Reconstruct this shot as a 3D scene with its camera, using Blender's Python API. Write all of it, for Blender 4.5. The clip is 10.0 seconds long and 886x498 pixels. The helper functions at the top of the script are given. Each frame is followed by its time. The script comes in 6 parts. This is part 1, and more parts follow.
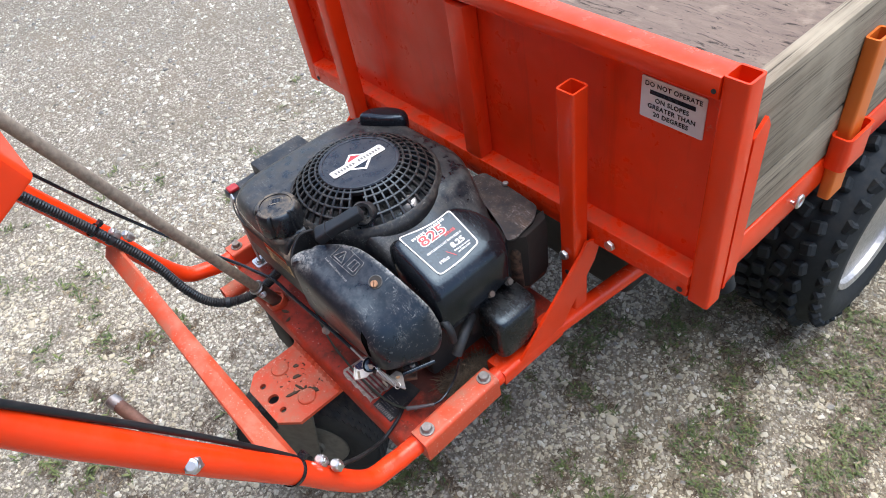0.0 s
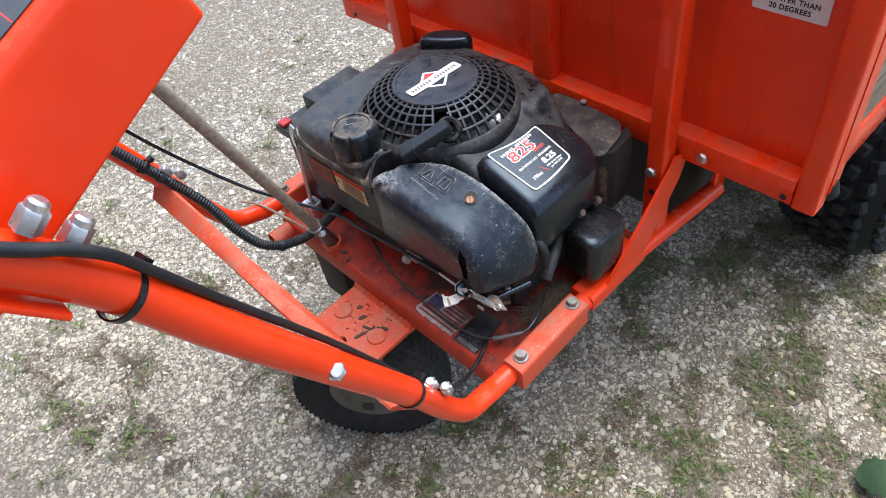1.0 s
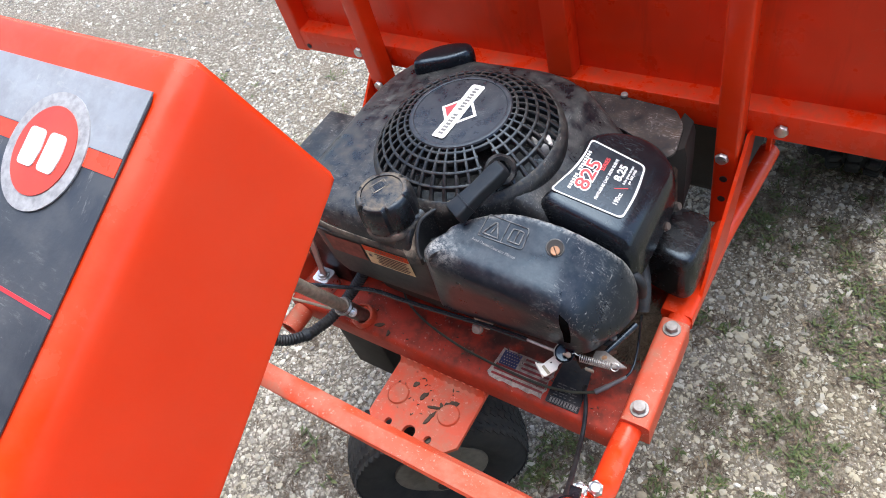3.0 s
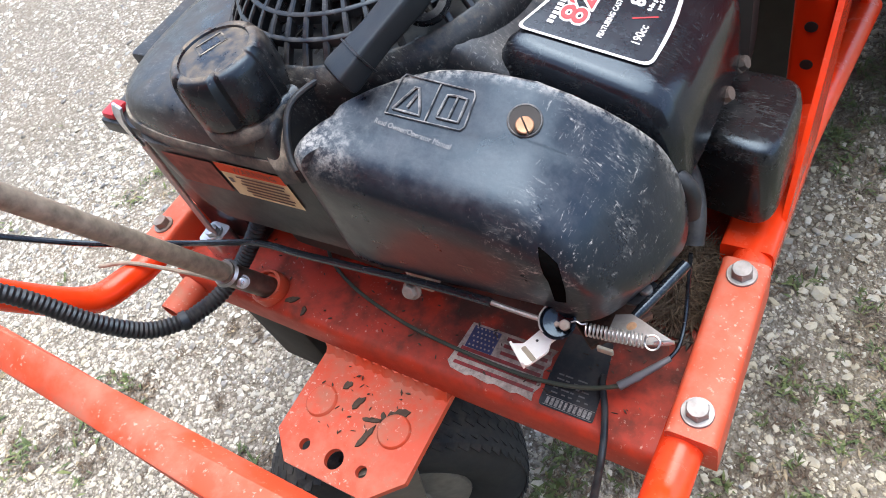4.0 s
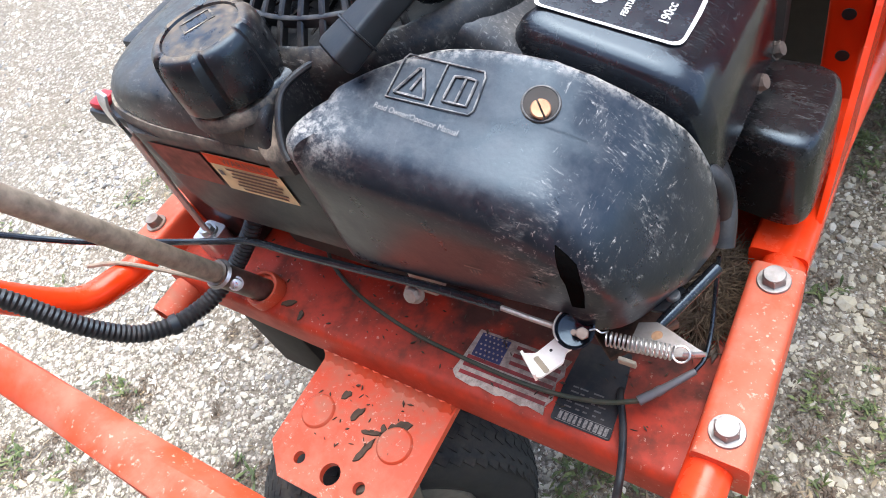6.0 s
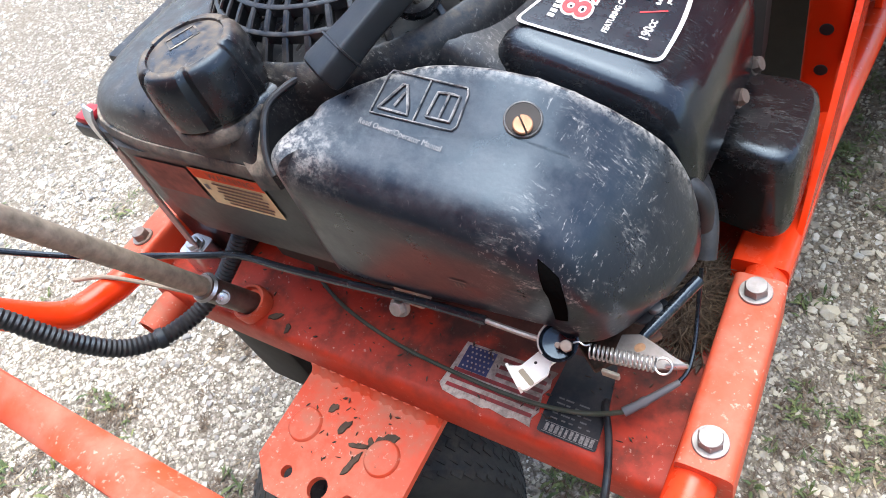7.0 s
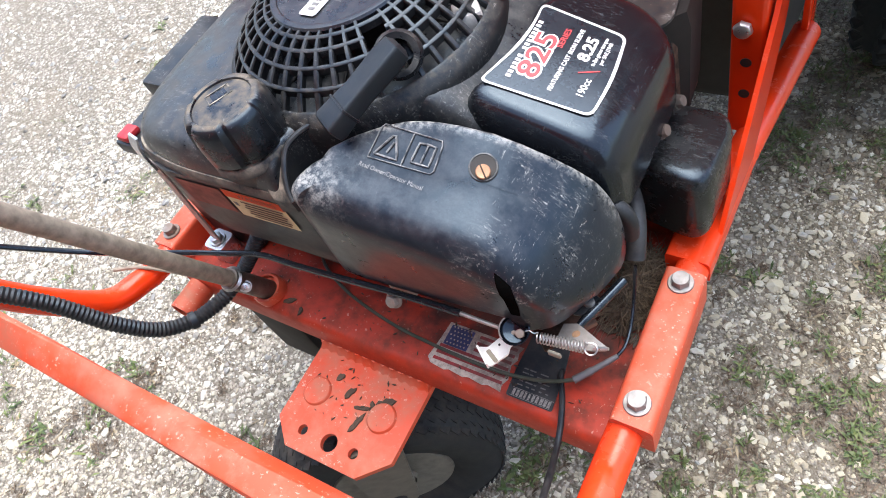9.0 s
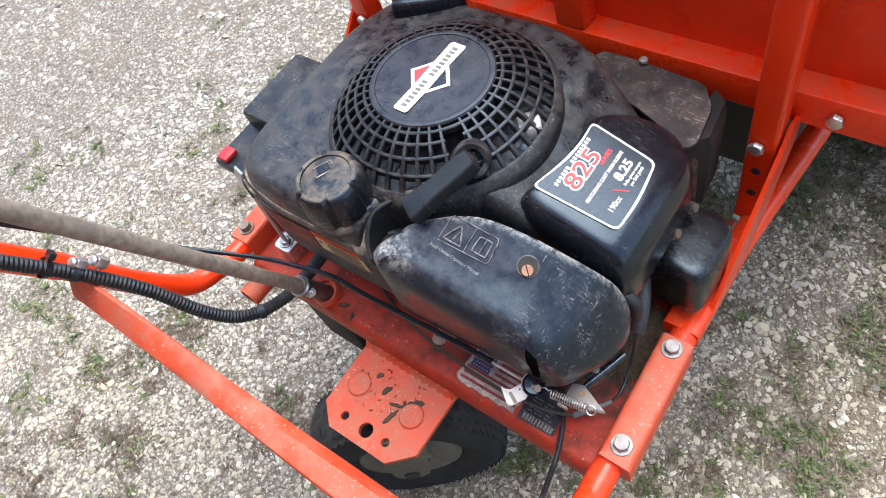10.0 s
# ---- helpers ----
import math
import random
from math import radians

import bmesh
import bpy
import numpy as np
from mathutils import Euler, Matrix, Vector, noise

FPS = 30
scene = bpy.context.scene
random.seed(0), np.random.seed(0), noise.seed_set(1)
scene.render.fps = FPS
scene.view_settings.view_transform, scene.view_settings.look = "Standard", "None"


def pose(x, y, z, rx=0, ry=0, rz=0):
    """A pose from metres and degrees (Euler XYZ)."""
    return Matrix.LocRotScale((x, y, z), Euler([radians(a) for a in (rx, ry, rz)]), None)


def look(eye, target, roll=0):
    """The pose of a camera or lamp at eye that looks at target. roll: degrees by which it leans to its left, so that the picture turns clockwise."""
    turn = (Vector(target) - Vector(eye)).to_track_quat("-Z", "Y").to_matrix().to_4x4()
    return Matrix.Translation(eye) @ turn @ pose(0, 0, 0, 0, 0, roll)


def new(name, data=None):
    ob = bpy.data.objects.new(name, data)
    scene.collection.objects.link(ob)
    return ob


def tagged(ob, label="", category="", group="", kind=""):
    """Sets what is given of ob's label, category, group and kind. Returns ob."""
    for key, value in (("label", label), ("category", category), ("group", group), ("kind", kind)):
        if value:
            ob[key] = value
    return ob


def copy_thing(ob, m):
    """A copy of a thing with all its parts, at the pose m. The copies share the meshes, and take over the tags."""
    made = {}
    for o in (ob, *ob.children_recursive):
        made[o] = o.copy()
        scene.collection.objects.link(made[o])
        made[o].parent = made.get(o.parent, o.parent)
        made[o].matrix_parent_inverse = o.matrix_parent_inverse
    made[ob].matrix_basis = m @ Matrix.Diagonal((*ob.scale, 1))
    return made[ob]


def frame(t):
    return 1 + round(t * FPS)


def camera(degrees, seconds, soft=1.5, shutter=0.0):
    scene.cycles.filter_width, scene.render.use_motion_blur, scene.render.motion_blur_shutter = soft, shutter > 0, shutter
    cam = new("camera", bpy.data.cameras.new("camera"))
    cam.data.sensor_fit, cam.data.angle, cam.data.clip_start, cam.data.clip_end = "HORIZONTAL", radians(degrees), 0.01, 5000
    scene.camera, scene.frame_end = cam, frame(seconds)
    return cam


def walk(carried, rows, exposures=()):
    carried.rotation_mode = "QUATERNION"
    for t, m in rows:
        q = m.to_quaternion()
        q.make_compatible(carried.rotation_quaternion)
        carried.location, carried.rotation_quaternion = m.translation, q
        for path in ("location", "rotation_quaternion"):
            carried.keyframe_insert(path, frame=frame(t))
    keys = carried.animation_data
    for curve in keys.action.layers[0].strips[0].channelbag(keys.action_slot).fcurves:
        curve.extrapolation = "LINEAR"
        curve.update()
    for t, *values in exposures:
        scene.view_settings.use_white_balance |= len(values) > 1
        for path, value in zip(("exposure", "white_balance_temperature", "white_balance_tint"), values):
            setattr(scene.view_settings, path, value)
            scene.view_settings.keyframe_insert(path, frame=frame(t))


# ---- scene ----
cam = camera(65.1, 10.0, 1.0)
PATH = [
    (0, (0.689, -0.201, 1.16), (-0.494, 0.576, -0.253), -11.6),
    (0.2, (0.657, -0.267, 1.13), (-0.522, 0.505, -0.29), -12.5),
    (0.5, (0.619, -0.325, 1.091), (-0.524, 0.469, -0.345), -13.5),
    (1, (0.601, -0.333, 1.091), (-0.507, 0.482, -0.361), -11.5),
    (1.5, (0.6, -0.323, 1.094), (-0.471, 0.513, -0.374), -12.1),
    (1.7, (0.587, -0.328, 1.09), (-0.5, 0.501, -0.369), -13.7),
    (2, (0.542, -0.304, 1.06), (-0.583, 0.397, -0.437), -17.7),
    (2.2, (0.507, -0.264, 1.031), (-0.614, 0.384, -0.494), -22.3),
    (2.5, (0.465, -0.24, 1.015), (-0.62, 0.431, -0.526), -22.7),
    (2.6, (0.453, -0.245, 1.025), (-0.673, 0.443, -0.479), -22.0),
    (2.7, (0.432, -0.268, 1.04), (-0.717, 0.442, -0.435), -21.7),
    (2.8, (0.421, -0.283, 1.063), (-0.729, 0.474, -0.388), -22.3),
    (2.9, (0.425, -0.297, 1.079), (-0.686, 0.522, -0.369), -23.1),
    (3, (0.389, -0.295, 1.067), (-0.576, 0.587, -0.447), -20.9),
    (3.2, (0.383, -0.271, 1.021), (-0.478, 0.655, -0.528), -21.0),
    (4.3, (0.299, -0.152, 0.757), (-0.741, 0.644, -0.754), -27.2),
    (4.5, (0.298, -0.153, 0.759), (-0.723, 0.652, -0.761), -25.8),
    (5, (0.3, -0.151, 0.759), (-0.726, 0.682, -0.741), -25.8),
    (5.5, (0.3, -0.153, 0.759), (-0.735, 0.668, -0.742), -26.5),
    (7, (0.303, -0.151, 0.762), (-0.708, 0.717, -0.73), -25.3),
    (7.5, (0.306, -0.151, 0.762), (-0.708, 0.728, -0.721), -25.0),
    (8, (0.304, -0.152, 0.762), (-0.711, 0.731, -0.718), -25.0),
    (8.3, (0.309, -0.161, 0.766), (-0.667, 0.716, -0.743), -23.1),
    (8.5, (0.318, -0.164, 0.788), (-0.586, 0.725, -0.759), -22.5),
    (8.7, (0.329, -0.187, 0.822), (-0.503, 0.727, -0.751), -21.4),
    (9, (0.354, -0.165, 0.854), (-0.622, 0.615, -0.708), -27.5),
    (9.2, (0.356, -0.147, 0.838), (-0.747, 0.503, -0.698), -29.2),
    (9.5, (0.378, -0.115, 0.864), (-0.735, 0.356, -0.73), -29.9),
    (9.7, (0.381, -0.122, 0.921), (-0.715, 0.377, -0.675), -29.2),
    (9.8, (0.380, -0.129, 0.957), (-0.689, 0.404, -0.647), -28.5),
    (10, (0.356, -0.15, 1.005), (-0.593, 0.483, -0.637), -24.3),
]
EXPOSURES = [(0, 1.58), (3.2, 1.68), (4.3, 2.08), (8.3, 2.24), (9.2, 2.0), (10, 1.8)]
walk(cam, [(t, look(eye, target, roll)) for t, eye, target, roll in PATH], EXPOSURES)

from mathutils.bvhtree import BVHTree
from mathutils.geometry import tessellate_polygon

# ---- world and light ----
world = bpy.data.worlds.new("overcast_sky")
scene.world = world
world.use_nodes = True
wn = world.node_tree.nodes
sky = wn.new("ShaderNodeTexSky")
sky.sky_type = 'NISHITA'
sky.sun_disc = False
SUN_EL, SUN_AZ = radians(75), radians(8)
sky.sun_elevation, sky.sun_rotation = SUN_EL, SUN_AZ
sky.air_density, sky.dust_density, sky.ozone_density = 1.0, 3.0, 1.0
wn["Background"].inputs["Strength"].default_value = 0.13
cloud = wn.new("ShaderNodeHueSaturation")
cloud.inputs["Saturation"].default_value = 0.9
world.node_tree.links.new(sky.outputs[0], cloud.inputs["Color"])
world.node_tree.links.new(cloud.outputs[0], wn["Background"].inputs["Color"])
sun_data = bpy.data.lights.new("sun", 'SUN')
sun_data.energy, sun_data.angle, sun_data.color = 1.12, radians(60), (0.965, 0.985, 1.0)
sun = new("sun", sun_data)
sun_dir = Vector((math.sin(SUN_AZ) * math.cos(SUN_EL), math.cos(SUN_AZ) * math.cos(SUN_EL), math.sin(SUN_EL)))
sun.matrix_basis = look(sun_dir * 20, (0, 0, 0))

# ---- materials ----


class Nodes:
    """A short hand for building one node material."""

    def __init__(self, name, mat=None):
        self.mat = mat or bpy.data.materials.new(name)
        self.mat.use_nodes = True
        self.t = self.mat.node_tree
        self.b = self.t.nodes["Principled BSDF"]
        self.pos = self.t.nodes.new("ShaderNodeNewGeometry").outputs["Position"]

    def put(self, socket, value):
        if isinstance(value, bpy.types.NodeSocket):
            self.t.links.new(value, socket)
        else:
            socket.default_value = value

    def noise(self, scale, detail=4.0, rough=0.55, vec=None, distort=0.0):
        n = self.t.nodes.new("ShaderNodeTexNoise")
        n.inputs["Scale"].default_value, n.inputs["Detail"].default_value = scale, detail
        n.inputs["Roughness"].default_value, n.inputs["Distortion"].default_value = rough, distort
        self.t.links.new(vec or self.pos, n.inputs["Vector"])
        return n.outputs["Fac"]

    def voronoi(self, scale, feature='F1', vec=None):
        n = self.t.nodes.new("ShaderNodeTexVoronoi")
        n.feature = feature
        n.inputs["Scale"].default_value = scale
        self.t.links.new(vec or self.pos, n.inputs["Vector"])
        return n.outputs["Distance"]

    def stretch(self, sx, sy, sz, rot=(0, 0, 0)):
        n = self.t.nodes.new("ShaderNodeMapping")
        n.inputs["Scale"].default_value = (sx, sy, sz)
        n.inputs["Rotation"].default_value = rot
        self.t.links.new(self.pos, n.inputs["Vector"])
        return n.outputs["Vector"]

    def ramp(self, fac, lo, hi, a=0.0, b=1.0):
        n = self.t.nodes.new("ShaderNodeMapRange")
        n.inputs["From Min"].default_value, n.inputs["From Max"].default_value = lo, hi
        n.inputs["To Min"].default_value, n.inputs["To Max"].default_value = a, b
        self.t.links.new(fac, n.inputs["Value"])
        return n.outputs["Result"]

    def math(self, op, a, b):
        n = self.t.nodes.new("ShaderNodeMath")
        n.operation = op
        self.put(n.inputs[0], a)
        self.put(n.inputs[1], b)
        return n.outputs[0]

    def mix(self, fac, a, b):
        n = self.t.nodes.new("ShaderNodeMix")
        n.data_type = 'RGBA'
        self.put(n.inputs["Factor"], fac)
        self.put(n.inputs["A"], a if isinstance(a, bpy.types.NodeSocket) else (*a, 1))
        self.put(n.inputs["B"], b if isinstance(b, bpy.types.NodeSocket) else (*b, 1))
        return n.outputs["Result"]

    def upward(self, lo=0.3, hi=0.9):
        """1 on faces that look up, where dust settles."""
        g = self.t.nodes.new("ShaderNodeNewGeometry")
        s = self.t.nodes.new("ShaderNodeSeparateXYZ")
        self.t.links.new(g.outputs["Normal"], s.inputs[0])
        return self.ramp(s.outputs["Z"], lo, hi)

    def island(self):
        g = self.t.nodes.new("ShaderNodeNewGeometry")
        return g.outputs["Random Per Island"]

    def bump(self, height, strength=0.3, distance=0.002):
        n = self.t.nodes.new("ShaderNodeBump")
        n.inputs["Strength"].default_value, n.inputs["Distance"].default_value = strength, distance
        self.t.links.new(height, n.inputs["Height"])
        self.t.links.new(n.outputs["Normal"], self.b.inputs["Normal"])

    def done(self, color=None, rough=0.5, metal=0.0, spec=None, coat=None):
        if color is not None:
            self.put(self.b.inputs["Base Color"], color if isinstance(color, bpy.types.NodeSocket) else (*color, 1))
        self.put(self.b.inputs["Roughness"], rough)
        self.put(self.b.inputs["Metallic"], metal)
        if spec is not None:
            self.b.inputs["Specular IOR Level"].default_value = spec
        if coat is not None:
            self.b.inputs["Coat Weight"].default_value = coat
            self.b.inputs["Coat Roughness"].default_value = 0.15
        return self.mat


def paint(name, base, dust, amount, chips=0.0, rough=0.34, dents=0.0):
    """Sprayed enamel with dust on its upper faces and pale chips."""
    m = Nodes(name)
    c = m.mix(m.ramp(m.noise(9, 3), 0.35, 0.7), base, tuple(v * 0.86 for v in base))
    grime = m.math('MULTIPLY', m.ramp(m.noise(38, 6, 0.65), 0.42, 0.72), amount)
    grime = m.math('MULTIPLY', grime, m.upward(-0.2, 0.9))
    c = m.mix(grime, c, dust)
    r = m.ramp(grime, 0, 0.6, rough, 0.75)
    if chips:
        sp = m.ramp(m.noise(270, 4, 0.65), 0.655 - 0.05 * chips, 0.70 - 0.05 * chips)
        sp = m.math('MULTIPLY', sp, m.ramp(m.noise(24, 3), 0.42, 0.6))
        c = m.mix(m.math('MULTIPLY', sp, 0.75), c, (0.62, 0.40, 0.33))
    if dents:
        runs = m.ramp(m.noise(1.0, 5, 0.65, m.stretch(34, 34, 5), 0.6), 0.50, 0.72, 0.0, 0.45)
        c = m.mix(runs, c, tuple(v * 0.55 for v in base))
        scuff = m.math('MULTIPLY', m.ramp(m.noise(150, 5, 0.75), 0.60, 0.68), m.ramp(m.noise(6, 4, 0.6), 0.54, 0.64))
        c = m.mix(m.math('MULTIPLY', scuff, 0.6), c, (0.62, 0.24, 0.15))
        r = m.math('ADD', r, m.ramp(m.noise(18, 5, 0.7), 0.35, 0.7, -0.06, 0.16))
        m.bump(m.noise(5, 3), dents, 0.05)
    else:
        m.bump(m.noise(260, 2), 0.05, 0.001)
    return m.done(c, r, spec=0.38)


def plastic(name, base, dust, amount, rough=0.42, scratch=0.0, fine=60, worn=None, settle=(-0.1, 0.8), rubbed=False, spec=0.5):
    """Moulded plastic; dust lies on faces that look up, rubbed edges are pale."""
    m = Nodes(name)
    c = m.mix(m.ramp(m.noise(14, 4), 0.35, 0.7), base, tuple(v * 1.35 for v in base))
    d = m.math('MULTIPLY', m.ramp(m.noise(fine, 6, 0.7), 0.40, 0.75), amount)
    d = m.math('MULTIPLY', d, m.upward(*settle))
    patch = m.math('MULTIPLY', m.ramp(m.noise(13, 5, 0.6), 0.56, 0.74), min(0.8, amount * 0.8))
    d = m.math('MAXIMUM', d, m.math('MULTIPLY', patch, m.upward(0.0, 0.9)))
    c = m.mix(d, c, dust)
    if scratch:
        clusters = m.ramp(m.noise(26, 5, 0.7), 0.50, 0.60)
        s = m.noise(1.0, 6, 0.8, m.stretch(120, 640, 260, (0.3, 0.2, 0.55)), 0.25)
        s = m.math('MULTIPLY', m.ramp(s, 0.555, 0.66), clusters)
        s2 = m.noise(1.0, 6, 0.8, m.stretch(520, 100, 300, (0.1, 0.5, 0.4)), 0.3)
        s2 = m.math('MULTIPLY', m.ramp(s2, 0.58, 0.67), m.ramp(m.noise(33, 5, 0.7), 0.50, 0.58))
        smear = m.math('MULTIPLY', m.ramp(m.noise(1.0, 6, 0.75, m.stretch(60, 190, 120, (0.2, 0.1, 0.6)), 0.5), 0.52, 0.70, 0.0, 0.35), clusters)
        s = m.math('MAXIMUM', s, smear)
        s = m.math('MULTIPLY', m.math('MAXIMUM', s, s2), scratch)
        if worn:
            q = m.t.nodes.new("ShaderNodeSeparateXYZ")
            m.t.links.new(m.pos, q.inputs[0])
            s = m.math('MULTIPLY', s, m.ramp(m.math('ADD', q.outputs["X"], m.ramp(m.noise(14, 4), 0.3, 0.7, -0.04, 0.04)), worn[0], worn[1], 0.12, 1.0))
            haze = m.math('MULTIPLY', m.ramp(q.outputs["X"], worn[2], worn[3], 0.9, 0.0), m.math('MULTIPLY', m.ramp(m.noise(190, 6, 0.8), 0.44, 0.60), m.ramp(m.noise(38, 4, 0.7), 0.42, 0.60)))
            s = m.math('MAXIMUM', s, m.math('MULTIPLY', haze, m.upward(0.1, 0.8)))
        c = m.mix(s, c, (0.52, 0.52, 0.50))
        d = m.math('MAXIMUM', d, m.math('MULTIPLY', s, 0.6))
    if rubbed:
        at = m.t.nodes.new("ShaderNodeAttribute")
        at.attribute_name = "rub"
        e = m.math('MULTIPLY', at.outputs["Fac"], m.ramp(m.noise(240, 6, 0.8), 0.44, 0.58))
        e = m.math('MULTIPLY', e, m.ramp(m.noise(30, 4, 0.6), 0.30, 0.55, 0.25, 1.0))
        c = m.mix(e, c, (0.46, 0.46, 0.44))
        d = m.math('MAXIMUM', d, m.math('MULTIPLY', e, 0.5))
    r = m.math('ADD', m.ramp(d, 0, 0.5, rough, 0.82), m.ramp(m.noise(33, 5, 0.7), 0.35, 0.7, -0.04, 0.10))
    m.bump(m.noise(420, 3, 0.6), 0.12, 0.0006)
    # blue tint puts the sky's colour into the plastic's reflections
    m.b.inputs["Specular Tint"].default_value = (0.60, 0.80, 1.0, 1)
    return m.done(c, r, spec=spec)


def metal(name, base, rough, rust=0.0):
    m = Nodes(name)
    n = m.ramp(m.noise(120, 5, 0.6), 0.35, 0.7)
    c = m.mix(n, base, tuple(v * 0.7 for v in base))
    met = 1.0
    if rust:
        k = m.math('MULTIPLY', m.ramp(m.noise(45, 6, 0.7), 0.42, 0.62), rust)
        c = m.mix(k, c, (0.16, 0.065, 0.03))
        met = m.ramp(k, 0, 0.6, 1.0, 0.0)
    m.bump(m.noise(300, 3), 0.1, 0.0006)
    return m.done(c, m.ramp(n, 0, 1, rough, rough + 0.18), met)


def flat(name, base, rough=0.5, vary=0.15, scale=80):
    m = Nodes(name)
    c = m.mix(m.ramp(m.noise(scale, 5, 0.6), 0.3, 0.75), base, tuple(v * (1 - vary) for v in base))
    return m.done(c, rough)


def leaf_material(name, a, b):
    m = Nodes(name)
    c = m.mix(m.island(), a, b)
    c = m.mix(m.ramp(m.noise(90, 3), 0.4, 0.7, 0, 0.5), c, tuple(v * 0.6 for v in a))
    return m.done(c, 0.6)


ORANGE = paint("orange_enamel", (0.86, 0.046, 0.006), (0.34, 0.20, 0.13), 0.18, 0.0, 0.19)
ORANGE_WORN = paint("worn_orange_enamel", (0.62, 0.076, 0.030), (0.32, 0.19, 0.135), 0.72, 1.0, 0.42)
RED_PANEL = paint("red_orange_panel", (0.86, 0.046, 0.007), (0.36, 0.18, 0.11), 0.35, 0.0, 0.30, 0.25)
def deck_paint():
    """Deck enamel: brown film, chips, and the engine's shadow darkened into the colour."""
    mat = paint("dirty_deck_enamel", (0.44, 0.034, 0.012), (0.075, 0.034, 0.024), 1.0, 0.5, 0.46)
    nt = mat.node_tree
    b = nt.nodes["Principled BSDF"]
    old = b.inputs["Base Color"].links[0].from_socket
    m = Nodes("deck_shade", mat)
    # shadow below the engine parts, painted as a soft-edged dark blob
    d = nt.nodes.new("ShaderNodeVectorMath")
    d.operation = 'DISTANCE'
    nt.links.new(m.stretch(0.42, 1.0, 1.0), d.inputs[0])
    d.inputs[1].default_value = (0.052, 0.064, 0.338)
    spread = m.math('ADD', d.outputs["Value"], m.ramp(m.noise(42, 5, 0.65), 0.3, 0.7, -0.018, 0.018))
    engine_shade = m.ramp(spread, 0.030, 0.066, 0.88, 0.0)
    nt.links.new(m.mix(engine_shade, old, (0.022, 0.013, 0.011)), b.inputs["Base Color"])
    return mat


DECK_PAINT = deck_paint()
STAKE = paint("amber_orange_enamel", (0.70, 0.16, 0.02), (0.4, 0.25, 0.15), 0.3, 0.0)
BLACK = plastic("dusty_black_plastic", (0.0065, 0.0075, 0.0100), (0.185, 0.170, 0.145), 0.42, 0.25, 0.32)
# blue-grey dust on the upper faces also stands for sky sheen
BLACK_SCUFF = plastic("scuffed_black_cover", (0.0065, 0.0085, 0.013), (0.20, 0.215, 0.235), 0.24, 0.29, 0.85, 90, (0.150, 0.200, 0.03, 0.100), (0.45, 0.95), True, 0.50)
BLACK_DULL = plastic("dusty_hose_plastic", (0.010, 0.010, 0.011), (0.14, 0.12, 0.1), 0.3, 0.42)
BLACK_MATT = plastic("speckled_dusty_wall", (0.008, 0.008, 0.0085), (0.15, 0.128, 0.10), 0.55, 0.48, 0.4, 150)
BLACK_DUST = plastic("dust_caked_black_plastic", (0.016, 0.016, 0.016), (0.34, 0.30, 0.235), 1.9, 0.5, 0.1, 45)
CAP_BLACK = plastic("dusty_cap_black", (0.007, 0.0075, 0.009), (0.25, 0.205, 0.15), 1.0, 0.27, 0.2, 40, None, (0.80, 0.99))
WORN_RIDGE = plastic("worn_moulded_ridges", (0.030, 0.031, 0.034), (0.50, 0.50, 0.49), 0.9, 0.4, 0.9, 150)
SCREEN_BLACK = plastic("fan_screen_black", (0.007, 0.007, 0.0075), (0.17, 0.15, 0.125), 0.30, 0.30, 0.15, 120)
BLACK_CLEAN = plastic("satin_black_plastic", (0.006, 0.007, 0.0095), (0.14, 0.12, 0.10), 0.05, 0.16, 0.12)
LABEL_BLACK = plastic("label_black", (0.009, 0.011, 0.016), (0.2, 0.2, 0.2), 0.06, 0.22)
RUBBER = plastic("dusty_rubber", (0.010, 0.010, 0.010), (0.085, 0.075, 0.06), 0.35, 0.7)
TYRE_SIDE = plastic("grey_dusty_tyre", (0.014, 0.0125, 0.0115), (0.085, 0.070, 0.054), 0.75, 0.75)
DARK = flat("dark_casting", (0.03, 0.028, 0.027), 0.75, 0.5)
CAST = metal("cast_alloy", (0.42, 0.41, 0.40), 0.5, 0.35)
ZINC = metal("zinc_plate", (0.66, 0.68, 0.70), 0.26, 0.12)
STEEL_DULL = metal("dull_bolt_steel", (0.34, 0.345, 0.35), 0.50, 0.18)
RUSTY_BOLT = metal("rust_tinged_bolt", (0.30, 0.28, 0.25), 0.5, 0.6)
ROD = flat("weathered_rod", (0.31, 0.265, 0.21), 0.55, 0.62, 130)
RUST = metal("rusty_sheet", (0.06, 0.05, 0.044), 0.65, 0.6)
BRASS = metal("brass_screw", (0.46, 0.27, 0.17), 0.55, 0.3)
SPRING = metal("bright_spring_wire", (0.50, 0.50, 0.50), 0.3)
WHITE_PL = plastic("off_white_plastic", (0.72, 0.71, 0.66), (0.45, 0.38, 0.30), 0.35, 0.45)
WHITE_INK = flat("white_print", (0.80, 0.80, 0.80), 0.45, 0.12, 200)
RED_INK = flat("red_print", (0.62, 0.035, 0.045), 0.45, 0.15, 200)
BLUE_INK = flat("faded_blue_print", (0.045, 0.06, 0.16), 0.5, 0.4, 250)
GREY_INK = flat("grey_print", (0.15, 0.15, 0.15), 0.6, 0.4, 200)
YELLOW_INK = flat("pale_yellow_label", (0.74, 0.64, 0.38), 0.7, 0.25, 90)
WARN_INK = flat("orange_label", (0.62, 0.065, 0.006), 0.8, 0.25, 90)
SILVER_VINYL = plastic("scuffed_silver_vinyl", (0.26, 0.28, 0.31), (0.14, 0.14, 0.14), 0.6, 0.5, 0.3)
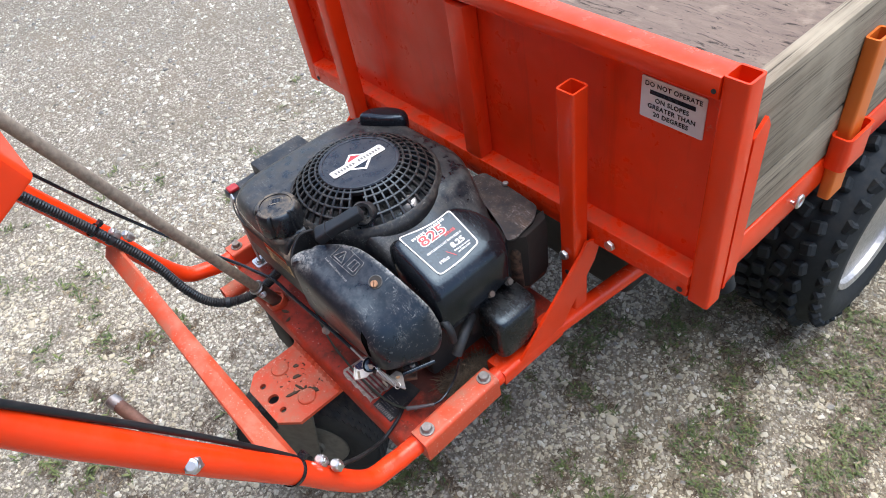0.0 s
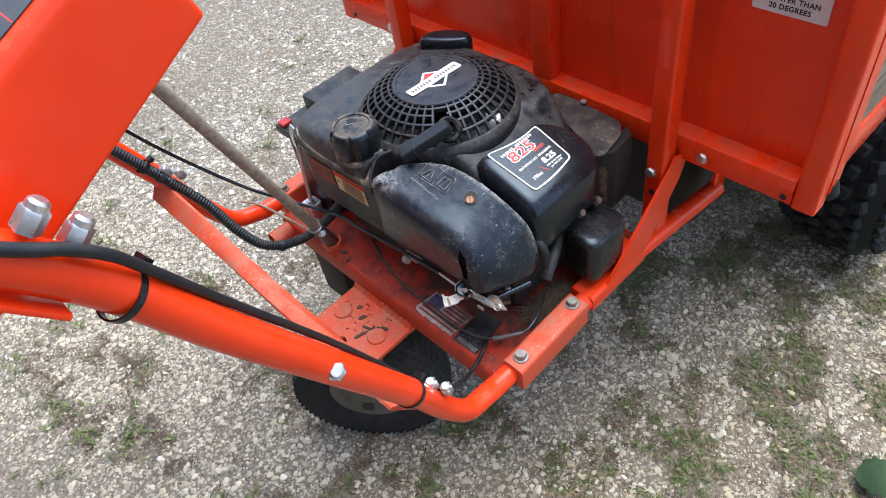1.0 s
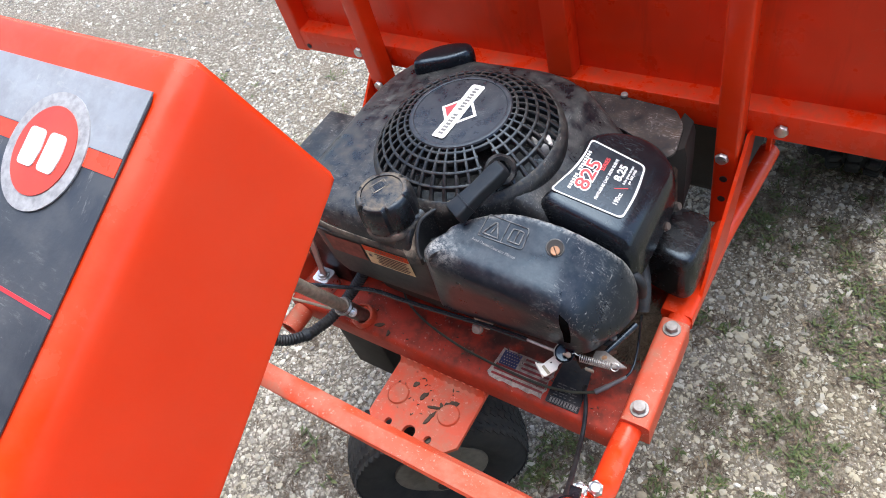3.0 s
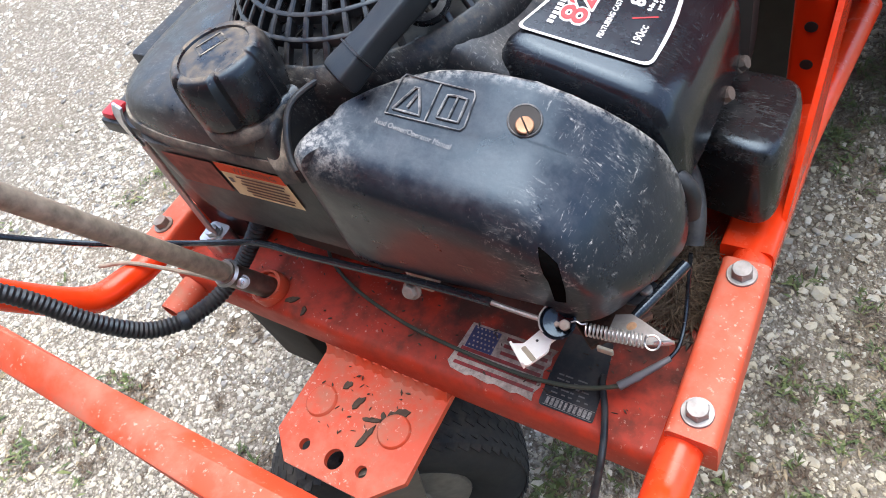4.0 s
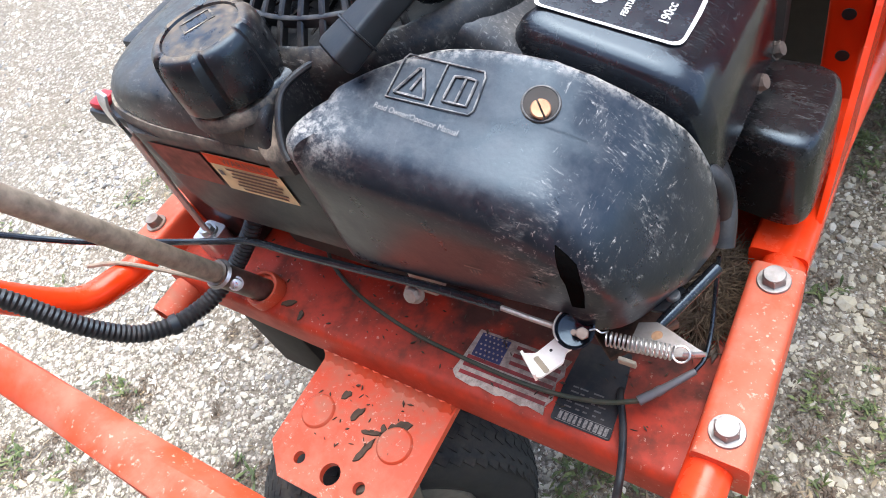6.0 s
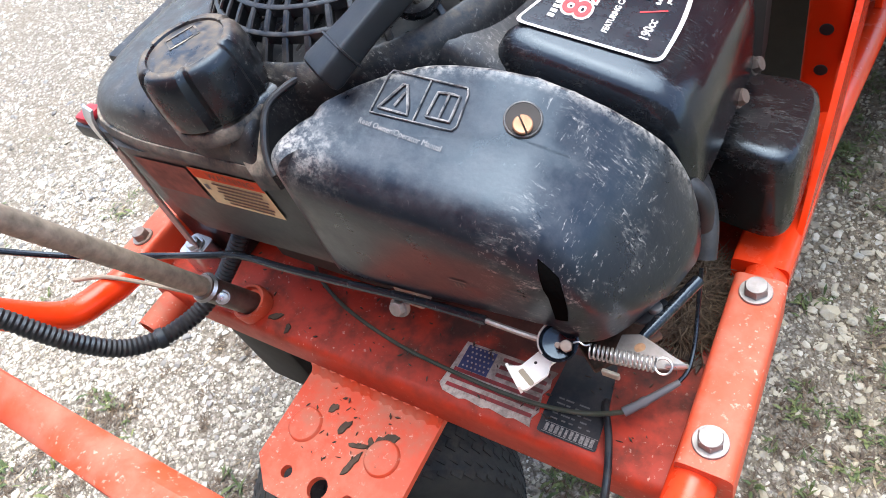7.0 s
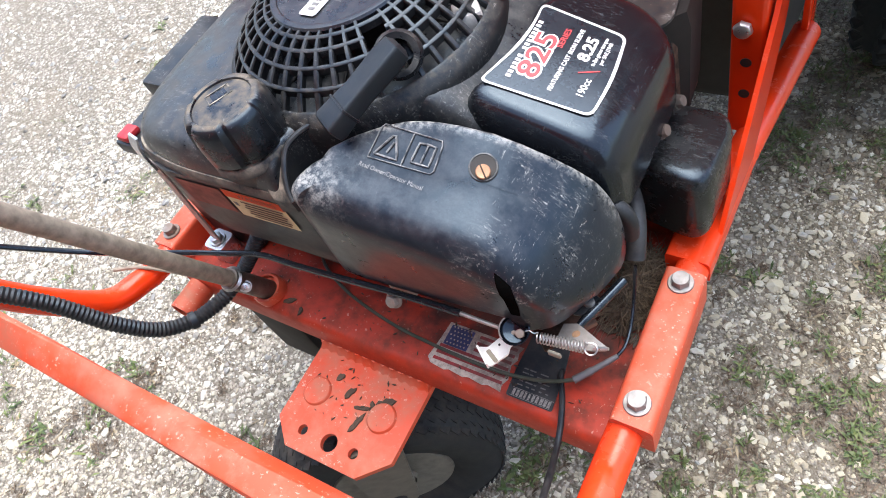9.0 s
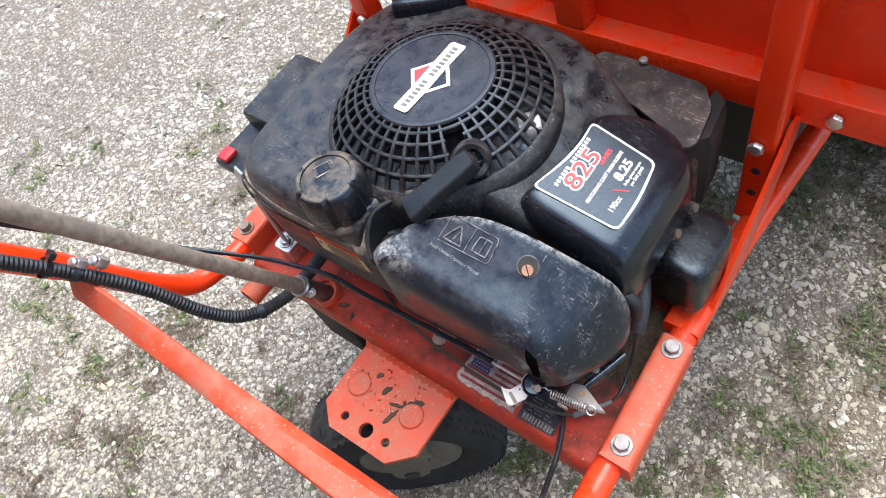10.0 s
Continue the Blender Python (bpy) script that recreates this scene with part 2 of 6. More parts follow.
def soiled_print(name, base, grime, much):
    """Printed vinyl rubbed thin, with oily dirt soaked in from one end."""
    m = Nodes(name)
    q = m.t.nodes.new("ShaderNodeSeparateXYZ")
    m.t.links.new(m.pos, q.inputs[0])
    run = m.math('ADD', q.outputs["X"], m.math('MULTIPLY', q.outputs["Y"], 0.9))
    soak = m.ramp(m.math('ADD', run, m.ramp(m.noise(70, 5, 0.7), 0.3, 0.7, -0.035, 0.035)), 0.085, 0.165)
    c = m.mix(m.ramp(m.noise(240, 5, 0.7), 0.42, 0.68, 0.0, 0.55), base, grime)
    c = m.mix(m.math('MULTIPLY', soak, much), c, grime)
    return m.done(c, 0.6)


FLAG_PAPER = soiled_print("worn_sticker_paper", (0.56, 0.49, 0.42), (0.075, 0.055, 0.045), 0.85)
FLAG_RED = soiled_print("worn_sticker_red", (0.36, 0.035, 0.040), (0.06, 0.03, 0.026), 0.85)
BATT = plastic("battery_case", (0.008, 0.008, 0.0085), (0.20, 0.18, 0.16), 0.3, 0.4, 0.5)
RED_PL = flat("red_terminal_cover", (0.42, 0.02, 0.03), 0.45, 0.4)
TWINE = flat("straw_twine", (0.32, 0.27, 0.21), 0.8, 0.5)
WIRE = plastic("green_black_wire", (0.045, 0.055, 0.035), (0.2, 0.17, 0.13), 0.4, 0.5)
BROWN_BITS = leaf_material("rotted_leaf_bits", (0.060, 0.040, 0.024), (0.15, 0.105, 0.062))
DEBRIS = flat("dry_leaf_litter", (0.085, 0.060, 0.042), 0.9, 0.6, 120)


def wood_material(name, base, dark):
    m = Nodes(name)
    grain = m.noise(1.0, 6, 0.7, m.stretch(110, 4, 110), 0.7)
    streak = m.noise(1.0, 5, 0.65, m.stretch(420, 5, 420))
    c = m.mix(m.ramp(grain, 0.3, 0.7), base, dark)
    c = m.mix(m.ramp(streak, 0.54, 0.66), c, tuple(v * 0.35 for v in dark))
    c = m.mix(m.ramp(m.noise(7, 4), 0.5, 0.75), c, tuple(v * 1.15 for v in base))
    m.bump(m.math('ADD', grain, streak), 0.5, 0.002)
    return m.done(c, 0.85)


WOOD = wood_material("weathered_grey_wood", (0.35, 0.305, 0.23), (0.17, 0.14, 0.10))


WALL_BOARD = wood_material("dark_stained_boards", (0.075, 0.062, 0.05), (0.045, 0.037, 0.03))


def plywood_material():
    m = Nodes("weathered_plywood_bed")
    g = m.noise(1.0, 6, 0.7, m.stretch(16, 70, 40), 1.0)
    c = m.mix(m.ramp(g, 0.3, 0.7), (0.20, 0.155, 0.128), (0.13, 0.10, 0.085))
    crack = m.noise(1.0, 6, 0.75, m.stretch(9, 42, 40), 3.0)
    c = m.mix(m.ramp(crack, 0.575, 0.61), c, (0.028, 0.022, 0.018))
    c = m.mix(m.ramp(m.noise(11, 5), 0.58, 0.68), c, (0.27, 0.225, 0.18))
    m.bump(m.math('SUBTRACT', g, m.ramp(crack, 0.6, 0.68)), 0.6, 0.003)
    return m.done(c, 0.85)


PLYWOOD = plywood_material()


def grit_color(m, scale):
    """A colour for each cell of a fine grit."""
    n = m.t.nodes.new("ShaderNodeTexVoronoi")
    n.inputs["Scale"].default_value = scale
    m.t.links.new(m.pos, n.inputs["Vector"])
    s = m.t.nodes.new("ShaderNodeSeparateColor")
    m.t.links.new(n.outputs["Color"], s.inputs[0])
    return s.outputs[0], n.outputs["Distance"]


def soil_material():
    m = Nodes("gravelly_soil")
    a, da = grit_color(m, 120)
    f, df = grit_color(m, 330)
    c = m.mix(a, (0.27, 0.245, 0.20), (0.62, 0.58, 0.50))
    c = m.mix(m.ramp(f, 0.40, 0.95, 0, 0.85), c, (0.13, 0.112, 0.088))
    c = m.mix(m.ramp(da, 0.28, 0.58, 0, 0.65), c, (0.10, 0.083, 0.062))
    c = m.mix(m.math('MULTIPLY', m.ramp(m.noise(2.6, 4), 0.50, 0.68), 0.55), c, (0.20, 0.165, 0.12))
    c = m.mix(m.math('MULTIPLY', m.ramp(m.noise(0.9, 5, 0.6), 0.48, 0.66), 0.45), c, (0.16, 0.145, 0.115))
    sx = m.t.nodes.new("ShaderNodeSeparateXYZ")
    m.t.links.new(m.pos, sx.inputs[0])
    earth = m.math('MULTIPLY', m.math('MULTIPLY', m.ramp(sx.outputs["X"], -0.05, 0.30), m.ramp(sx.outputs["X"], 1.0, 2.2, 1.0, 0.0)), m.ramp(m.noise(5, 5, 0.65), 0.34, 0.58, 0.15, 0.7))
    c = m.mix(earth, c, m.mix(f, (0.11, 0.086, 0.054), (0.32, 0.27, 0.18)))
    m.bump(m.math('ADD', m.math('MULTIPLY', da, -1.0), m.math('MULTIPLY', df, -0.5)), 0.9, 0.006)
    return m.done(c, 0.92)


SOIL = soil_material()


def stone_material():
    m = Nodes("crushed_limestone")
    i = m.island()
    n = m.t.nodes.new("ShaderNodeValToRGB")
    e = n.color_ramp.elements
    e[0].position, e[0].color = 0.0, (0.11, 0.11, 0.11, 1)
    e[1].position, e[1].color = 1.0, (0.80, 0.79, 0.74, 1)
    for p, col in ((0.10, (0.19, 0.195, 0.20)), (0.20, (0.33, 0.345, 0.335)), (0.32, (0.36, 0.335, 0.27)), (0.46, (0.43, 0.43, 0.38)), (0.60, (0.48, 0.455, 0.37)), (0.74, (0.50, 0.51, 0.47)), (0.90, (0.63, 0.61, 0.53))):
        k = e.new(p)
        k.color = (*col, 1)
    m.t.links.new(i, n.inputs["Fac"])
    c = m.mix(m.ramp(m.noise(180, 5, 0.7), 0.42, 0.75, 0, 0.45), n.outputs["Color"], (0.30, 0.275, 0.225))
    c = m.mix(m.ramp(m.noise(3.1, 5, 0.6), 0.50, 0.70, 0, 0.45), c, (0.25, 0.215, 0.155))
    sx = m.t.nodes.new("ShaderNodeSeparateXYZ")
    m.t.links.new(m.pos, sx.inputs[0])
    # tan soil to the right; shade under and before the wagon is tinted in too
    soil_and_shade = m.math('MAXIMUM', m.math('MULTIPLY', m.ramp(sx.outputs["X"], -0.35, 0.20), 0.65), m.math('MULTIPLY', m.ramp(sx.outputs["Y"], 0.05, -0.30), 0.55))
    soil_and_shade = m.math('MULTIPLY', soil_and_shade, m.ramp(m.noise(60, 4, 0.65), 0.32, 0.56))
    c = m.mix(soil_and_shade, c, (0.47, 0.405, 0.265))
    m.bump(m.noise(500, 4), 0.4, 0.001)
    return m.done(c, 0.8)


STONE = stone_material()


GRASS = leaf_material("weed_green", (0.050, 0.085, 0.022), (0.17, 0.20, 0.065))
STRAW = leaf_material("dry_straw", (0.22, 0.17, 0.10), (0.36, 0.29, 0.18))

# ---- building helpers ----
AT = {}


def thing(name, at, label, category, group=""):
    ob = new(name)
    ob.empty_display_size = 0.05
    ob.matrix_basis = Matrix.Translation(at)
    AT[ob.name] = Vector(at)
    return tagged(ob, label, category, group)


def finish(name, bm, material, smooth=35):
    bmesh.ops.recalc_face_normals(bm, faces=bm.faces)
    me = bpy.data.meshes.new(name)
    bm.to_mesh(me)
    bm.free()
    me.materials.append(material)
    if smooth:
        me.polygons.foreach_set("use_smooth", [True] * len(me.polygons))
        me.set_sharp_from_angle(angle=radians(smooth))
    return me


def part(name, bm, material, parent, label="", smooth=35):
    me = finish(name, bm, material, smooth)
    co = np.empty(len(me.vertices) * 3)
    me.vertices.foreach_get("co", co)
    co = co.reshape(-1, 3)
    c = Vector((co.min(0) + co.max(0)) / 2)
    me.transform(Matrix.Translation(-c))
    ob = new(name, me)
    ob.parent = parent
    ob.matrix_parent_inverse = Matrix.Translation(-AT[parent.name])
    ob.matrix_basis = Matrix.Translation(c)
    AT[ob.name] = c
    if label:
        tagged(ob, label)
    return ob


def solo(name, bm, material, label, category, group="", smooth=35, kind=""):
    me = finish(name, bm, material, smooth)
    return tagged(new(name, me), label, category, group, kind)


def box(bm, lo, hi, bevel=0.0, rot=None, seg=2):
    lo, hi = Vector(lo), Vector(hi)
    c, s = (lo + hi) / 2, hi - lo
    m = Matrix.Translation(c) @ (rot or Matrix.Identity(4)) @ Matrix.Diagonal((*s, 1))
    r = bmesh.ops.create_cube(bm, size=1, matrix=m)
    if bevel:
        es = {e for v in r["verts"] for e in v.link_edges}
        bmesh.ops.bevel(bm, geom=list(es), offset=bevel, segments=seg, affect='EDGES', profile=0.5)
    return bm


def loft(bm, loops, closed=True, caps=(True, True)):
    rows = [[bm.verts.new(p) for p in l] for l in loops]
    n = len(rows[0])
    for a, b in zip(rows, rows[1:]):
        for i in range(n if closed else n - 1):
            j = (i + 1) % n
            bm.faces.new((a[i], a[j], b[j], b[i]))
    if caps[0]:
        bm.faces.new(rows[0][::-1])
    if caps[1]:
        bm.faces.new(rows[-1])
    return bm


def smooth_path(pts, bend, n=6):
    """A polyline with its corners rounded over a length of bend."""
    pts = [Vector(p) for p in pts]
    out = [pts[0]]
    for a, b, c in zip(pts, pts[1:], pts[2:]):
        d1, d2 = (a - b), (c - b)
        k1, k2 = min(bend, d1.length * 0.49), min(bend, d2.length * 0.49)
        p, q = b + d1.normalized() * k1, b + d2.normalized() * k2
        for i in range(n + 1):
            t = i / n
            out.append(p * (1 - t) ** 2 + b * 2 * t * (1 - t) + q * t * t)
    out.append(pts[-1])
    return out


def frames_along(pts):
    """A right and an up vector at every point of a path, without twist."""
    out, up = [], None
    for i, p in enumerate(pts):
        d = (pts[min(i + 1, len(pts) - 1)] - pts[max(i - 1, 0)]).normalized()
        if up is None:
            up = d.orthogonal().normalized()
        up = (up - d * up.dot(d)).normalized()
        out.append((d.cross(up), up))
    return out


def tube(bm, pts, r, n=16, caps=True, ripple=None):
    pts = [Vector(p) for p in pts]
    loops = []
    for k, (p, (a, b)) in enumerate(zip(pts, frames_along(pts))):
        rr = r(k / (len(pts) - 1)) if callable(r) else r
        if ripple:
            rr += ripple * (k % 2)
        loops.append([p + a * (rr * math.cos(2 * math.pi * i / n)) + b * (rr * math.sin(2 * math.pi * i / n)) for i in range(n)])
    return loft(bm, loops, True, (caps, caps))


def resample(pts, step):
    pts = [Vector(p) for p in pts]
    d = [0.0]
    for a, b in zip(pts, pts[1:]):
        d.append(d[-1] + (b - a).length)
    n = max(2, int(d[-1] / step))
    out, k = [], 0
    for i in range(n + 1):
        s = d[-1] * i / n
        while k < len(pts) - 2 and d[k + 1] < s:
            k += 1
        t = (s - d[k]) / max(1e-9, d[k + 1] - d[k])
        out.append(pts[k].lerp(pts[k + 1], t))
    return out


def spline(pts, n=8):
    """A Catmull-Rom line through pts."""
    p = [Vector(v) for v in pts]
    p = [p[0] * 2 - p[1]] + p + [p[-1] * 2 - p[-2]]
    out = []
    for a, b, c, d in zip(p, p[1:], p[2:], p[3:]):
        for i in range(n):
            t = i / n
            out.append(0.5 * ((2 * b) + (c - a) * t + (2 * a - 5 * b + 4 * c - d) * t * t + (3 * b - a - 3 * c + d) * t ** 3))
    out.append(p[-2])
    return out


def revolve(bm, profile, at, axis=(0, 0, 1), n=32, caps=(True, True)):
    """profile: (radius, height) rows along the axis."""
    z = Vector(axis).normalized()
    x = z.orthogonal().normalized()
    y = z.cross(x)
    at = Vector(at)
    return loft(bm, [[at + z * h + x * (r * math.cos(2 * math.pi * i / n)) + y * (r * math.sin(2 * math.pi * i / n)) for i in range(n)] for r, h in profile], True, caps)


def hex_bolt(bm, at, axis=(0, 0, 1), r=0.0085, h=0.006, washer=0.0115):
    axis = Vector(axis).normalized()
    at = Vector(at)
    if washer:
        revolve(bm, [(washer, -0.001), (washer, 0.0006), (washer * 0.96, 0.0014)], at, axis, 20)
    revolve(bm, [(r, 0.001), (r, h * 0.72), (r * 0.93, h * 0.86)], at, axis, 6)
    revolve(bm, [(r * 0.90, h * 0.80), (r * 0.85, h * 0.98), (r * 0.82, h), (r * 0.3, h)], at, axis, 20)
    return bm


def rounded(pts, r, n=5):
    """A 2D outline with rounded corners; r is one radius or one a corner."""
    out, k = [], len(pts)
    for i in range(k):
        a, b, c = Vector(pts[i - 1]), Vector(pts[i]), Vector(pts[(i + 1) % k])
        rr = r[i] if isinstance(r, (list, tuple)) else r
        d1, d2 = a - b, c - b
        k1, k2 = min(rr, d1.length * 0.48), min(rr, d2.length * 0.48)
        p, q = b + d1.normalized() * k1, b + d2.normalized() * k2
        for j in range(n + 1):
            t = j / n
            out.append(p * (1 - t) ** 2 + b * 2 * t * (1 - t) + q * t * t)
    return out


def slab(bm, outline, z0, z1, bevel=0.0):
    if not bevel:
        return loft(bm, [[(p[0], p[1], z) for p in outline] for z in (z0, z1)])
    c = sum((Vector(p) for p in outline), Vector((0, 0))) / len(outline)
    lo = [[(p[0], p[1], z0) for p in outline], [(p[0], p[1], z1 - bevel) for p in outline]]
    inn = [Vector(p) + (c - Vector(p)).normalized() * bevel for p in outline]
    return loft(bm, lo + [[(p[0], p[1], z1) for p in inn]])


def shell(bm, outline, spine, levels, top, base=None):
    """A moulded cover: rings that shrink from the outline towards the spine (a segment in plan). levels: (share of the way in, drop below the top)."""
    a, b = Vector(spine[0]), Vector(spine[1])
    loops = []
    for f, drop in levels:
        ring = []
        for p in outline:
            p = Vector(p)
            t = max(0.0, min(1.0, (p - a).dot(b - a) / max(1e-9, (b - a).length_squared)))
            q = p.lerp(a.lerp(b, t), f)
            z = top(q[0], q[1]) - drop
            if base is not None and drop > 0.5:
                z = base(q[0], q[1]) if callable(base) else base
            ring.append((q[0], q[1], z))
        loops.append(ring)
    return loft(bm, loops, True, (True, True))


def holed(bm, outline, holes, z0, z1):
    """A flat plate with holes through it."""
    from_2d = [[Vector((p[0], p[1], 0)) for p in outline]] + [[Vector((p[0], p[1], 0)) for p in h] for h in holes]
    flat_pts = [p for l in from_2d for p in l]
    tris = tessellate_polygon(from_2d)
    rows = [[bm.verts.new((p[0], p[1], z)) for p in flat_pts] for z in (z0, z1)]
    for t in tris:
        bm.faces.new([rows[1][i] for i in t])
        bm.faces.new([rows[0][i] for i in reversed(t)])
    k = 0
    for l in from_2d:
        n = len(l)
        for i in range(n):
            j = (i + 1) % n
            bm.faces.new((rows[0][k + i], rows[0][k + j], rows[1][k + j], rows[1][k + i]))
        k += n
    return bm


def circle(x, y, r, n=16):
    return [(x + r * math.cos(2 * math.pi * i / n), y + r * math.sin(2 * math.pi * i / n)) for i in range(n)]


def square_tube(bm, lo, hi, wall=0.003, r=0.004):
    """An upright square tube, open at its top."""
    x0, y0, z0 = lo
    x1, y1, z1 = hi
    o = rounded([(x0, y0), (x1, y0), (x1, y1), (x0, y1)], r, 3)
    i = rounded([(x0 + wall, y0 + wall), (x1 - wall, y0 + wall), (x1 - wall, y1 - wall), (x0 + wall, y1 - wall)], r * 0.6, 3)
    return loft(bm, [[(*p, z0) for p in o], [(*p, z1) for p in o], [(*p, z1) for p in i], [(*p, z0 + 0.02) for p in i]])


def xtube(bm, p, q, w, h, r=0.003, up=(0, 0, 1)):
    """A bar of rectangular section from p to q."""
    p, q = Vector(p), Vector(q)
    d = (q - p).normalized()
    s = d.cross(Vector(up)).normalized()
    u = s.cross(d)
    o = rounded([(-w / 2, -h / 2), (w / 2, -h / 2), (w / 2, h / 2), (-w / 2, h / 2)], r, 2)
    return loft(bm, [[e + s * a + u * b for a, b in o] for e in (p, q)])


def lettering(text, size, at, right, up, material, parent, spacing=1.0, squash=1.0, label="", bold=0.0):
    """Raised printed letters; at is the middle of the line."""
    cu = bpy.data.curves.new("letters", 'FONT')
    cu.body, cu.size, cu.align_x, cu.align_y, cu.extrude = text, size, 'CENTER', 'CENTER', 0.0
    cu.space_character, cu.offset = spacing, bold
    cu.resolution_u = 3
    tmp = bpy.data.objects.new("letters", cu)
    me = bpy.data.meshes.new_from_object(tmp)
    bpy.data.objects.remove(tmp)
    right, up = Vector(right).normalized(), Vector(up).normalized()
    nrm = right.cross(up).normalized()
    up = nrm.cross(right)
    m = Matrix((right * squash, up, nrm)).transposed().to_4x4()
    me.transform(Matrix.Translation(Vector(at)) @ m)
    bm = bmesh.new()
    bm.from_mesh(me)
    return part("lettering", bm, material, parent, label, 0)


def quad(bm, at, right, up, w, h, lift=0.0):
    right, up = Vector(right).normalized(), Vector(up).normalized()
    n = right.cross(up)
    c = Vector(at) + n * lift
    vs = [bm.verts.new(c + right * (sx * w / 2) + up * (sy * h / 2)) for sx, sy in ((-1, -1), (1, -1), (1, 1), (-1, 1))]
    bm.faces.new(vs)
    return bm

# ---- ground ----


def ground_height(x, y):
    h = 0.010 * noise.noise((x * 1.7, y * 1.7, 0.3)) + 0.004 * noise.noise((x * 7, y * 7, 2.1))
    return h - 0.004


def build_ground():
    def axis(lo, hi, fine_lo, fine_hi, step):
        a = list(np.arange(fine_lo, fine_hi, step))
        left, right, d = [], [], step
        v = fine_lo
        while v > lo:
            d *= 1.35
            v -= d
            left.append(v)
        v, d = a[-1], step
        while v < hi:
            d *= 1.35
            v += d
            right.append(v)
        return left[::-1] + a + right
    xs, ys = axis(-3000, 3000, -1.6, 1.3, 0.03), axis(-3000, 3000, -0.8, 2.2, 0.03)
    verts = [(x, y, ground_height(x, y) if abs(x) < 20 and abs(y) < 20 else 0) for y in ys for x in xs]
    nx = len(xs)
    faces = [(j * nx + i, j * nx + i + 1, (j + 1) * nx + i + 1, (j + 1) * nx + i) for j in range(len(ys) - 1) for i in range(nx - 1)]
    me = bpy.data.meshes.new("ground")
    me.from_pydata(verts, [], faces)
    me.materials.append(SOIL)
    me.polygons.foreach_set("use_smooth", [True] * len(me.polygons))
    tagged(new("ground", me), "grey-brown gravel drive with bare earth and weeds", "ground", kind="structure")


build_ground()


def mottle(x, y):
    """Patches a hand or two wide in which earth and weeds show between the stones."""
    side = max(0.0, min(1.0, (x - 0.02) / 0.28))
    a = 0.9 * noise.noise((x * 10, y * 10, 1.7)) + 0.6 * noise.noise((x * 24, y * 24, 6.3)) + 0.25 * noise.noise((x * 3, y * 3, 2.2))
    near = max(0.0, min(1.0, (-0.05 - y) / 0.25)) * max(0.0, min(1.0, (0.30 - x) / 0.2))
    return a + 0.31 * side + 0.16 * near - 0.26 - 0.35 * max(0.0, min(1.0, (y - 1.0) / 1.0))


def build_gravel(name, count, region, sizes, seed, label, big=False, clear=None):
    """Broken stones as one mesh: every stone is a small angular block."""
    rng = np.random.default_rng(seed)
    base = np.array([(1, 0, 0), (-1, 0, 0), (0, 1, 0), (0, -1, 0), (0, 0, 1.0), (0, 0, -1)], float)
    tri = np.array([(0, 2, 4), (2, 1, 4), (1, 3, 4), (3, 0, 4), (2, 0, 5), (1, 2, 5), (3, 1, 5), (0, 3, 5)])
    spread = (0.62, 1.20)
    if big:
        ball = bmesh.new()
        bmesh.ops.create_icosphere(ball, subdivisions=1, radius=1.0)
        base = np.array([v.co[:] for v in ball.verts])
        tri = np.array([[v.index for v in f.verts] for f in ball.faces])
        ball.free()
        spread = (0.72, 1.30)
    nv = len(base)
    x0, x1, y0, y1 = region
    px, py = rng.uniform(x0, x1, count), rng.uniform(y0, y1, count)
    w = np.array([mottle(a, b) for a, b in zip(px, py)])
    if clear:
        w[(px > clear[0]) & (px < clear[1]) & (py > clear[2]) & (py < clear[3])] = 9
    edge = np.minimum(np.minimum(px - x0, x1 - px), np.minimum(py - y0, y1 - py)) / 0.35
    w[rng.uniform(0, 1, count) > edge + 0.1] = 9
    keep = rng.uniform(0, 1, count) > np.where(w > 5, 1.0, np.clip(w * 3.0 + 0.16, 0.0, 0.93))
    px, py, w = px[keep], py[keep], w[keep]
    n = len(px)
    size = sizes[0] + (sizes[1] - sizes[0]) * rng.uniform(0, 1, n) ** 3.0
    pz = np.array([ground_height(a, b) for a, b in zip(px, py)]) + size * rng.uniform(-0.14, 0.10, n)
    v = np.repeat(base[None], n, 0) * rng.uniform(*spread, (n, nv, 1))
    if big:
        cut = rng.uniform(0.50, 0.90, (n, 1, 3))
        v = np.clip(v, -cut, cut) + rng.uniform(-0.05, 0.05, v.shape)
    v *= np.stack([rng.uniform(0.75, 1.35, n), rng.uniform(0.6, 1.0, n), rng.uniform(0.34, 0.80, n)], 1)[:, None] * (size * 0.5)[:, None, None]
    tilt, yaw = rng.normal(0, 0.24, n), rng.uniform(0, 6.283, n)
    c, s = np.cos(tilt)[:, None], np.sin(tilt)[:, None]
    v[..., 1], v[..., 2] = v[..., 1] * c - v[..., 2] * s, v[..., 1] * s + v[..., 2] * c
    c, s = np.cos(yaw)[:, None], np.sin(yaw)[:, None]
    v[..., 0], v[..., 1] = v[..., 0] * c - v[..., 1] * s, v[..., 0] * s + v[..., 1] * c
    v += np.stack([px, py, pz], 1)[:, None]
    f = (tri[None] + (np.arange(n) * nv)[:, None, None]).reshape(-1, 3)
    me = bpy.data.meshes.new(name)
    me.vertices.add(n * nv)
    me.vertices.foreach_set("co", v.reshape(-1))
    me.loops.add(len(f) * 3)
    me.loops.foreach_set("vertex_index", f.reshape(-1).astype(np.int32))
    me.polygons.add(len(f))
    me.polygons.foreach_set("loop_start", np.arange(len(f), dtype=np.int32) * 3)
    me.polygons.foreach_set("use_smooth", np.zeros(len(f), dtype=bool))
    me.update(calc_edges=True)
    me.materials.append(STONE)
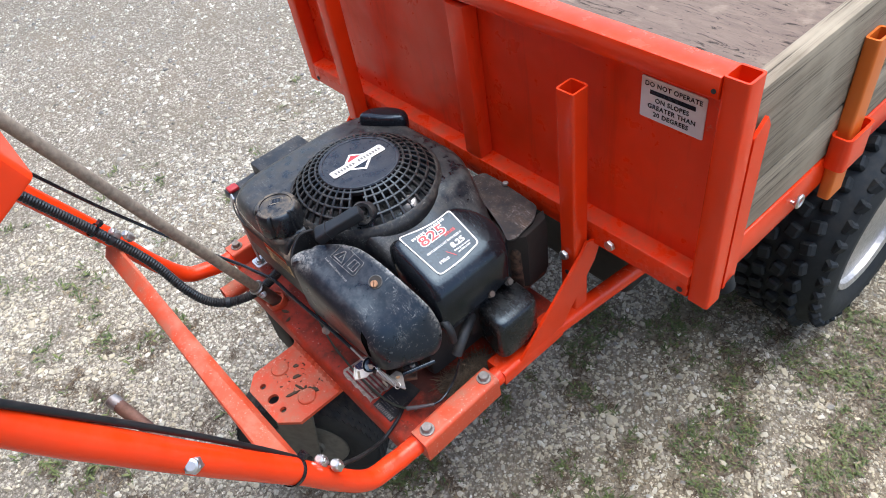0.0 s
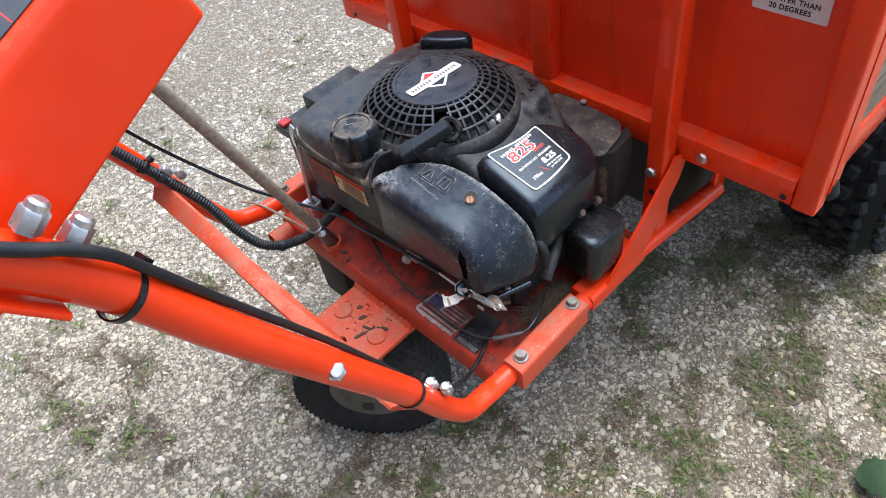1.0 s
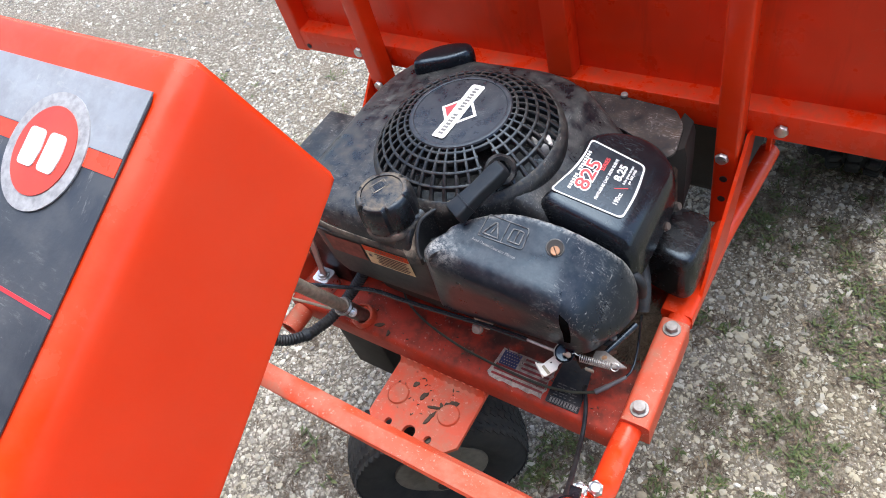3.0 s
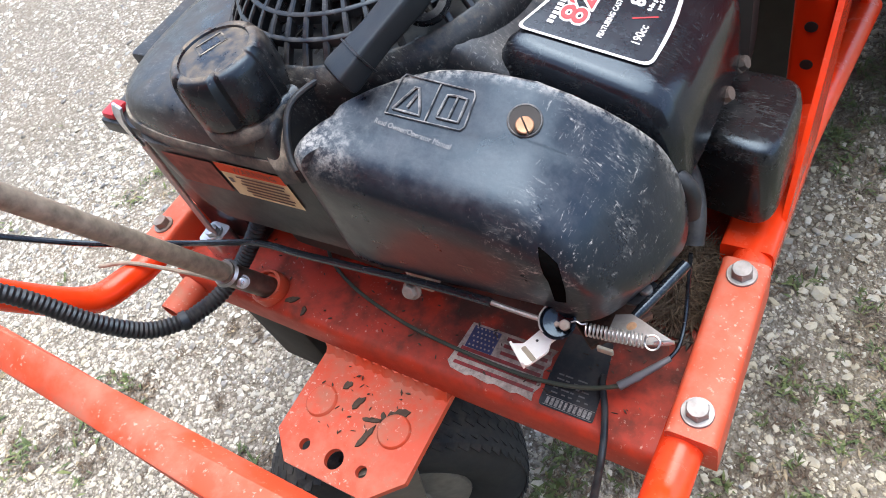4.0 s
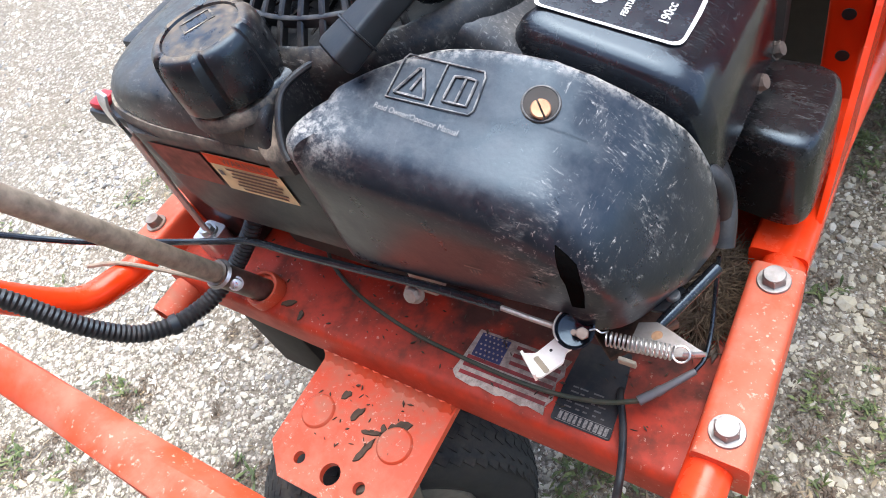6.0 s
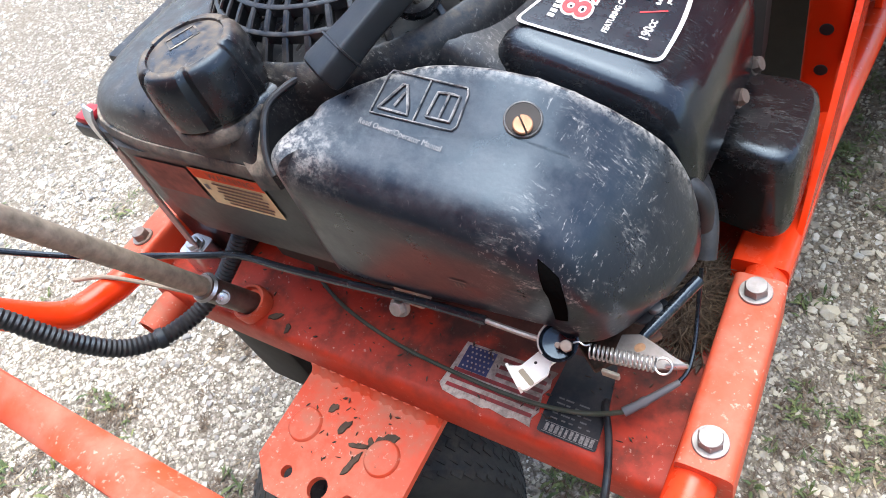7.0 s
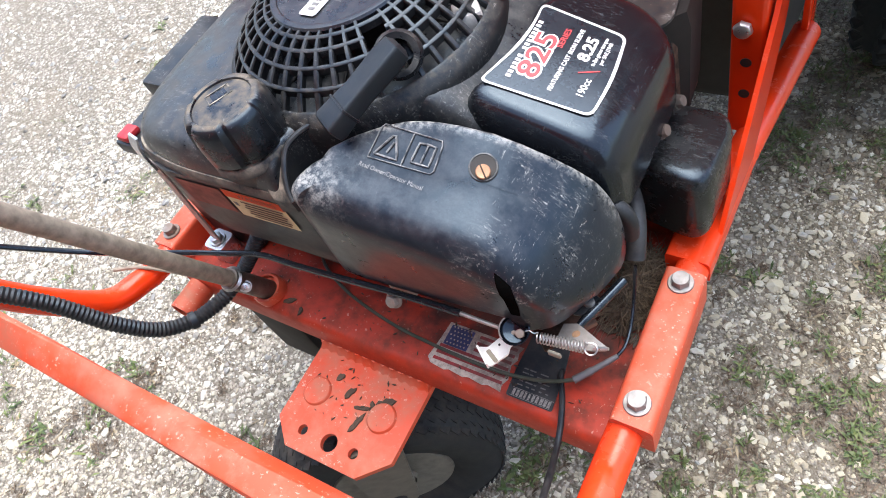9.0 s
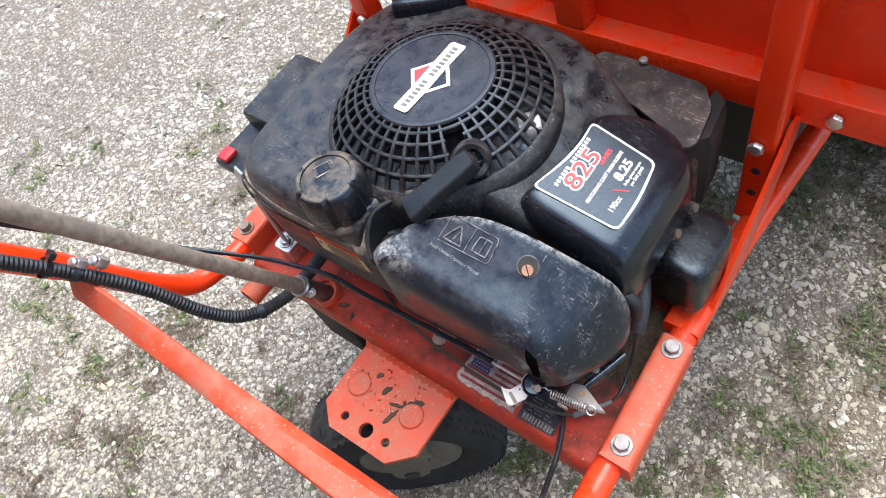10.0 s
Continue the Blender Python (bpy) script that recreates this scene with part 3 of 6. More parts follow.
    return tagged(new(name, me), label, "gravel", kind="stuff")


build_gravel("gravel", 64000, (-1.25, 1.0, -0.65, 1.4), (0.0042, 0.0165), 3, "loose crushed limestone chips on the drive", True)
build_gravel("gravel", 340, (-1.3, 1.0, -0.6, 1.5), (0.014, 0.034), 5, "larger broken stones lying on the chips", True)
build_gravel("gravel", 3600, (-1.3, 1.0, -0.6, 1.5), (0.008, 0.021), 4, "coarser loose stones among the chips", True)
build_gravel("gravel", 130000, (-1.25, 1.0, -0.65, 1.4), (0.0030, 0.0085), 2, "fine grit between the chips")
build_gravel("gravel", 70000, (-3.4, 1.7, -1.0, 4.2), (0.008, 0.027), 6, "loose stones further along the drive", False, (-0.95, 0.75, -0.35, 1.1))


def build_weeds(name, clumps, region, material, size, blades, thresh, seed, label, flatness):
    rng = random.Random(seed)
    verts, faces = [], []
    made = 0
    while made < clumps:
        x, y = rng.uniform(region[0], region[1]), rng.uniform(region[2], region[3])
        if mottle(x, y) < thresh + rng.uniform(-0.22, 0.22):
            continue
        made += 1
        z = ground_height(x, y)
        spread = size * rng.uniform(0.4, 1.3)
        for _ in range(int(blades * rng.uniform(0.5, 1.4))):
            a, l = rng.uniform(0, 6.283), size * rng.uniform(0.5, 1.3)
            w = l * rng.uniform(0.10, 0.34)
            ox, oy = x + rng.gauss(0, spread * 0.5), y + rng.gauss(0, spread * 0.5)
            d, s = Vector((math.cos(a), math.sin(a), 0)), Vector((-math.sin(a), math.cos(a), 0))
            up = rng.uniform(0.25, 1.6) * flatness
            p0 = Vector((ox, oy, z + 0.001))
            p1 = p0 + d * (l * 0.5) + Vector((0, 0, l * up * 0.6))
            p2 = p0 + d * l + Vector((0, 0, l * up * 0.7))
            k = len(verts)
            verts += [p0 - s * w * 0.15, p0 + s * w * 0.15, p1 + s * w * 0.5, p1 - s * w * 0.5, p2]
            faces += [(k, k + 1, k + 2, k + 3), (k + 3, k + 2, k + 4)]
    me = bpy.data.meshes.new(name)
    me.from_pydata([v[:] for v in verts], [], faces)
    me.materials.append(material)
    return tagged(new(name, me), label, "weeds", kind="stuff")


build_weeds("weeds", 3600, (0.05, 1.0, -0.5, 1.4), GRASS, 0.0105, 9, 0.12, 7, "low green weeds growing through the gravel", 0.6)
build_weeds("weeds", 420, (-1.3, 0.15, -0.6, 1.2), GRASS, 0.016, 7, 0.20, 8, "sparse green weeds between the stones", 0.6)
build_weeds("dry_grass", 900, (-0.9, 1.0, -0.5, 1.4), STRAW, 0.013, 5, 0.10, 9, "dead straw-coloured grass bits lying on the gravel", 0.15)
build_weeds("dry_leaves", 7500, (-0.7, 1.0, -0.5, 1.4), BROWN_BITS, 0.009, 8, 0.06, 10, "brown rotted leaf bits among the stones", 0.3)

# wall added out of view, behind the way of the camera, to block low sky
for k in range(14):
    bm = bmesh.new()
    box(bm, (-7, -2.62 + 0.012 * (k % 2), -0.05 + 0.3 * k), (7, -2.55 + 0.012 * (k % 2), 0.25 + 0.3 * k - 0.004), 0.004, None, 1)
    if not k:
        wall = tagged(new("sky_blocking_wall", finish("sky_blocking_wall", bm, WALL_BOARD)), "unseen dark board wall added behind the camera to block low sky", "wall", kind="structure")
        AT[wall.name] = Vector((0, 0, 0))
    else:
        part("board", bm, WALL_BOARD, wall)

# ---- chassis ----
chassis = thing("wagon_chassis", (0, 0.12, 0.30), "orange-painted steel chassis of a powered wagon with a dirty engine deck", "chassis")

bm = bmesh.new()
prof = [(0.285, 0.334), (0.285, 0.338), (-0.0165, 0.338), (-0.0205, 0.3370), (-0.0236, 0.3345), (-0.0252, 0.3305), (-0.0258, 0.3080), (-0.0222, 0.3080), (-0.0216, 0.3300), (-0.0165, 0.334)]
loft(bm, [[(x, y, z) for y, z in prof] for x in (-0.238, -0.08, 0.08, 0.238)])
deck = part("deck_plate", bm, DECK_PAINT, chassis, "dirty orange engine deck with a folded front edge")

bm = bmesh.new()
outl = [(-0.056, 0.010), (-0.054, -0.106), (-0.031, -0.127), (0.049, -0.125), (0.074, -0.100), (0.073, 0.010)]
holed(bm, outl, [circle(-0.0225, -0.108, 0.005), circle(0.009, -0.108, 0.0085, 20), circle(0.0362, -0.107, 0.005)], 0.2955, 0.3015)
caster_plate = part("caster_plate", bm, ORANGE_WORN, chassis, "chipped orange plate with three holes", 20)
bm = bmesh.new()
fillet = [(-0.0225, 0.3012), (-0.0225, 0.3095), (-0.0262, 0.3095), (-0.0278, 0.3045), (-0.0318, 0.3012)]
loft(bm, [[(-0.055 + 0.127 * k / 40, y - 0.0012 * math.sin(k * 1.9) * (y < -0.026), z) for y, z in fillet] for k in range(41)])
part("weld_bead", bm, ORANGE_WORN, caster_plate, "", 60)
for x, y in ((-0.031, -0.071), (0.044, -0.069)):
    bm = bmesh.new()
    revolve(bm, [(0.0145, 0), (0.0142, 0.0014), (0.0130, 0.0026), (0.0095, 0.0030), (0.0060, 0.0022), (0.0030, 0.0026)], (x, y, 0.3015), n=24)
    part("weld_plug", bm, ORANGE_WORN, caster_plate)

for s in (1, -1):
    x = 0.253 * s
    bm = bmesh.new()
    pts = smooth_path([(x, 0.10, 0.351), (x, 0.235, 0.350), (x + 0.012 * s, 0.440, 0.335)], 0.05)
    tube(bm, pts, 0.0135, 18)
    rail = part("side_rail", bm, ORANGE, chassis)
    bm = bmesh.new()
    box(bm, (x + 0.012 * s - 0.003, 0.425, 0.322), (x + 0.012 * s + 0.003, 0.456, 0.474), 0.001)
    part("rail_hanger", bm, ORANGE, chassis)
    bm = bmesh.new()
    xin, xout = x - 0.0156 * s, x + 0.0162 * s
    o = [(xin, 0.331), (xin, 0.3695), (xout, 0.3695), (xout, 0.331)]
    o = rounded(o, [0.001, 0.006, 0.006, 0.001], 4)
    skew = lambda y: (0.0046 * s * (0.107 - y) / 0.107, 0.0035 * (0.107 - y) / 0.107) if s > 0 else (0.0, 0.0)
    loft(bm, [[(a + skew(y)[0], y, b + skew(y)[1]) for a, b in o] for y in (-0.014, 0.121)])
    part("rail_sleeve", bm, ORANGE_WORN, chassis, "chipped orange clamp sleeve")
    bm = bmesh.new()
    o = rounded([(x - 0.022 * s, 0.339), (x - 0.022 * s, 0.3635), (x + 0.0140 * s, 0.3635), (x + 0.0140 * s, 0.339)], [0.001, 0.003, 0.006, 0.001], 3)
    loft(bm, [[(a, y, b) for a, b in o] for y in (0.134, 0.25)])
    part("rail_flange", bm, ORANGE, chassis)
    for y in (0.003, 0.108):
        bm = bmesh.new()
        hex_bolt(bm, (x + skew(y)[0], y, 0.3700 + skew(y)[1]), (0, 0, 1), 0.0074, 0.0080, 0.0100)
        part("bolt", bm, STEEL_DULL if s > 0 else RUSTY_BOLT, chassis, "grey hex bolt with washer")
    # upright stake post and its gusset
    bm = bmesh.new()
    square_tube(bm, (x - 0.0055 * s - 0.0132, 0.2845, 0.352), (x - 0.0055 * s + 0.0132, 0.3115, 0.725), 0.0024)
    post = part("stake_post", bm, ORANGE, chassis, "open-topped square steel post")
    for z in (0.432, 0.398):
        bm = bmesh.new()
        revolve(bm, [(0.0045, 0), (0.0045, 0.0012)], (x - 0.0055 * s, 0.2850, z), (0, -1, 0), 14)
        part("post_hole", bm, DARK, post)
    bm = bmesh.new()
    hex_bolt(bm, (x - 0.0085 * s, 0.2840, 0.467), (0, -1, 0), 0.0075, 0.006, 0.0)
    part("bolt", bm, ZINC, post, "zinc hex bolt")
    bm = bmesh.new()
    g = [(0.165, 0.362), (0.25, 0.362), (0.318, 0.445), (0.330, 0.474), (0.322, 0.482), (0.302, 0.489), (0.292, 0.476)]
    gx = x + 0.012 * s
    loft(bm, [[(gx + d, y, z) for y, z in g] for d in (-0.002, 0.002)])
    part("gusset", bm, ORANGE, chassis)

bm = bmesh.new()
pts = [(-0.222, -0.060, 0.322), (-0.222, 0.05, 0.322)]
o, i = 0.0145, 0.0118
ring = lambda r, y: [(-0.222 + r * math.cos(a * math.pi / 9), y, 0.318 + r * math.sin(a * math.pi / 9)) for a in range(18)]
loft(bm, [ring(o, 0.05), ring(o, -0.060), ring(i, -0.060), ring(i, 0.0)])
part("pipe_stub", bm, ORANGE_WORN, chassis, "open orange pipe end")
bm = bmesh.new()
box(bm, (-0.172, -0.022, 0.205), (-0.095, 0.16, 0.334), 0.004)
part("belt_guard", bm, DARK, chassis, "grimy black sheet-metal guard under the deck")
bm = bmesh.new()
xtube(bm, (-0.22, 0.62, 0.452), (0.22, 0.62, 0.452), 0.04, 0.05)
part("cross_member", bm, RED_PANEL, chassis)
bm = bmesh.new()
box(bm, (-0.10, 0.44, 0.22), (0.235, 0.66, 0.44), 0.02, seg=3)
# near-black colour carries the shade of the gap below the box
part("gearbox", bm, flat("gap_dark_gearbox", (0.022, 0.020, 0.018), 0.8, 0.4), chassis, "gearbox coloured near black like the shaded gap under the cargo box")

# ---- caster wheel ----
axle = Vector((0.67, -0.743, 0)).normalized()
hub = Vector((-0.020, -0.070, 0.130))
caster = thing("caster_wheel", (hub.x, hub.y, 0), "small grey pneumatic caster wheel under the deck", "wheel")
bm = bmesh.new()
prof = [(0.066, -0.028), (0.074, -0.035), (0.092, -0.041), (0.110, -0.0415), (0.121, -0.036), (0.128, -0.023), (0.1300, 0.0), (0.128, 0.023), (0.121, 0.036), (0.110, 0.0415), (0.092, 0.041), (0.074, 0.035), (0.066, 0.028)]
revolve(bm, prof, hub, axle, 48, (False, False))
tyre = part("tyre", bm, TYRE_SIDE, caster, "worn ribbed rubber tyre")
bm = bmesh.new()
for d in (-0.033, -0.022, -0.011, 0.0, 0.011, 0.022, 0.033):
    r = 0.1290 - abs(d) ** 2 * 6.2
    for i in range(62):
        a = i / 62 * 2 * math.pi + d * 8
        x = axle.orthogonal().normalized()
        y = axle.cross(x)
        rad = x * math.cos(a) + y * math.sin(a)
        tan = axle.cross(rad)
        c = hub + axle * d + rad * (r + 0.0005)
        m = Matrix((axle, tan, rad)).transposed().to_4x4()
        bmesh.ops.create_cube(bm, size=1, matrix=Matrix.Translation(c) @ m @ Matrix.Rotation(0.5, 4, 'Z') @ Matrix.Diagonal((0.0092, 0.0096, 0.0016, 1)))
tagged(part("tread", bm, TYRE_SIDE, tyre, "", 0), kind="stuff")
bm = bmesh.new()
revolve(bm, [(0.066, -0.032), (0.069, -0.027), (0.058, -0.016), (0.034, -0.020), (0.024, -0.036), (0.024, 0.036), (0.034, 0.020), (0.058, 0.016), (0.069, 0.027), (0.066, 0.032)], hub, axle, 40)
part("rim", bm, flat("grey_rim", (0.17, 0.16, 0.135), 0.65, 0.5), caster, "dusty grey steel rim")
bm = bmesh.new()
revolve(bm, [(0.010, -0.056), (0.010, 0.056)], hub, axle, 12)
part("axle", bm, DARK, caster)
for d in (-0.049, 0.049):
    bm = bmesh.new()
    lo = hub + axle * d
    tan = Vector((0, 0, 1)).cross(axle).normalized()
    hi = Vector((0.010, -0.066, 0.292)) + axle * d * 0.9
    foot_arc = [lo + tan * (0.024 * math.cos(math.pi * k / 8)) - Vector((0, 0, 0.024 * math.sin(math.pi * k / 8))) for k in range(9)]
    base = foot_arc + [hi - tan * 0.032, hi + tan * 0.032]
    loft(bm, [[p - axle * 0.0025 for p in base], [p + axle * 0.0025 for p in base]])
    part("fork", bm, flat("grey_fork", (0.135, 0.125, 0.105), 0.6, 0.4), caster, "grey steel fork cheek")
bm = bmesh.new()
revolve(bm, [(0.030, 0), (0.034, 0.006), (0.026, 0.010)], (0.010, -0.066, 0.2852), n=24)
part("swivel_cup", bm, DARK, caster)

# ---- handlebar ----
bars = thing("handlebar", (0, -0.12, 0.37), "orange tubular steel handlebar bolted to the deck rails", "handlebar")
AXIS = [(0.253, 0.115, 0.352), (0.253, -0.020, 0.354), (0.2545, -0.058, 0.360), (0.2580, -0.094, 0.376), (0.2620, -0.128, 0.434), (0.2700, -0.161, 0.512), (0.2820, -0.225, 0.644), (0.2850, -0.281, 0.756), (0.2865, -0.334, 0.864), (0.2900, -0.420, 0.965), (0.2930, -0.580, 1.06)]
for s in (1, -1):
    bm = bmesh.new()
    tube(bm, spline([(x * s, y, z) for x, y, z in AXIS], 6), 0.0134, 24)
    bar = part("bar", bm, ORANGE, bars, "glossy orange bent steel tube")
    bm = bmesh.new()
    tube(bm, spline([(x * s, y, z) for x, y, z in AXIS[5:]], 6), 0.0142, 24)
    part("bar_sleeve", bm, ORANGE, bar)
# cross brace of flat bar, slightly twisted
bm = bmesh.new()
loops = []
for k in range(19):
    x = -0.274 + 0.514 * k / 18
    back = Vector((x, -0.1493 + 0.0374 * x, 0.4623 - 0.1545 * x))
    fore = Vector((x, -0.1753 + 0.0126 * x, 0.4688 - 0.0148 * x))
    n = Vector((1, 0.025, -0.08)).cross(back - fore).normalized() * 0.0046
    w = (back - fore).normalized() * 0.0012
    fold = fore.lerp(back, 0.56) + n * (1.7 * (k / 18) ** 1.2)
    loops.append([fore + w, fold, back - w, back - n * 0.25, back - n, fore.lerp(back, 0.56) - n, fore - n, fore - n * 0.25])
loft(bm, loops)
part("cross_brace", bm, ORANGE_WORN, bars, "chipped orange flat-bar brace")
for at, ax, r in (((0.2945, -0.2292, 0.6565), (0.57, -0.2, 0.8), 0.0082), ((0.262, -0.132, 0.484), (0.15, -0.2, 0.95), 0.007), ((0.270, -0.121, 0.470), (0.15, -0.2, 0.95), 0.007),
                  ((0.2915, -0.3155, 0.880), (0.1, 0.75, 0.6), 0.0071), ((0.2925, -0.3270, 0.900), (0.1, 0.75, 0.6), 0.0071), ((-0.243, -0.150, 0.523), (0.1, -0.3, 0.9), 0.007), ((-0.233, -0.137, 0.515), (0.1, -0.3, 0.9), 0.007)):
    bm = bmesh.new()
    ax = Vector(ax).normalized()
    revolve(bm, [(r, -0.008), (r, 0.0030), (r * 0.9, 0.0042)], at, ax, 6)
    revolve(bm, [(r * 0.80, 0.004), (r * 0.74, 0.0075), (r * 0.5, 0.0090)], at, ax, 16)
    part("lock_nut", bm, ZINC, bars, "bright zinc lock nut")

bm = bmesh.new()
xtube(bm, (0.285, -0.378, 0.893), (0.285, -0.3425, 0.843), 0.004, 0.026, 0.0015, (1, 0, 0))
part("console_tab", bm, ORANGE, bars, "orange mounting tab under the bar")
bm = bmesh.new()
tube(bm, [(0.278, -0.231, 0.645), (0.240, -0.241, 0.660), (0.2000, -0.2515, 0.6725)], 0.0060, 14)
pin = part("lever_pin", bm, metal("rusty_pin", (0.20, 0.12, 0.10), 0.6, 0.6), bars, "rusty steel lever pin")
bm = bmesh.new()
revolve(bm, [(0.0055, -0.006), (0.0068, 0.0), (0.0062, 0.006), (0.003, 0.008)], (0.2000, -0.2515, 0.6725), (-0.93, -0.24, 0.28), 14)
part("pin_tip", bm, STEEL_DULL, pin)

# ---- control console ----
console = thing("control_console", (0, -0.30, 0.90), "orange sheet-metal control console with a black and silver panel", "console")
SL = Vector((0, -0.914, -0.405))
front_lo = Vector((0, -0.200, 0.922))
bm = bmesh.new()
o = rounded([(-0.255, 0.0), (0.250, 0.0), (0.250, 0.066), (-0.255, 0.066)], [0.003, 0.003, 0.012, 0.009], 6)
rise = Vector((0, -0.021, 0.0625)).normalized()
def con(d, inset=0.0):
    return [front_lo + SL * d + Vector((max(-0.255 + inset, min(0.250 - inset, a)), 0, 0)) + rise * (min(b, 0.066 - inset) - 0.08 * max(0.0, d) * max(0.0, 1 - b / 0.04)) for a, b in o]
loft(bm, [con(-0.0035, 0.0075), con(-0.0026, 0.0040), con(-0.0006, 0.0014), con(0.004, 0.0), con(0.34, 0.0)])
part("housing", bm, ORANGE, console, "glossy orange housing with rounded edges")
top0 = front_lo + rise * 0.066
pr, pu = Vector((1, 0, 0)), -SL
nrm = pr.cross(pu).normalized()
def on_panel(x, d, lift=0.0008):
    return top0 + Vector((x, 0, 0)) + SL * d + nrm * lift
def panel_poly(name, pts, mat, parent, lift, label=""):
    bm = bmesh.new()
    loft(bm, [[on_panel(x, d, lift - 0.0004) for x, d in pts], [on_panel(x, d, lift) for x, d in pts]])
    return part(name, bm, mat, parent, label)
panel = panel_poly("panel", rounded([(-0.247, 0.0093), (0.2425, 0.0093), (0.2425, 0.32), (-0.247, 0.32)], 0.003, 3), plastic("blue_black_panel", (0.030, 0.034, 0.042), (0.2, 0.2, 0.2), 0.35, 0.35, 0.3), console, 0.0003, "blue-black control panel")
panel_poly("silver_band", [(-0.247, 0.0093), (0.2420, 0.0093), (0.2420, 0.0268), (-0.247, 0.0268)], SILVER_VINYL, panel, 0.0005, "scuffed silver band")
panel_poly("red_stripe", [(-0.247, 0.0270), (0.2420, 0.0270), (0.2420, 0.0318), (-0.247, 0.0318)], ORANGE, panel, 0.0005)
panel_poly("red_line", [(-0.247, 0.0662), (0.2420, 0.0662), (0.2420, 0.0672), (-0.247, 0.0672)], RED_INK, panel, 0.0005)
badge_at = (0.2130, 0.0316)
def badge_ring(r):
    return [(badge_at[0] + r * math.cos(a * math.pi / 20), badge_at[1] + r * math.sin(a * math.pi / 20)) for a in range(40)]
badge = panel_poly("badge", badge_ring(0.0162), flat("badge_silver", (0.42, 0.42, 0.43), 0.3, 0.55, 420), console, 0.0009, "round silver badge with a red centre")
panel_poly("badge_centre", badge_ring(0.0122), flat("badge_red", (0.66, 0.06, 0.03), 0.3, 0.35, 60), badge, 0.0012)
for dx in (-0.0045, 0.0045):
    bx, by = badge_at[0] + dx, badge_at[1]
    panel_poly("badge_mark", rounded([(bx - 0.0038, by - 0.0052), (bx + 0.0030, by - 0.0052), (bx + 0.0040, by), (bx + 0.0030, by + 0.0052), (bx - 0.0038, by + 0.0052)], 0.0016), WHITE_INK, badge, 0.0015)

# ---- shift rod ----
rod = thing("shift_rod", (-0.111, -0.012, 0.338), "weathered steel control rod rising from a pivot on the deck", "rod")
foot = Vector((-0.1160, -0.0090, 0.343))
rd = Vector((0.0948, -0.3736, 1.0)).normalized()
bm = bmesh.new()
tube(bm, [foot + rd * 0.05, foot + rd * 0.30, foot + rd * 0.62], 0.0077, 16)
part("shaft", bm, ROD, rod, "dull brown-grey steel shaft")
bm = bmesh.new()
revolve(bm, [(0.0100, 0.0), (0.0100, 0.064), (0.0078, 0.064)], foot, rd, 20)
collar = part("socket", bm, metal("dull_socket", (0.22, 0.20, 0.18), 0.4, 0.4), rod, "dark steel socket with a cross bolt")
bm = bmesh.new()
revolve(bm, [(0.0100, 0.058), (0.0122, 0.0600), (0.0100, 0.062)], foot, rd, 20)
part("clip_ring", bm, ZINC, collar)
bm = bmesh.new()
hex_bolt(bm, foot + rd * 0.042 + Vector((0.010, -0.004, 0.005)), (0.8, -0.3, 0.5), 0.005, 0.005, 0.006)
part("bolt", bm, ZINC, collar)
bm = bmesh.new()
revolve(bm, [(0.0165, -0.006), (0.0165, 0.003), (0.0150, 0.007), (0.0128, 0.0070), (0.0124, 0.002)], foot, (0.05, -0.2, 1), 24)
part("pivot_bush", bm, ORANGE_WORN, rod, "orange pivot bush on the deck")

# ---- engine ----
engine = thing("engine", (0.03, 0.13, 0.338), "black single-cylinder petrol engine with dusty plastic shrouds bolted to the deck", "engine")
FC = Vector((0.0155, 0.138, 0))

bm = bmesh.new()
revolve(bm, [(0.088, 0.338), (0.088, 0.36), (0.082, 0.375), (0.082, 0.47)], (0.02, 0.135, 0), n=28)
box(bm, (-0.02, 0.07, 0.345), (0.19, 0.235, 0.50), 0.01)
box(bm, (-0.105, 0.03, 0.36), (0.02, 0.25, 0.47), 0.012)
part("crankcase", bm, DARK, engine, "grimy dark crankcase under the shrouds")

# blower housing
hout = [(-0.143, 0.005), (-0.161, 0.048), (-0.161, 0.215), (-0.130, 0.270), (0.060, 0.274), (0.104, 0.254), (0.150, 0.240), (0.192, 0.224), (0.212, 0.196), (0.214, 0.086), (0.150, 0.084), (0.108, 0.074), (0.078, 0.060), (0.050, 0.049), (0.033, 0.036), (0.0255, 0.018), (0.0245, -0.005), (-0.09, -0.006)]
hrad = [0.03, 0.03, 0.04, 0.04, 0.03, 0.02, 0.02, 0.02, 0.02, 0.02, 0.02, 0.02, 0.015, 0.012, 0.012, 0.01, 0.006, 0.03]
outline = rounded(hout, hrad, 5)
def house_top(x, y):
    d = math.hypot(x - FC.x, y - FC.y)
    z = 0.5655 - 0.26 * max(0.0, -0.07 - x) ** 1.3
    z = min(z, 0.5655 - 0.85 * max(0.0, x - 0.106))
    return z + 0.006 * max(0.0, 1 - d / 0.15)
bm = bmesh.new()
shell(bm, outline, ((-0.03, 0.125), (0.12, 0.15)), [(0.0, 1.0), (0.0, 0.025), (0.008, 0.017), (0.025, 0.010), (0.06, 0.0045), (0.11, 0.001), (0.18, 0.0), (0.6, -0.001), (0.98, -0.001)], house_top, lambda x, y: 0.535 if x < 0.027 and y < 0.1 or x < 0.06 and y > 0.1 else 0.46)
housing = part("blower_housing", bm, BLACK, engine, "dusty black plastic blower housing", 50)
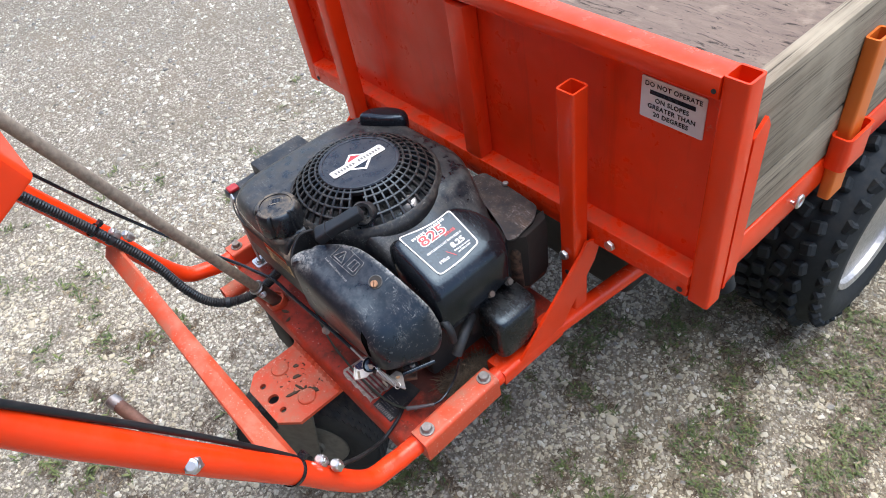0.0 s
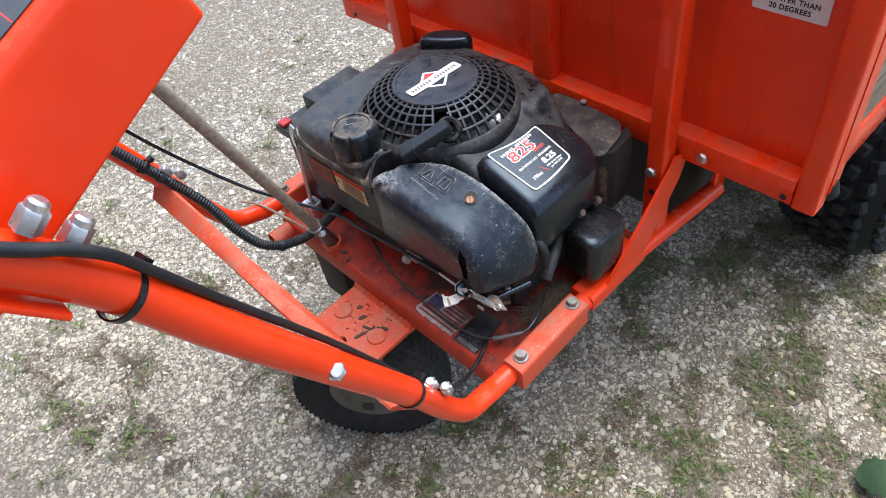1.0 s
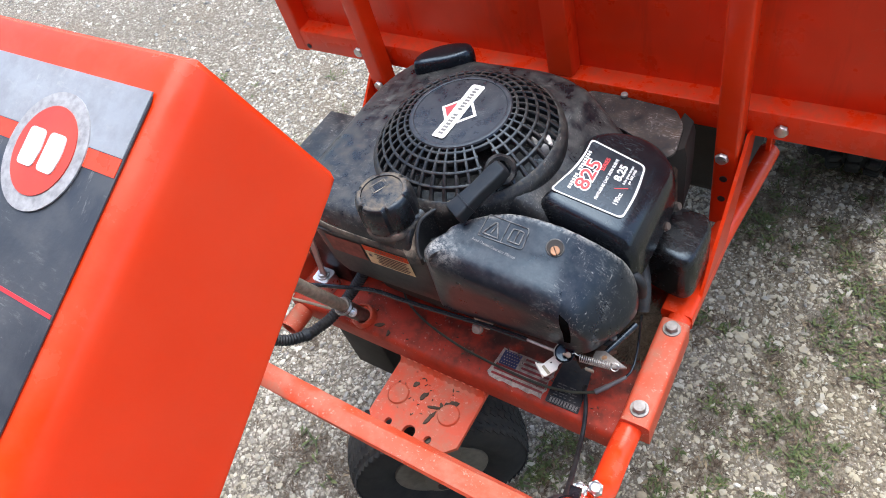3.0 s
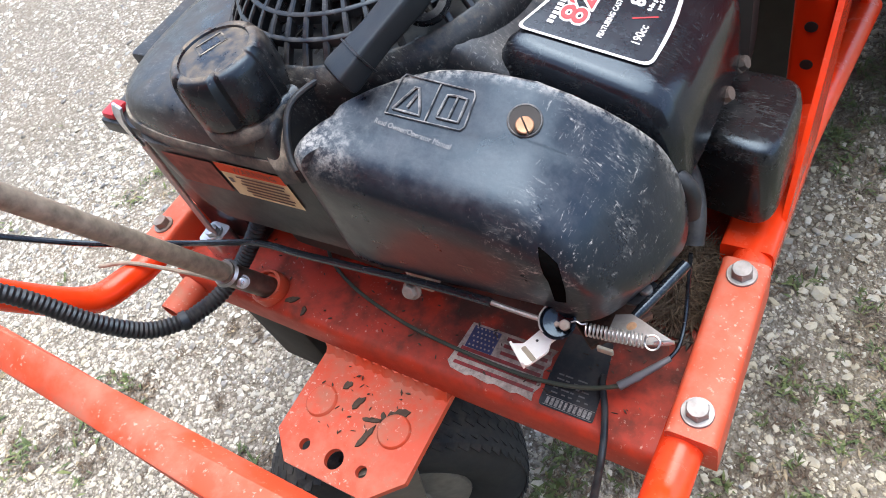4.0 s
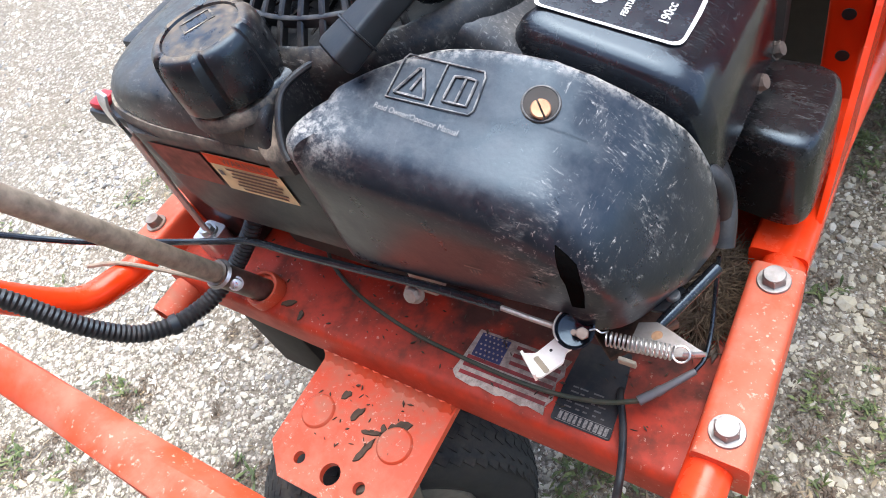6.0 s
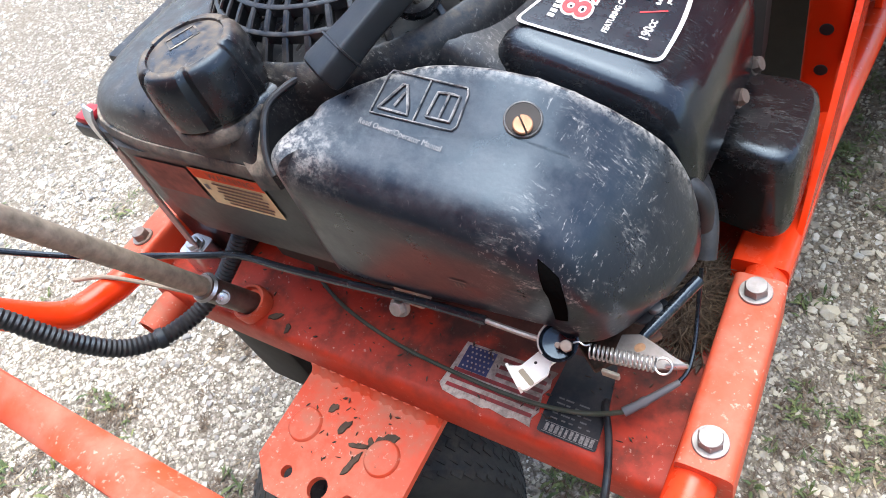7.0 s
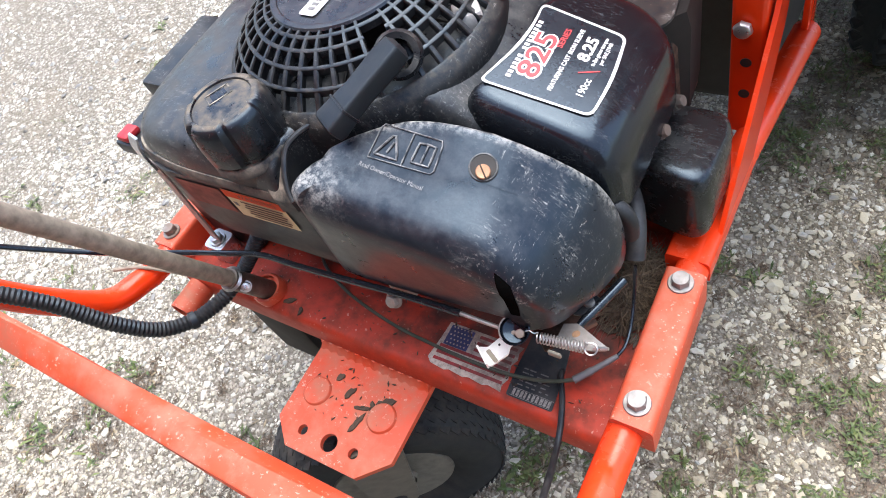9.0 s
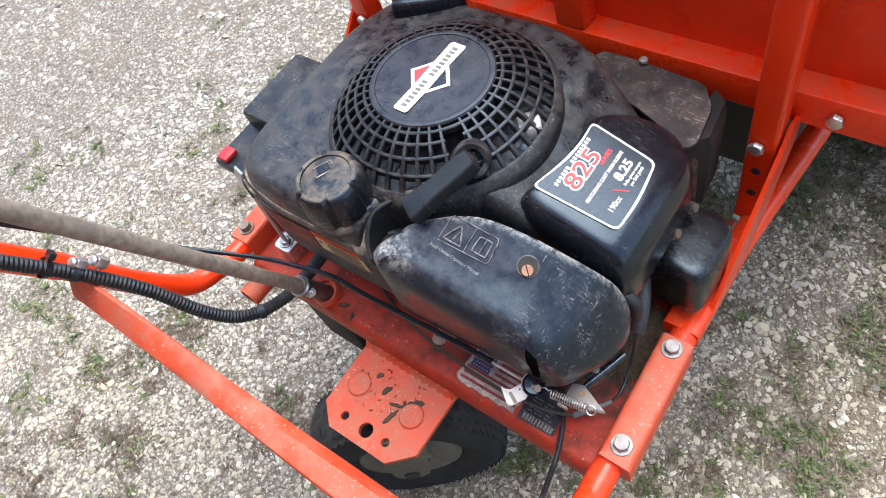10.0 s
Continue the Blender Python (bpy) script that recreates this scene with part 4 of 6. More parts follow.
# flange seam round the housing
bm = bmesh.new()
c2 = Vector((0.03, 0.13))
first = next(i for i in range(len(outline)) if outline[i][0] < 0.045 and outline[i - 1][0] >= 0.045)
ring_pts = [p for p in outline[first:] + outline[:first] if p[0] < 0.045]
grow = lambda k, z: [(c2.x + (p[0] - c2.x) * k, c2.y + (p[1] - c2.y) * k, z) for p in ring_pts]
loft(bm, [grow(0.99, 0.530), grow(1.016, 0.531), grow(1.018, 0.536), grow(1.006, 0.540), grow(0.985, 0.540)], False, (False, False))
part("housing_flange", bm, BLACK_DUST, housing)

# fuel tank below the flange
bm = bmesh.new()
tank = rounded([(-0.140, 0.012), (-0.140, 0.20), (-0.04, 0.20), (0.040, 0.12), (0.044, -0.004), (-0.112, -0.0085)], 0.010, 4)
loft(bm, [[(p[0] * 0.94, p[1] * 0.96 + 0.006, 0.445) for p in tank], [(p[0] * 0.98, p[1] + 0.002, 0.466) for p in tank], [(p[0], p[1], 0.531) for p in tank]])
tank_ob = part("fuel_tank", bm, plastic("tank_black", (0.011, 0.0105, 0.010), (0.15, 0.12, 0.09), 0.35, 0.42), engine, "matt black fuel tank with warning labels")

tr = Vector((1, 0.025, 0)).normalized()
tu = Vector((0, -0.031, 1)).normalized()
def tank_quad(x, z, w, h, lift, mat, parent, name, label=""):
    bm = bmesh.new()
    quad(bm, (x, -0.0085 + 0.0288 * (x + 0.112) + 0.031 * (0.531 - z), z), tr, tu, w, h, lift)
    return part(name, bm, mat, parent, label, 0)
TEXT_BROWN = flat("brown_print", (0.09, 0.045, 0.025), 0.6)
lab = tank_quad(-0.0145, 0.5100, 0.060, 0.034, 0.0008, YELLOW_INK, tank_ob, "warning_label", "faded yellow warning label with an orange band")
tank_quad(-0.0145, 0.5225, 0.060, 0.0090, 0.0012, WARN_INK, lab, "label_band")
lettering("WARNING", 0.0075, (-0.010, -0.0085 + 0.0288 * 0.102 + 0.0003 - 0.0016, 0.5225), tr, tu, TEXT_BROWN, lab, 1.1)
for k in range(6):
    tank_quad(-0.010, 0.5150 - 0.0036 * k, 0.043 - 0.005 * (k % 2), 0.0018, 0.0014, TEXT_BROWN, lab, "text_bar")
tank_quad(-0.0385, 0.5105, 0.004, 0.005, 0.0014, GREY_INK, lab, "text_bar")
tank_quad(-0.073, 0.5095, 0.050, 0.030, 0.0008, flat("faded_red_label", (0.30, 0.095, 0.07), 0.8, 0.75, 60), tank_ob, "faded_label", "worn dark red label")

# fuel filler neck and cap
CAP = Vector((-0.0055, 0.0165, 0))
neck = rounded([(-0.036, 0.036), (0.030, 0.034), (0.031, -0.004), (0.020, -0.024), (-0.020, -0.026), (-0.034, -0.012)], 0.012, 5)
def neck_ring(k, z):
    return [(CAP.x + p[0] * k, CAP.y + (p[1] + 0.002) * k, z) for p in neck]
bm = bmesh.new()
loft(bm, [neck_ring(0.98, 0.534), neck_ring(0.96, 0.5415), neck_ring(0.94, 0.5530), neck_ring(0.91, 0.5580), neck_ring(0.84, 0.5600)])
revolve(bm, [(0.0300, 0.557), (0.0298, 0.5630), (0.0285, 0.5648), (0.0250, 0.5650)], CAP, n=40)
part("filler_neck", bm, BLACK_DUST, engine, "dust-caked filler neck below the cap", 40)
bm = bmesh.new()
revolve(bm, [(0.0250, 0.555), (0.0250, 0.5720)], CAP, n=36)
part("filler_thread", bm, DARK, engine)
bm = bmesh.new()
n = 96
cap_prof = [(0.0262, 0.5680), (0.0296, 0.5676), (0.0303, 0.5688), (0.0304, 0.5780), (0.0301, 0.5880), (0.0293, 0.5945), (0.0280, 0.5982), (0.0260, 0.6004), (0.0236, 0.6012), (0.0218, 0.6008), (0.0212, 0.5996), (0.0150, 0.6004), (0.006, 0.6006)]
loops = []
for r, z in cap_prof:
    ring_pts = []
    for i in range(n):
        a = 2 * math.pi * i / n
        k = 1.0
        if r > 0.0222:
            w = abs((a / (2 * math.pi) * 6 + 0.30) % 1.0 - 0.5) * 2
            k = 1.0 - 0.105 * max(0.0, 1 - w / 0.22) ** 0.6
        ring_pts.append((CAP.x + r * k * math.cos(a), CAP.y + r * k * math.sin(a), z))
    loops.append(ring_pts)
loft(bm, loops)
cap = part("fuel_cap", bm, CAP_BLACK, engine, "black fuel cap with grip notches and a dusty brown top", 32)
cr, cu_ = Vector((0.47, 0.88, 0)), Vector((-0.88, 0.47, 0))
cc = CAP + Vector((-0.0065, 0.005, 0.6002))
bm = bmesh.new()
for a, b, w, h in ((0, 0.0052, 0.018, 0.0011), (0, -0.0052, 0.018, 0.0011), (0.0085, 0, 0.0011, 0.0104), (-0.0085, 0, 0.0011, 0.0104)):
    box(bm, cc + cr * a + cu_ * b - Vector((w / 2, h / 2, 0.0005)), cc + cr * a + cu_ * b + Vector((w / 2, h / 2, 0.0007)), 0, Matrix.Rotation(math.atan2(cr.y, cr.x), 4, 'Z'))
part("cap_symbol", bm, BLACK_DUST, cap)
bm = bmesh.new()
for a in (-0.0042, 0.0, 0.0042):
    box(bm, cc + cr * a - Vector((0.0012, 0.0034, 0.0005)), cc + cr * a + Vector((0.0012, 0.0034, 0.0006)), 0, Matrix.Rotation(math.atan2(cr.y, cr.x), 4, 'Z'))
part("cap_mark", bm, BLACK_CLEAN, cap)

# fan screen
bm = bmesh.new()
revolve(bm, [(0.1085, 0.462), (0.1075, 0.560), (0.1070, 0.5655), (0.1055, 0.5690), (0.1032, 0.5712), (0.1010, 0.5745), (0.0992, 0.5750), (0.0984, 0.5720), (0.0978, 0.545)], FC, n=72, caps=(False, False))
screen = part("fan_collar", bm, BLACK_MATT, engine, "dusty black collar round the fan screen", 50)
def dome_z(r):
    t = max(0.0, r - 0.050) / (0.0995 - 0.050)
    return 0.6050 - 0.0300 * t ** 2.0
NR = 42
HOOD = math.atan2(-0.052, 0.064)
for i in range(NR):
    a = 2 * math.pi * (i + 0.5) / NR
    d, s = Vector((math.cos(a), math.sin(a), 0)), Vector((-math.sin(a), math.cos(a), 0))
    near = abs((a - HOOD + math.pi) % (2 * math.pi) - math.pi)
    rows = []
    for k in range(8):
        r = 0.0515 + (0.0995 - 0.0515) * k / 7
        c = FC + d * r
        z = dome_z(r)
        w = 0.0014 + 0.0008 * k / 7
        rows.append([c + s * w * 0.6 + Vector((0, 0, z)), c - s * w * 0.6 + Vector((0, 0, z)), c - s * w + Vector((0, 0, z - 0.0012)), c - s * w * 0.8 + Vector((0, 0, z - 0.0075)), c + s * w * 0.8 + Vector((0, 0, z - 0.0075)), c + s * w + Vector((0, 0, z - 0.0012))])
    if near > 0.11:
        bm = bmesh.new()
        loft(bm, rows)
        part("screen_rib", bm, SCREEN_BLACK, screen, "", 30)
for k, r in enumerate((0.0600, 0.0690, 0.0790, 0.0895)):
    bm = bmesh.new()
    z = dome_z(r)
    gap = 0.0 if k == 0 else 0.26
    loops = []
    for i in range(97):
        a = HOOD + 0.42 * gap + (2 * math.pi - 0.84 * gap) * i / 96
        d = Vector((math.cos(a), math.sin(a), 0))
        loops.append([FC + d * (r + e) + Vector((0, 0, z + h)) for e, h in ((-0.0015, -0.0060), (-0.0015, -0.0004), (-0.0008, 0.0002), (0.0008, -0.0002), (0.0015, -0.0010), (0.0015, -0.0060))])
    loft(bm, loops)
    part("screen_ring", bm, SCREEN_BLACK, screen)
bm = bmesh.new()
revolve(bm, [(0.0552, 0.597), (0.0556, 0.6040), (0.0544, 0.6056), (0.0512, 0.6062), (0.0500, 0.6059), (0.0494, 0.6050), (0.025, 0.6054)], FC, n=72)
disc = part("screen_disc", bm, plastic("disc_black", (0.010, 0.0110, 0.0150), (0.16, 0.15, 0.14), 0.22, 0.24, 0.2), screen, "smooth black centre disc with a white and red emblem")
bm = bmesh.new()
revolve(bm, [(0.097, 0.548), (0.02, 0.550)], FC, n=40)
# near black: the dim space behind the ribs, put into the fan's colour
FAN_DARK = flat("shaded_fan", (0.007, 0.007, 0.007), 0.8, 0.4)
flywheel = part("flywheel_fan", bm, FAN_DARK, engine, "dark finned flywheel below the screen")
for i in range(20):
    a = 2 * math.pi * i / 20
    d, s = Vector((math.cos(a), math.sin(a), 0)), Vector((-math.sin(a), math.cos(a), 0))
    c = FC + d * 0.072
    bm = bmesh.new()
    loft(bm, [[c - d * 0.022 + s * (0.001 + b) + Vector((0, 0, z)) for z, b in ((0.55, 0), (0.575, 0.006))] + [c - d * 0.022 + s * (-0.001 + b) + Vector((0, 0, z)) for z, b in ((0.575, 0.006), (0.55, 0))],
              [c + d * 0.022 + s * (0.001 + b) + Vector((0, 0, z)) for z, b in ((0.55, 0), (0.566, 0.006))] + [c + d * 0.022 + s * (-0.001 + b) + Vector((0, 0, z)) for z, b in ((0.566, 0.006), (0.55, 0))]])
    part("fan_blade", bm, FAN_DARK, flywheel)

# emblem: a white band across a half red, half outlined diamond
E_DIR = Vector((0.042, 0.999)).normalized()
E_SIDE = Vector((E_DIR.y, -E_DIR.x))
def emblem(pts, z, mat, name):
    bm = bmesh.new()
    q = [(FC.x + (E_DIR.x * a + E_SIDE.x * b) * 1.18, FC.y - 0.0015 + (E_DIR.y * a + E_SIDE.y * b) * 1.18) for a, b in pts]
    slab(bm, q, z - 0.0005, z)
    part(name, bm, mat, disc, "", 0)
emblem([(-0.0215, 0), (0, -0.0185), (0.0215, 0), (0, 0.0185)], 0.6058, WHITE_INK, "emblem_diamond")
emblem([(-0.0160, -0.0015), (0.0160, -0.0015), (0, -0.0150)], 0.6062, RED_INK, "emblem_red")
emblem([(0.0160, 0.0015), (-0.0160, 0.0015), (0, 0.0150)], 0.6062, LABEL_BLACK, "emblem_black")
band = [(-0.0350, -0.0052), (-0.0332, -0.0062), (-0.012, -0.0058), (0.012, -0.0066), (0.033, -0.0070), (0.0350, -0.0050), (0.0350, 0.0056), (0.0332, 0.0066), (0.012, 0.0060), (-0.012, 0.0066), (-0.033, 0.0062), (-0.0350, 0.0048)]
emblem(band, 0.6066, WHITE_INK, "emblem_band")
for k in range(16):
    if k != 7:
        a = -0.0295 + 0.0590 * k / 15
        emblem([(a - 0.0012, -0.0022), (a + 0.0012, -0.0022), (a + 0.0012, 0.0024), (a - 0.0012, 0.0024)], 0.6069, GREY_INK, "emblem_text_bar")

# raised head cover that carries the label
def lab_z(x, y=0):
    return 0.5615 - 0.30 * (x - 0.133)
bump_out = rounded([(0.118, 0.090), (0.135, 0.083), (0.222, 0.080), (0.226, 0.105), (0.224, 0.205), (0.190, 0.226), (0.150, 0.214), (0.128, 0.190), (0.134, 0.150), (0.130, 0.115)], [0.012, 0.01, 0.018, 0.02, 0.02, 0.02, 0.02, 0.012, 0.02, 0.02], 4)
bm = bmesh.new()
shell(bm, bump_out, ((0.165, 0.125), (0.168, 0.165)), [(0.0, 1.0), (0.0, 0.030), (0.022, 0.019), (0.07, 0.0105), (0.15, 0.0045), (0.25, 0.0013), (0.36, 0.0), (0.98, 0.0)], lab_z, 0.474)
head = part("head_cover", bm, BLACK_CLEAN, engine, "glossy black head cover with a printed label", 50)
lab_out = [(0.131, 0.102), (0.203, 0.106), (0.2045, 0.140), (0.199, 0.177), (0.140, 0.181), (0.1415, 0.160), (0.1395, 0.138), (0.1355, 0.120)]
lab_rad = [0.005, 0.006, 0.02, 0.006, 0.005, 0.02, 0.02, 0.02]
lo = rounded(lab_out, lab_rad, 4)
lc = Vector((0.169, 0.142))
li = [Vector(p) + (lc - Vector(p)).normalized() * 0.0021 for p in lo]
bm = bmesh.new()
loft(bm, [[(p[0], p[1], lab_z(p[0]) + d) for p in lo] for d in (0.0003, 0.0010)])
label = part("label_panel", bm, LABEL_BLACK, head, "black printed label with white border", 0)
bm = bmesh.new()
rows = [[(p[0], p[1], lab_z(p[0]) + 0.0014) for p in q] for q in (lo, li)]
loft(bm, rows, True, (False, False))
part("label_border", bm, WHITE_INK, label, "", 0)
RU = Vector((0, 1, 0))
UU = Vector((-1, 0, 0.30)).normalized()
def lab_text(text, size, x, y, mat, sq=1.0, bold=0.0001):
    lettering(text, size, (x, y, lab_z(x) + 0.0014), RU, UU, mat, label, 1.0, sq, "", bold)
lettering("825", 0.0205, (0.1555, 0.138, lab_z(0.1555) + 0.0012), RU, UU, WHITE_INK, label, 1.0, 1.32, "", 0.0013)
lettering("825", 0.0205, (0.1555, 0.138, lab_z(0.1555) + 0.0017), RU, UU, RED_INK, label, 1.0, 1.32, "", 0.0003)
lab_text("SERIES", 0.0058, 0.1645, 0.158, RED_INK, 1.1)
lab_text("FEATURING CAST IRON SLEEVE", 0.0042, 0.1725, 0.142, WHITE_INK, 0.95)
lab_text("8.25", 0.0108, 0.1815, 0.156, WHITE_INK, 1.15, 0.0004)
lab_text("190cc", 0.0068, 0.1905, 0.125, WHITE_INK, 1.0)
lab_text("ft-lbs gross torque", 0.0036, 0.1885, 0.157, WHITE_INK, 0.95)
lab_text("per SAE J1940", 0.0036, 0.1925, 0.157, WHITE_INK, 0.95)
for k in range(15):
    if k != 6:
        bm = bmesh.new()
        quad(bm, (0.1455, 0.1140 + 0.0036 * k, lab_z(0.1455) + 0.0014), RU, UU, 0.0024, 0.0034)
        part("brand_bar", bm, WHITE_INK, label, "", 0)
bm = bmesh.new()
quad(bm, (0.1885, 0.1385, lab_z(0.1885) + 0.0014), (0.85, 0.5, -0.255), (-0.5, 0.85, 0.15), 0.014, 0.0009)
part("red_slash", bm, RED_INK, label, "", 0)

# air cleaner cover: a crest along the back, a top that falls towards the front and a long slope at the end
CREST = ((0.020, 0.004, 0.560), (0.045, 0.008, 0.566), (0.0625, 0.022, 0.5705), (0.078, 0.0345, 0.5725), (0.093, 0.0440, 0.5735), (0.111, 0.0520, 0.5740), (0.127, 0.0555, 0.5732), (0.145, 0.0565, 0.5725), (0.166, 0.0580, 0.5690), (0.181, 0.0605, 0.5610), (0.195, 0.0645, 0.5495), (0.207, 0.0690, 0.5360), (0.219, 0.0740, 0.5190), (0.229, 0.0760, 0.5000), (0.240, 0.0740, 0.4780))
def crest(x):
    for a, b in zip(CREST, CREST[1:]):
        if x <= b[0]:
            t = max(0.0, (x - a[0]) / (b[0] - a[0]))
            return a[1] + (b[1] - a[1]) * t, a[2] + (b[2] - a[2]) * t
    return CREST[-1][1:]
def cov_top(x, y):
    yc, zc = crest(x)
    k = max(0.0, min(1.0, (yc - y) / 0.060))
    soft = 0.573 - 7.5 * max(0.0, x - 0.160) ** 2
    zc = zc + (max(zc, soft) - zc) * 0.55 * k
    return zc - 0.34 * max(0.0, yc - y) - 0.0015 * math.cos((y - 0.02) * 60)
def cov_base(x, y):
    return 0.462 + 0.10 * (x - 0.05) if x < 0.19 else 0.464
cov_rear = [(x, y + 0.0015) for x, y, z in CREST[2:14]]
cov = [(0.0455, -0.006), (0.050, 0.006)] + cov_rear + [(0.236, 0.060), (0.231, 0.028), (0.216, -0.004), (0.196, -0.014), (0.120, -0.0155), (0.062, -0.0155), (0.050, -0.0125)]
cov = rounded(cov, [0.006, 0.006] + [0.007] * 11 + [0.010, 0.014, 0.02, 0.02, 0.016, 0.02, 0.012, 0.006], 4)
def cover_shell():
    a, b = Vector((0.078, 0.012)), Vector((0.190, 0.034))
    fr = (0.0, 0.03, 0.07, 0.12, 0.18, 0.25, 0.33, 0.42, 0.52, 0.66, 0.82, 0.97)
    rows = [[] for _ in range(len(fr) + 4)]
    for p in cov:
        p = Vector(p)
        t = max(0.0, min(1.0, (p - a).dot(b - a) / (b - a).length_squared))
        m = a.lerp(b, t)
        back = max(0.0, min(1.0, (p.y - (m.y - 0.004)) / 0.016)) * max(0.0, min(1.0, (0.236 - p.x) / 0.020))
        end = max(0.0, min(1.0, (p.x - 0.205) / 0.025)) * (1 - back)
        rad = 0.0045 * back + (1 - back) * (0.018 + 0.010 * end)
        if p.x < 0.056:
            rad = 0.008
        L = (m - p).length
        ring = []
        for f in fr:
            q = p.lerp(m, f)
            u = 1 - min(1.0, f * L / rad)
            ring.append((q.x, q.y, cov_top(q.x, q.y) - rad * (1 - math.sqrt(max(0.0, 1 - u * u)))))
        low = ring[0][2]
        base = min(cov_base(p.x, p.y), low - 0.004)
        for k, (h, inn) in enumerate(((0.0, 0.0045), (0.06, 0.0040), (0.45, 0.0022), (0.8, 0.0006))):
            q = p + (m - p).normalized() * inn * (1 - 0.8 * back)
            lean = 0.011 * (1 - h) if p.x < 0.058 else 0.0
            rows[k].append((q.x - lean, q.y, base + (low - base) * h))
        for k, v in enumerate(ring):
            rows[k + 4].append(v)
    return rows
bm = bmesh.new()
loft(bm, cover_shell(), True, (False, True))
cover_tree = BVHTree.FromBMesh(bm)
def cover_front(x, z, lift=0.0006):
    """A point on the front face of the cover."""
    at, n, _, _ = cover_tree.ray_cast(Vector((x, -0.2, z)), Vector((0, 1, 0)))
    return at + Vector((0, -lift, 0))
rub = []
for k in range(16):
    for p in cov:
        back = max(0.0, min(1.0, (p[1] - crest(p[0])[0] + 0.004) / 0.004))
        tip = max(0.0, 1 - max(0.0, p[0] - 0.050) / 0.012)
        rub.append(max(back, 0.7 * tip) * (0.0 if k < 3 else 0.7 if k < 7 else max(0.0, 0.4 - (k - 7) / 5)))
cover = part("air_cleaner_cover", bm, BLACK_SCUFF, engine, "scuffed black air cleaner cover with a brass screw", 50)
cover.data.attributes.new("rub", 'FLOAT', 'POINT').data.foreach_set("value", rub)
SC = Vector((0.1670, 0.0385, cov_top(0.167, 0.0385)))
SN = Vector((cov_top(0.163, 0.0385) - cov_top(0.171, 0.0385), cov_top(0.167, 0.0345) - cov_top(0.167, 0.0425), 0.008)).normalized()
bm = bmesh.new()
revolve(bm, [(0.0074, 0.0003), (0.0078, 0.0009), (0.0083, 0.0008), (0.0088, 0.0)], SC, SN, 32, (False, False))
part("screw_recess", bm, plastic("worn_rim", (0.03, 0.03, 0.03), (0.33, 0.32, 0.30), 0.8, 0.5, 0.8, 200), cover, "scuffed raised rim")
bm = bmesh.new()
revolve(bm, [(0.0076, 0.0003), (0.0075, 0.0007)], SC, SN, 28)
part("screw_well", bm, DARK, cover)
bm = bmesh.new()
sp = SC + Vector((0.0012, -0.0030, -0.0004))
sx = SN.orthogonal().normalized()
sy = SN.cross(sx)
slot = 0.0005
for sgn in (1, -1):
    arc = [(slot * sgn, y) for y in (0.0044 * sgn, -0.0044 * sgn)] + [(0.0045 * math.cos(math.pi * k / 12 - math.pi / 2) * sgn, 0.0045 * math.sin(math.pi * k / 12 - math.pi / 2) * sgn) for k in range(1, 12)]
    loft(bm, [[sp + sx * (a * f) + sy * (b * f) + SN * h for a, b in arc] for f, h in ((1, 0.0003), (1, 0.0016), (0.88, 0.0021))])
part("screw", bm, BRASS, cover, "slotted copper-coloured screw")
# moulded warning pictogram
def on_cover(x, y, d=0.0007):
    return (x, y, cov_top(x, y) + d)
def ridge(pts, w, name="moulded_line"):
    bm = bmesh.new()
    p = [Vector(on_cover(*q)) for q in pts]
    tube(bm, resample(p, 0.004), w, 6)
    part(name, bm, WORN_RIDGE, cover)
fr = [(0.093, 0.0245), (0.096, 0.0455), (0.139, 0.0450), (0.139, 0.0255), (0.093, 0.0245)]
for pts, w in ((fr, 0.00045), ([(0.1165, 0.025), (0.1185, 0.0452)], 0.00045), ([(0.0965, 0.0275), (0.1065, 0.0420), (0.1130, 0.0275), (0.0965, 0.0275)], 0.0008), ([(0.1045, 0.0300), (0.1075, 0.0370)], 0.0007),
               ([(0.1220, 0.0290), (0.1240, 0.0410), (0.1355, 0.0410), (0.1345, 0.0290), (0.1220, 0.0290)], 0.0007), ([(0.1285, 0.0290), (0.1300, 0.0410)], 0.0006)):
    ridge(pts, w)
lettering("Read Owner/Operator Manual", 0.0042, (0.1125, 0.0180, cov_top(0.1125, 0.0180) + 0.0009), (0.048, -0.003, cov_top(0.136, 0.0165) - cov_top(0.088, 0.0195)), (0, 0.004, cov_top(0.1125, 0.0200) - cov_top(0.1125, 0.0160)), plastic("worn_moulded_letters", (0.14, 0.14, 0.14), (0.4, 0.4, 0.4), 0.9, 0.5, 0.0, 200), cover, 1.0, 0.9)
# starter grip
gt, gb = Vector((0.097, 0.076, 0.604)), Vector((0.069, 0.0275, 0.583))
bm = bmesh.new()
gd = (gb - gt).normalized()
gs = gd.cross(Vector((0, 0, 1))).normalized()
gu = gs.cross(gd)
loops = []
for t, w, h in ((-0.10, 0.004, 0.004), (-0.06, 0.008, 0.007), (0.1, 0.0095, 0.0075), (0.5, 0.0090, 0.0068), (0.7, 0.0098, 0.0072), (0.95, 0.0115, 0.0075), (1.0, 0.0112, 0.0068), (1.02, 0.0095, 0.005)):
    c = gt.lerp(gb, t)
    o = rounded([(-w, -h), (w, -h), (w, h), (-w, h)], min(w, h) * 0.4, 3)
    loops.append([c + gs * a + gu * b for a, b in o])
loft(bm, loops)
grip = part("starter_grip", bm, plastic("grip_black", (0.008, 0.008, 0.0085), (0.13, 0.12, 0.10), 0.12, 0.5), engine, "black rubber pull-start grip", 40)
bm = bmesh.new()
loops = []
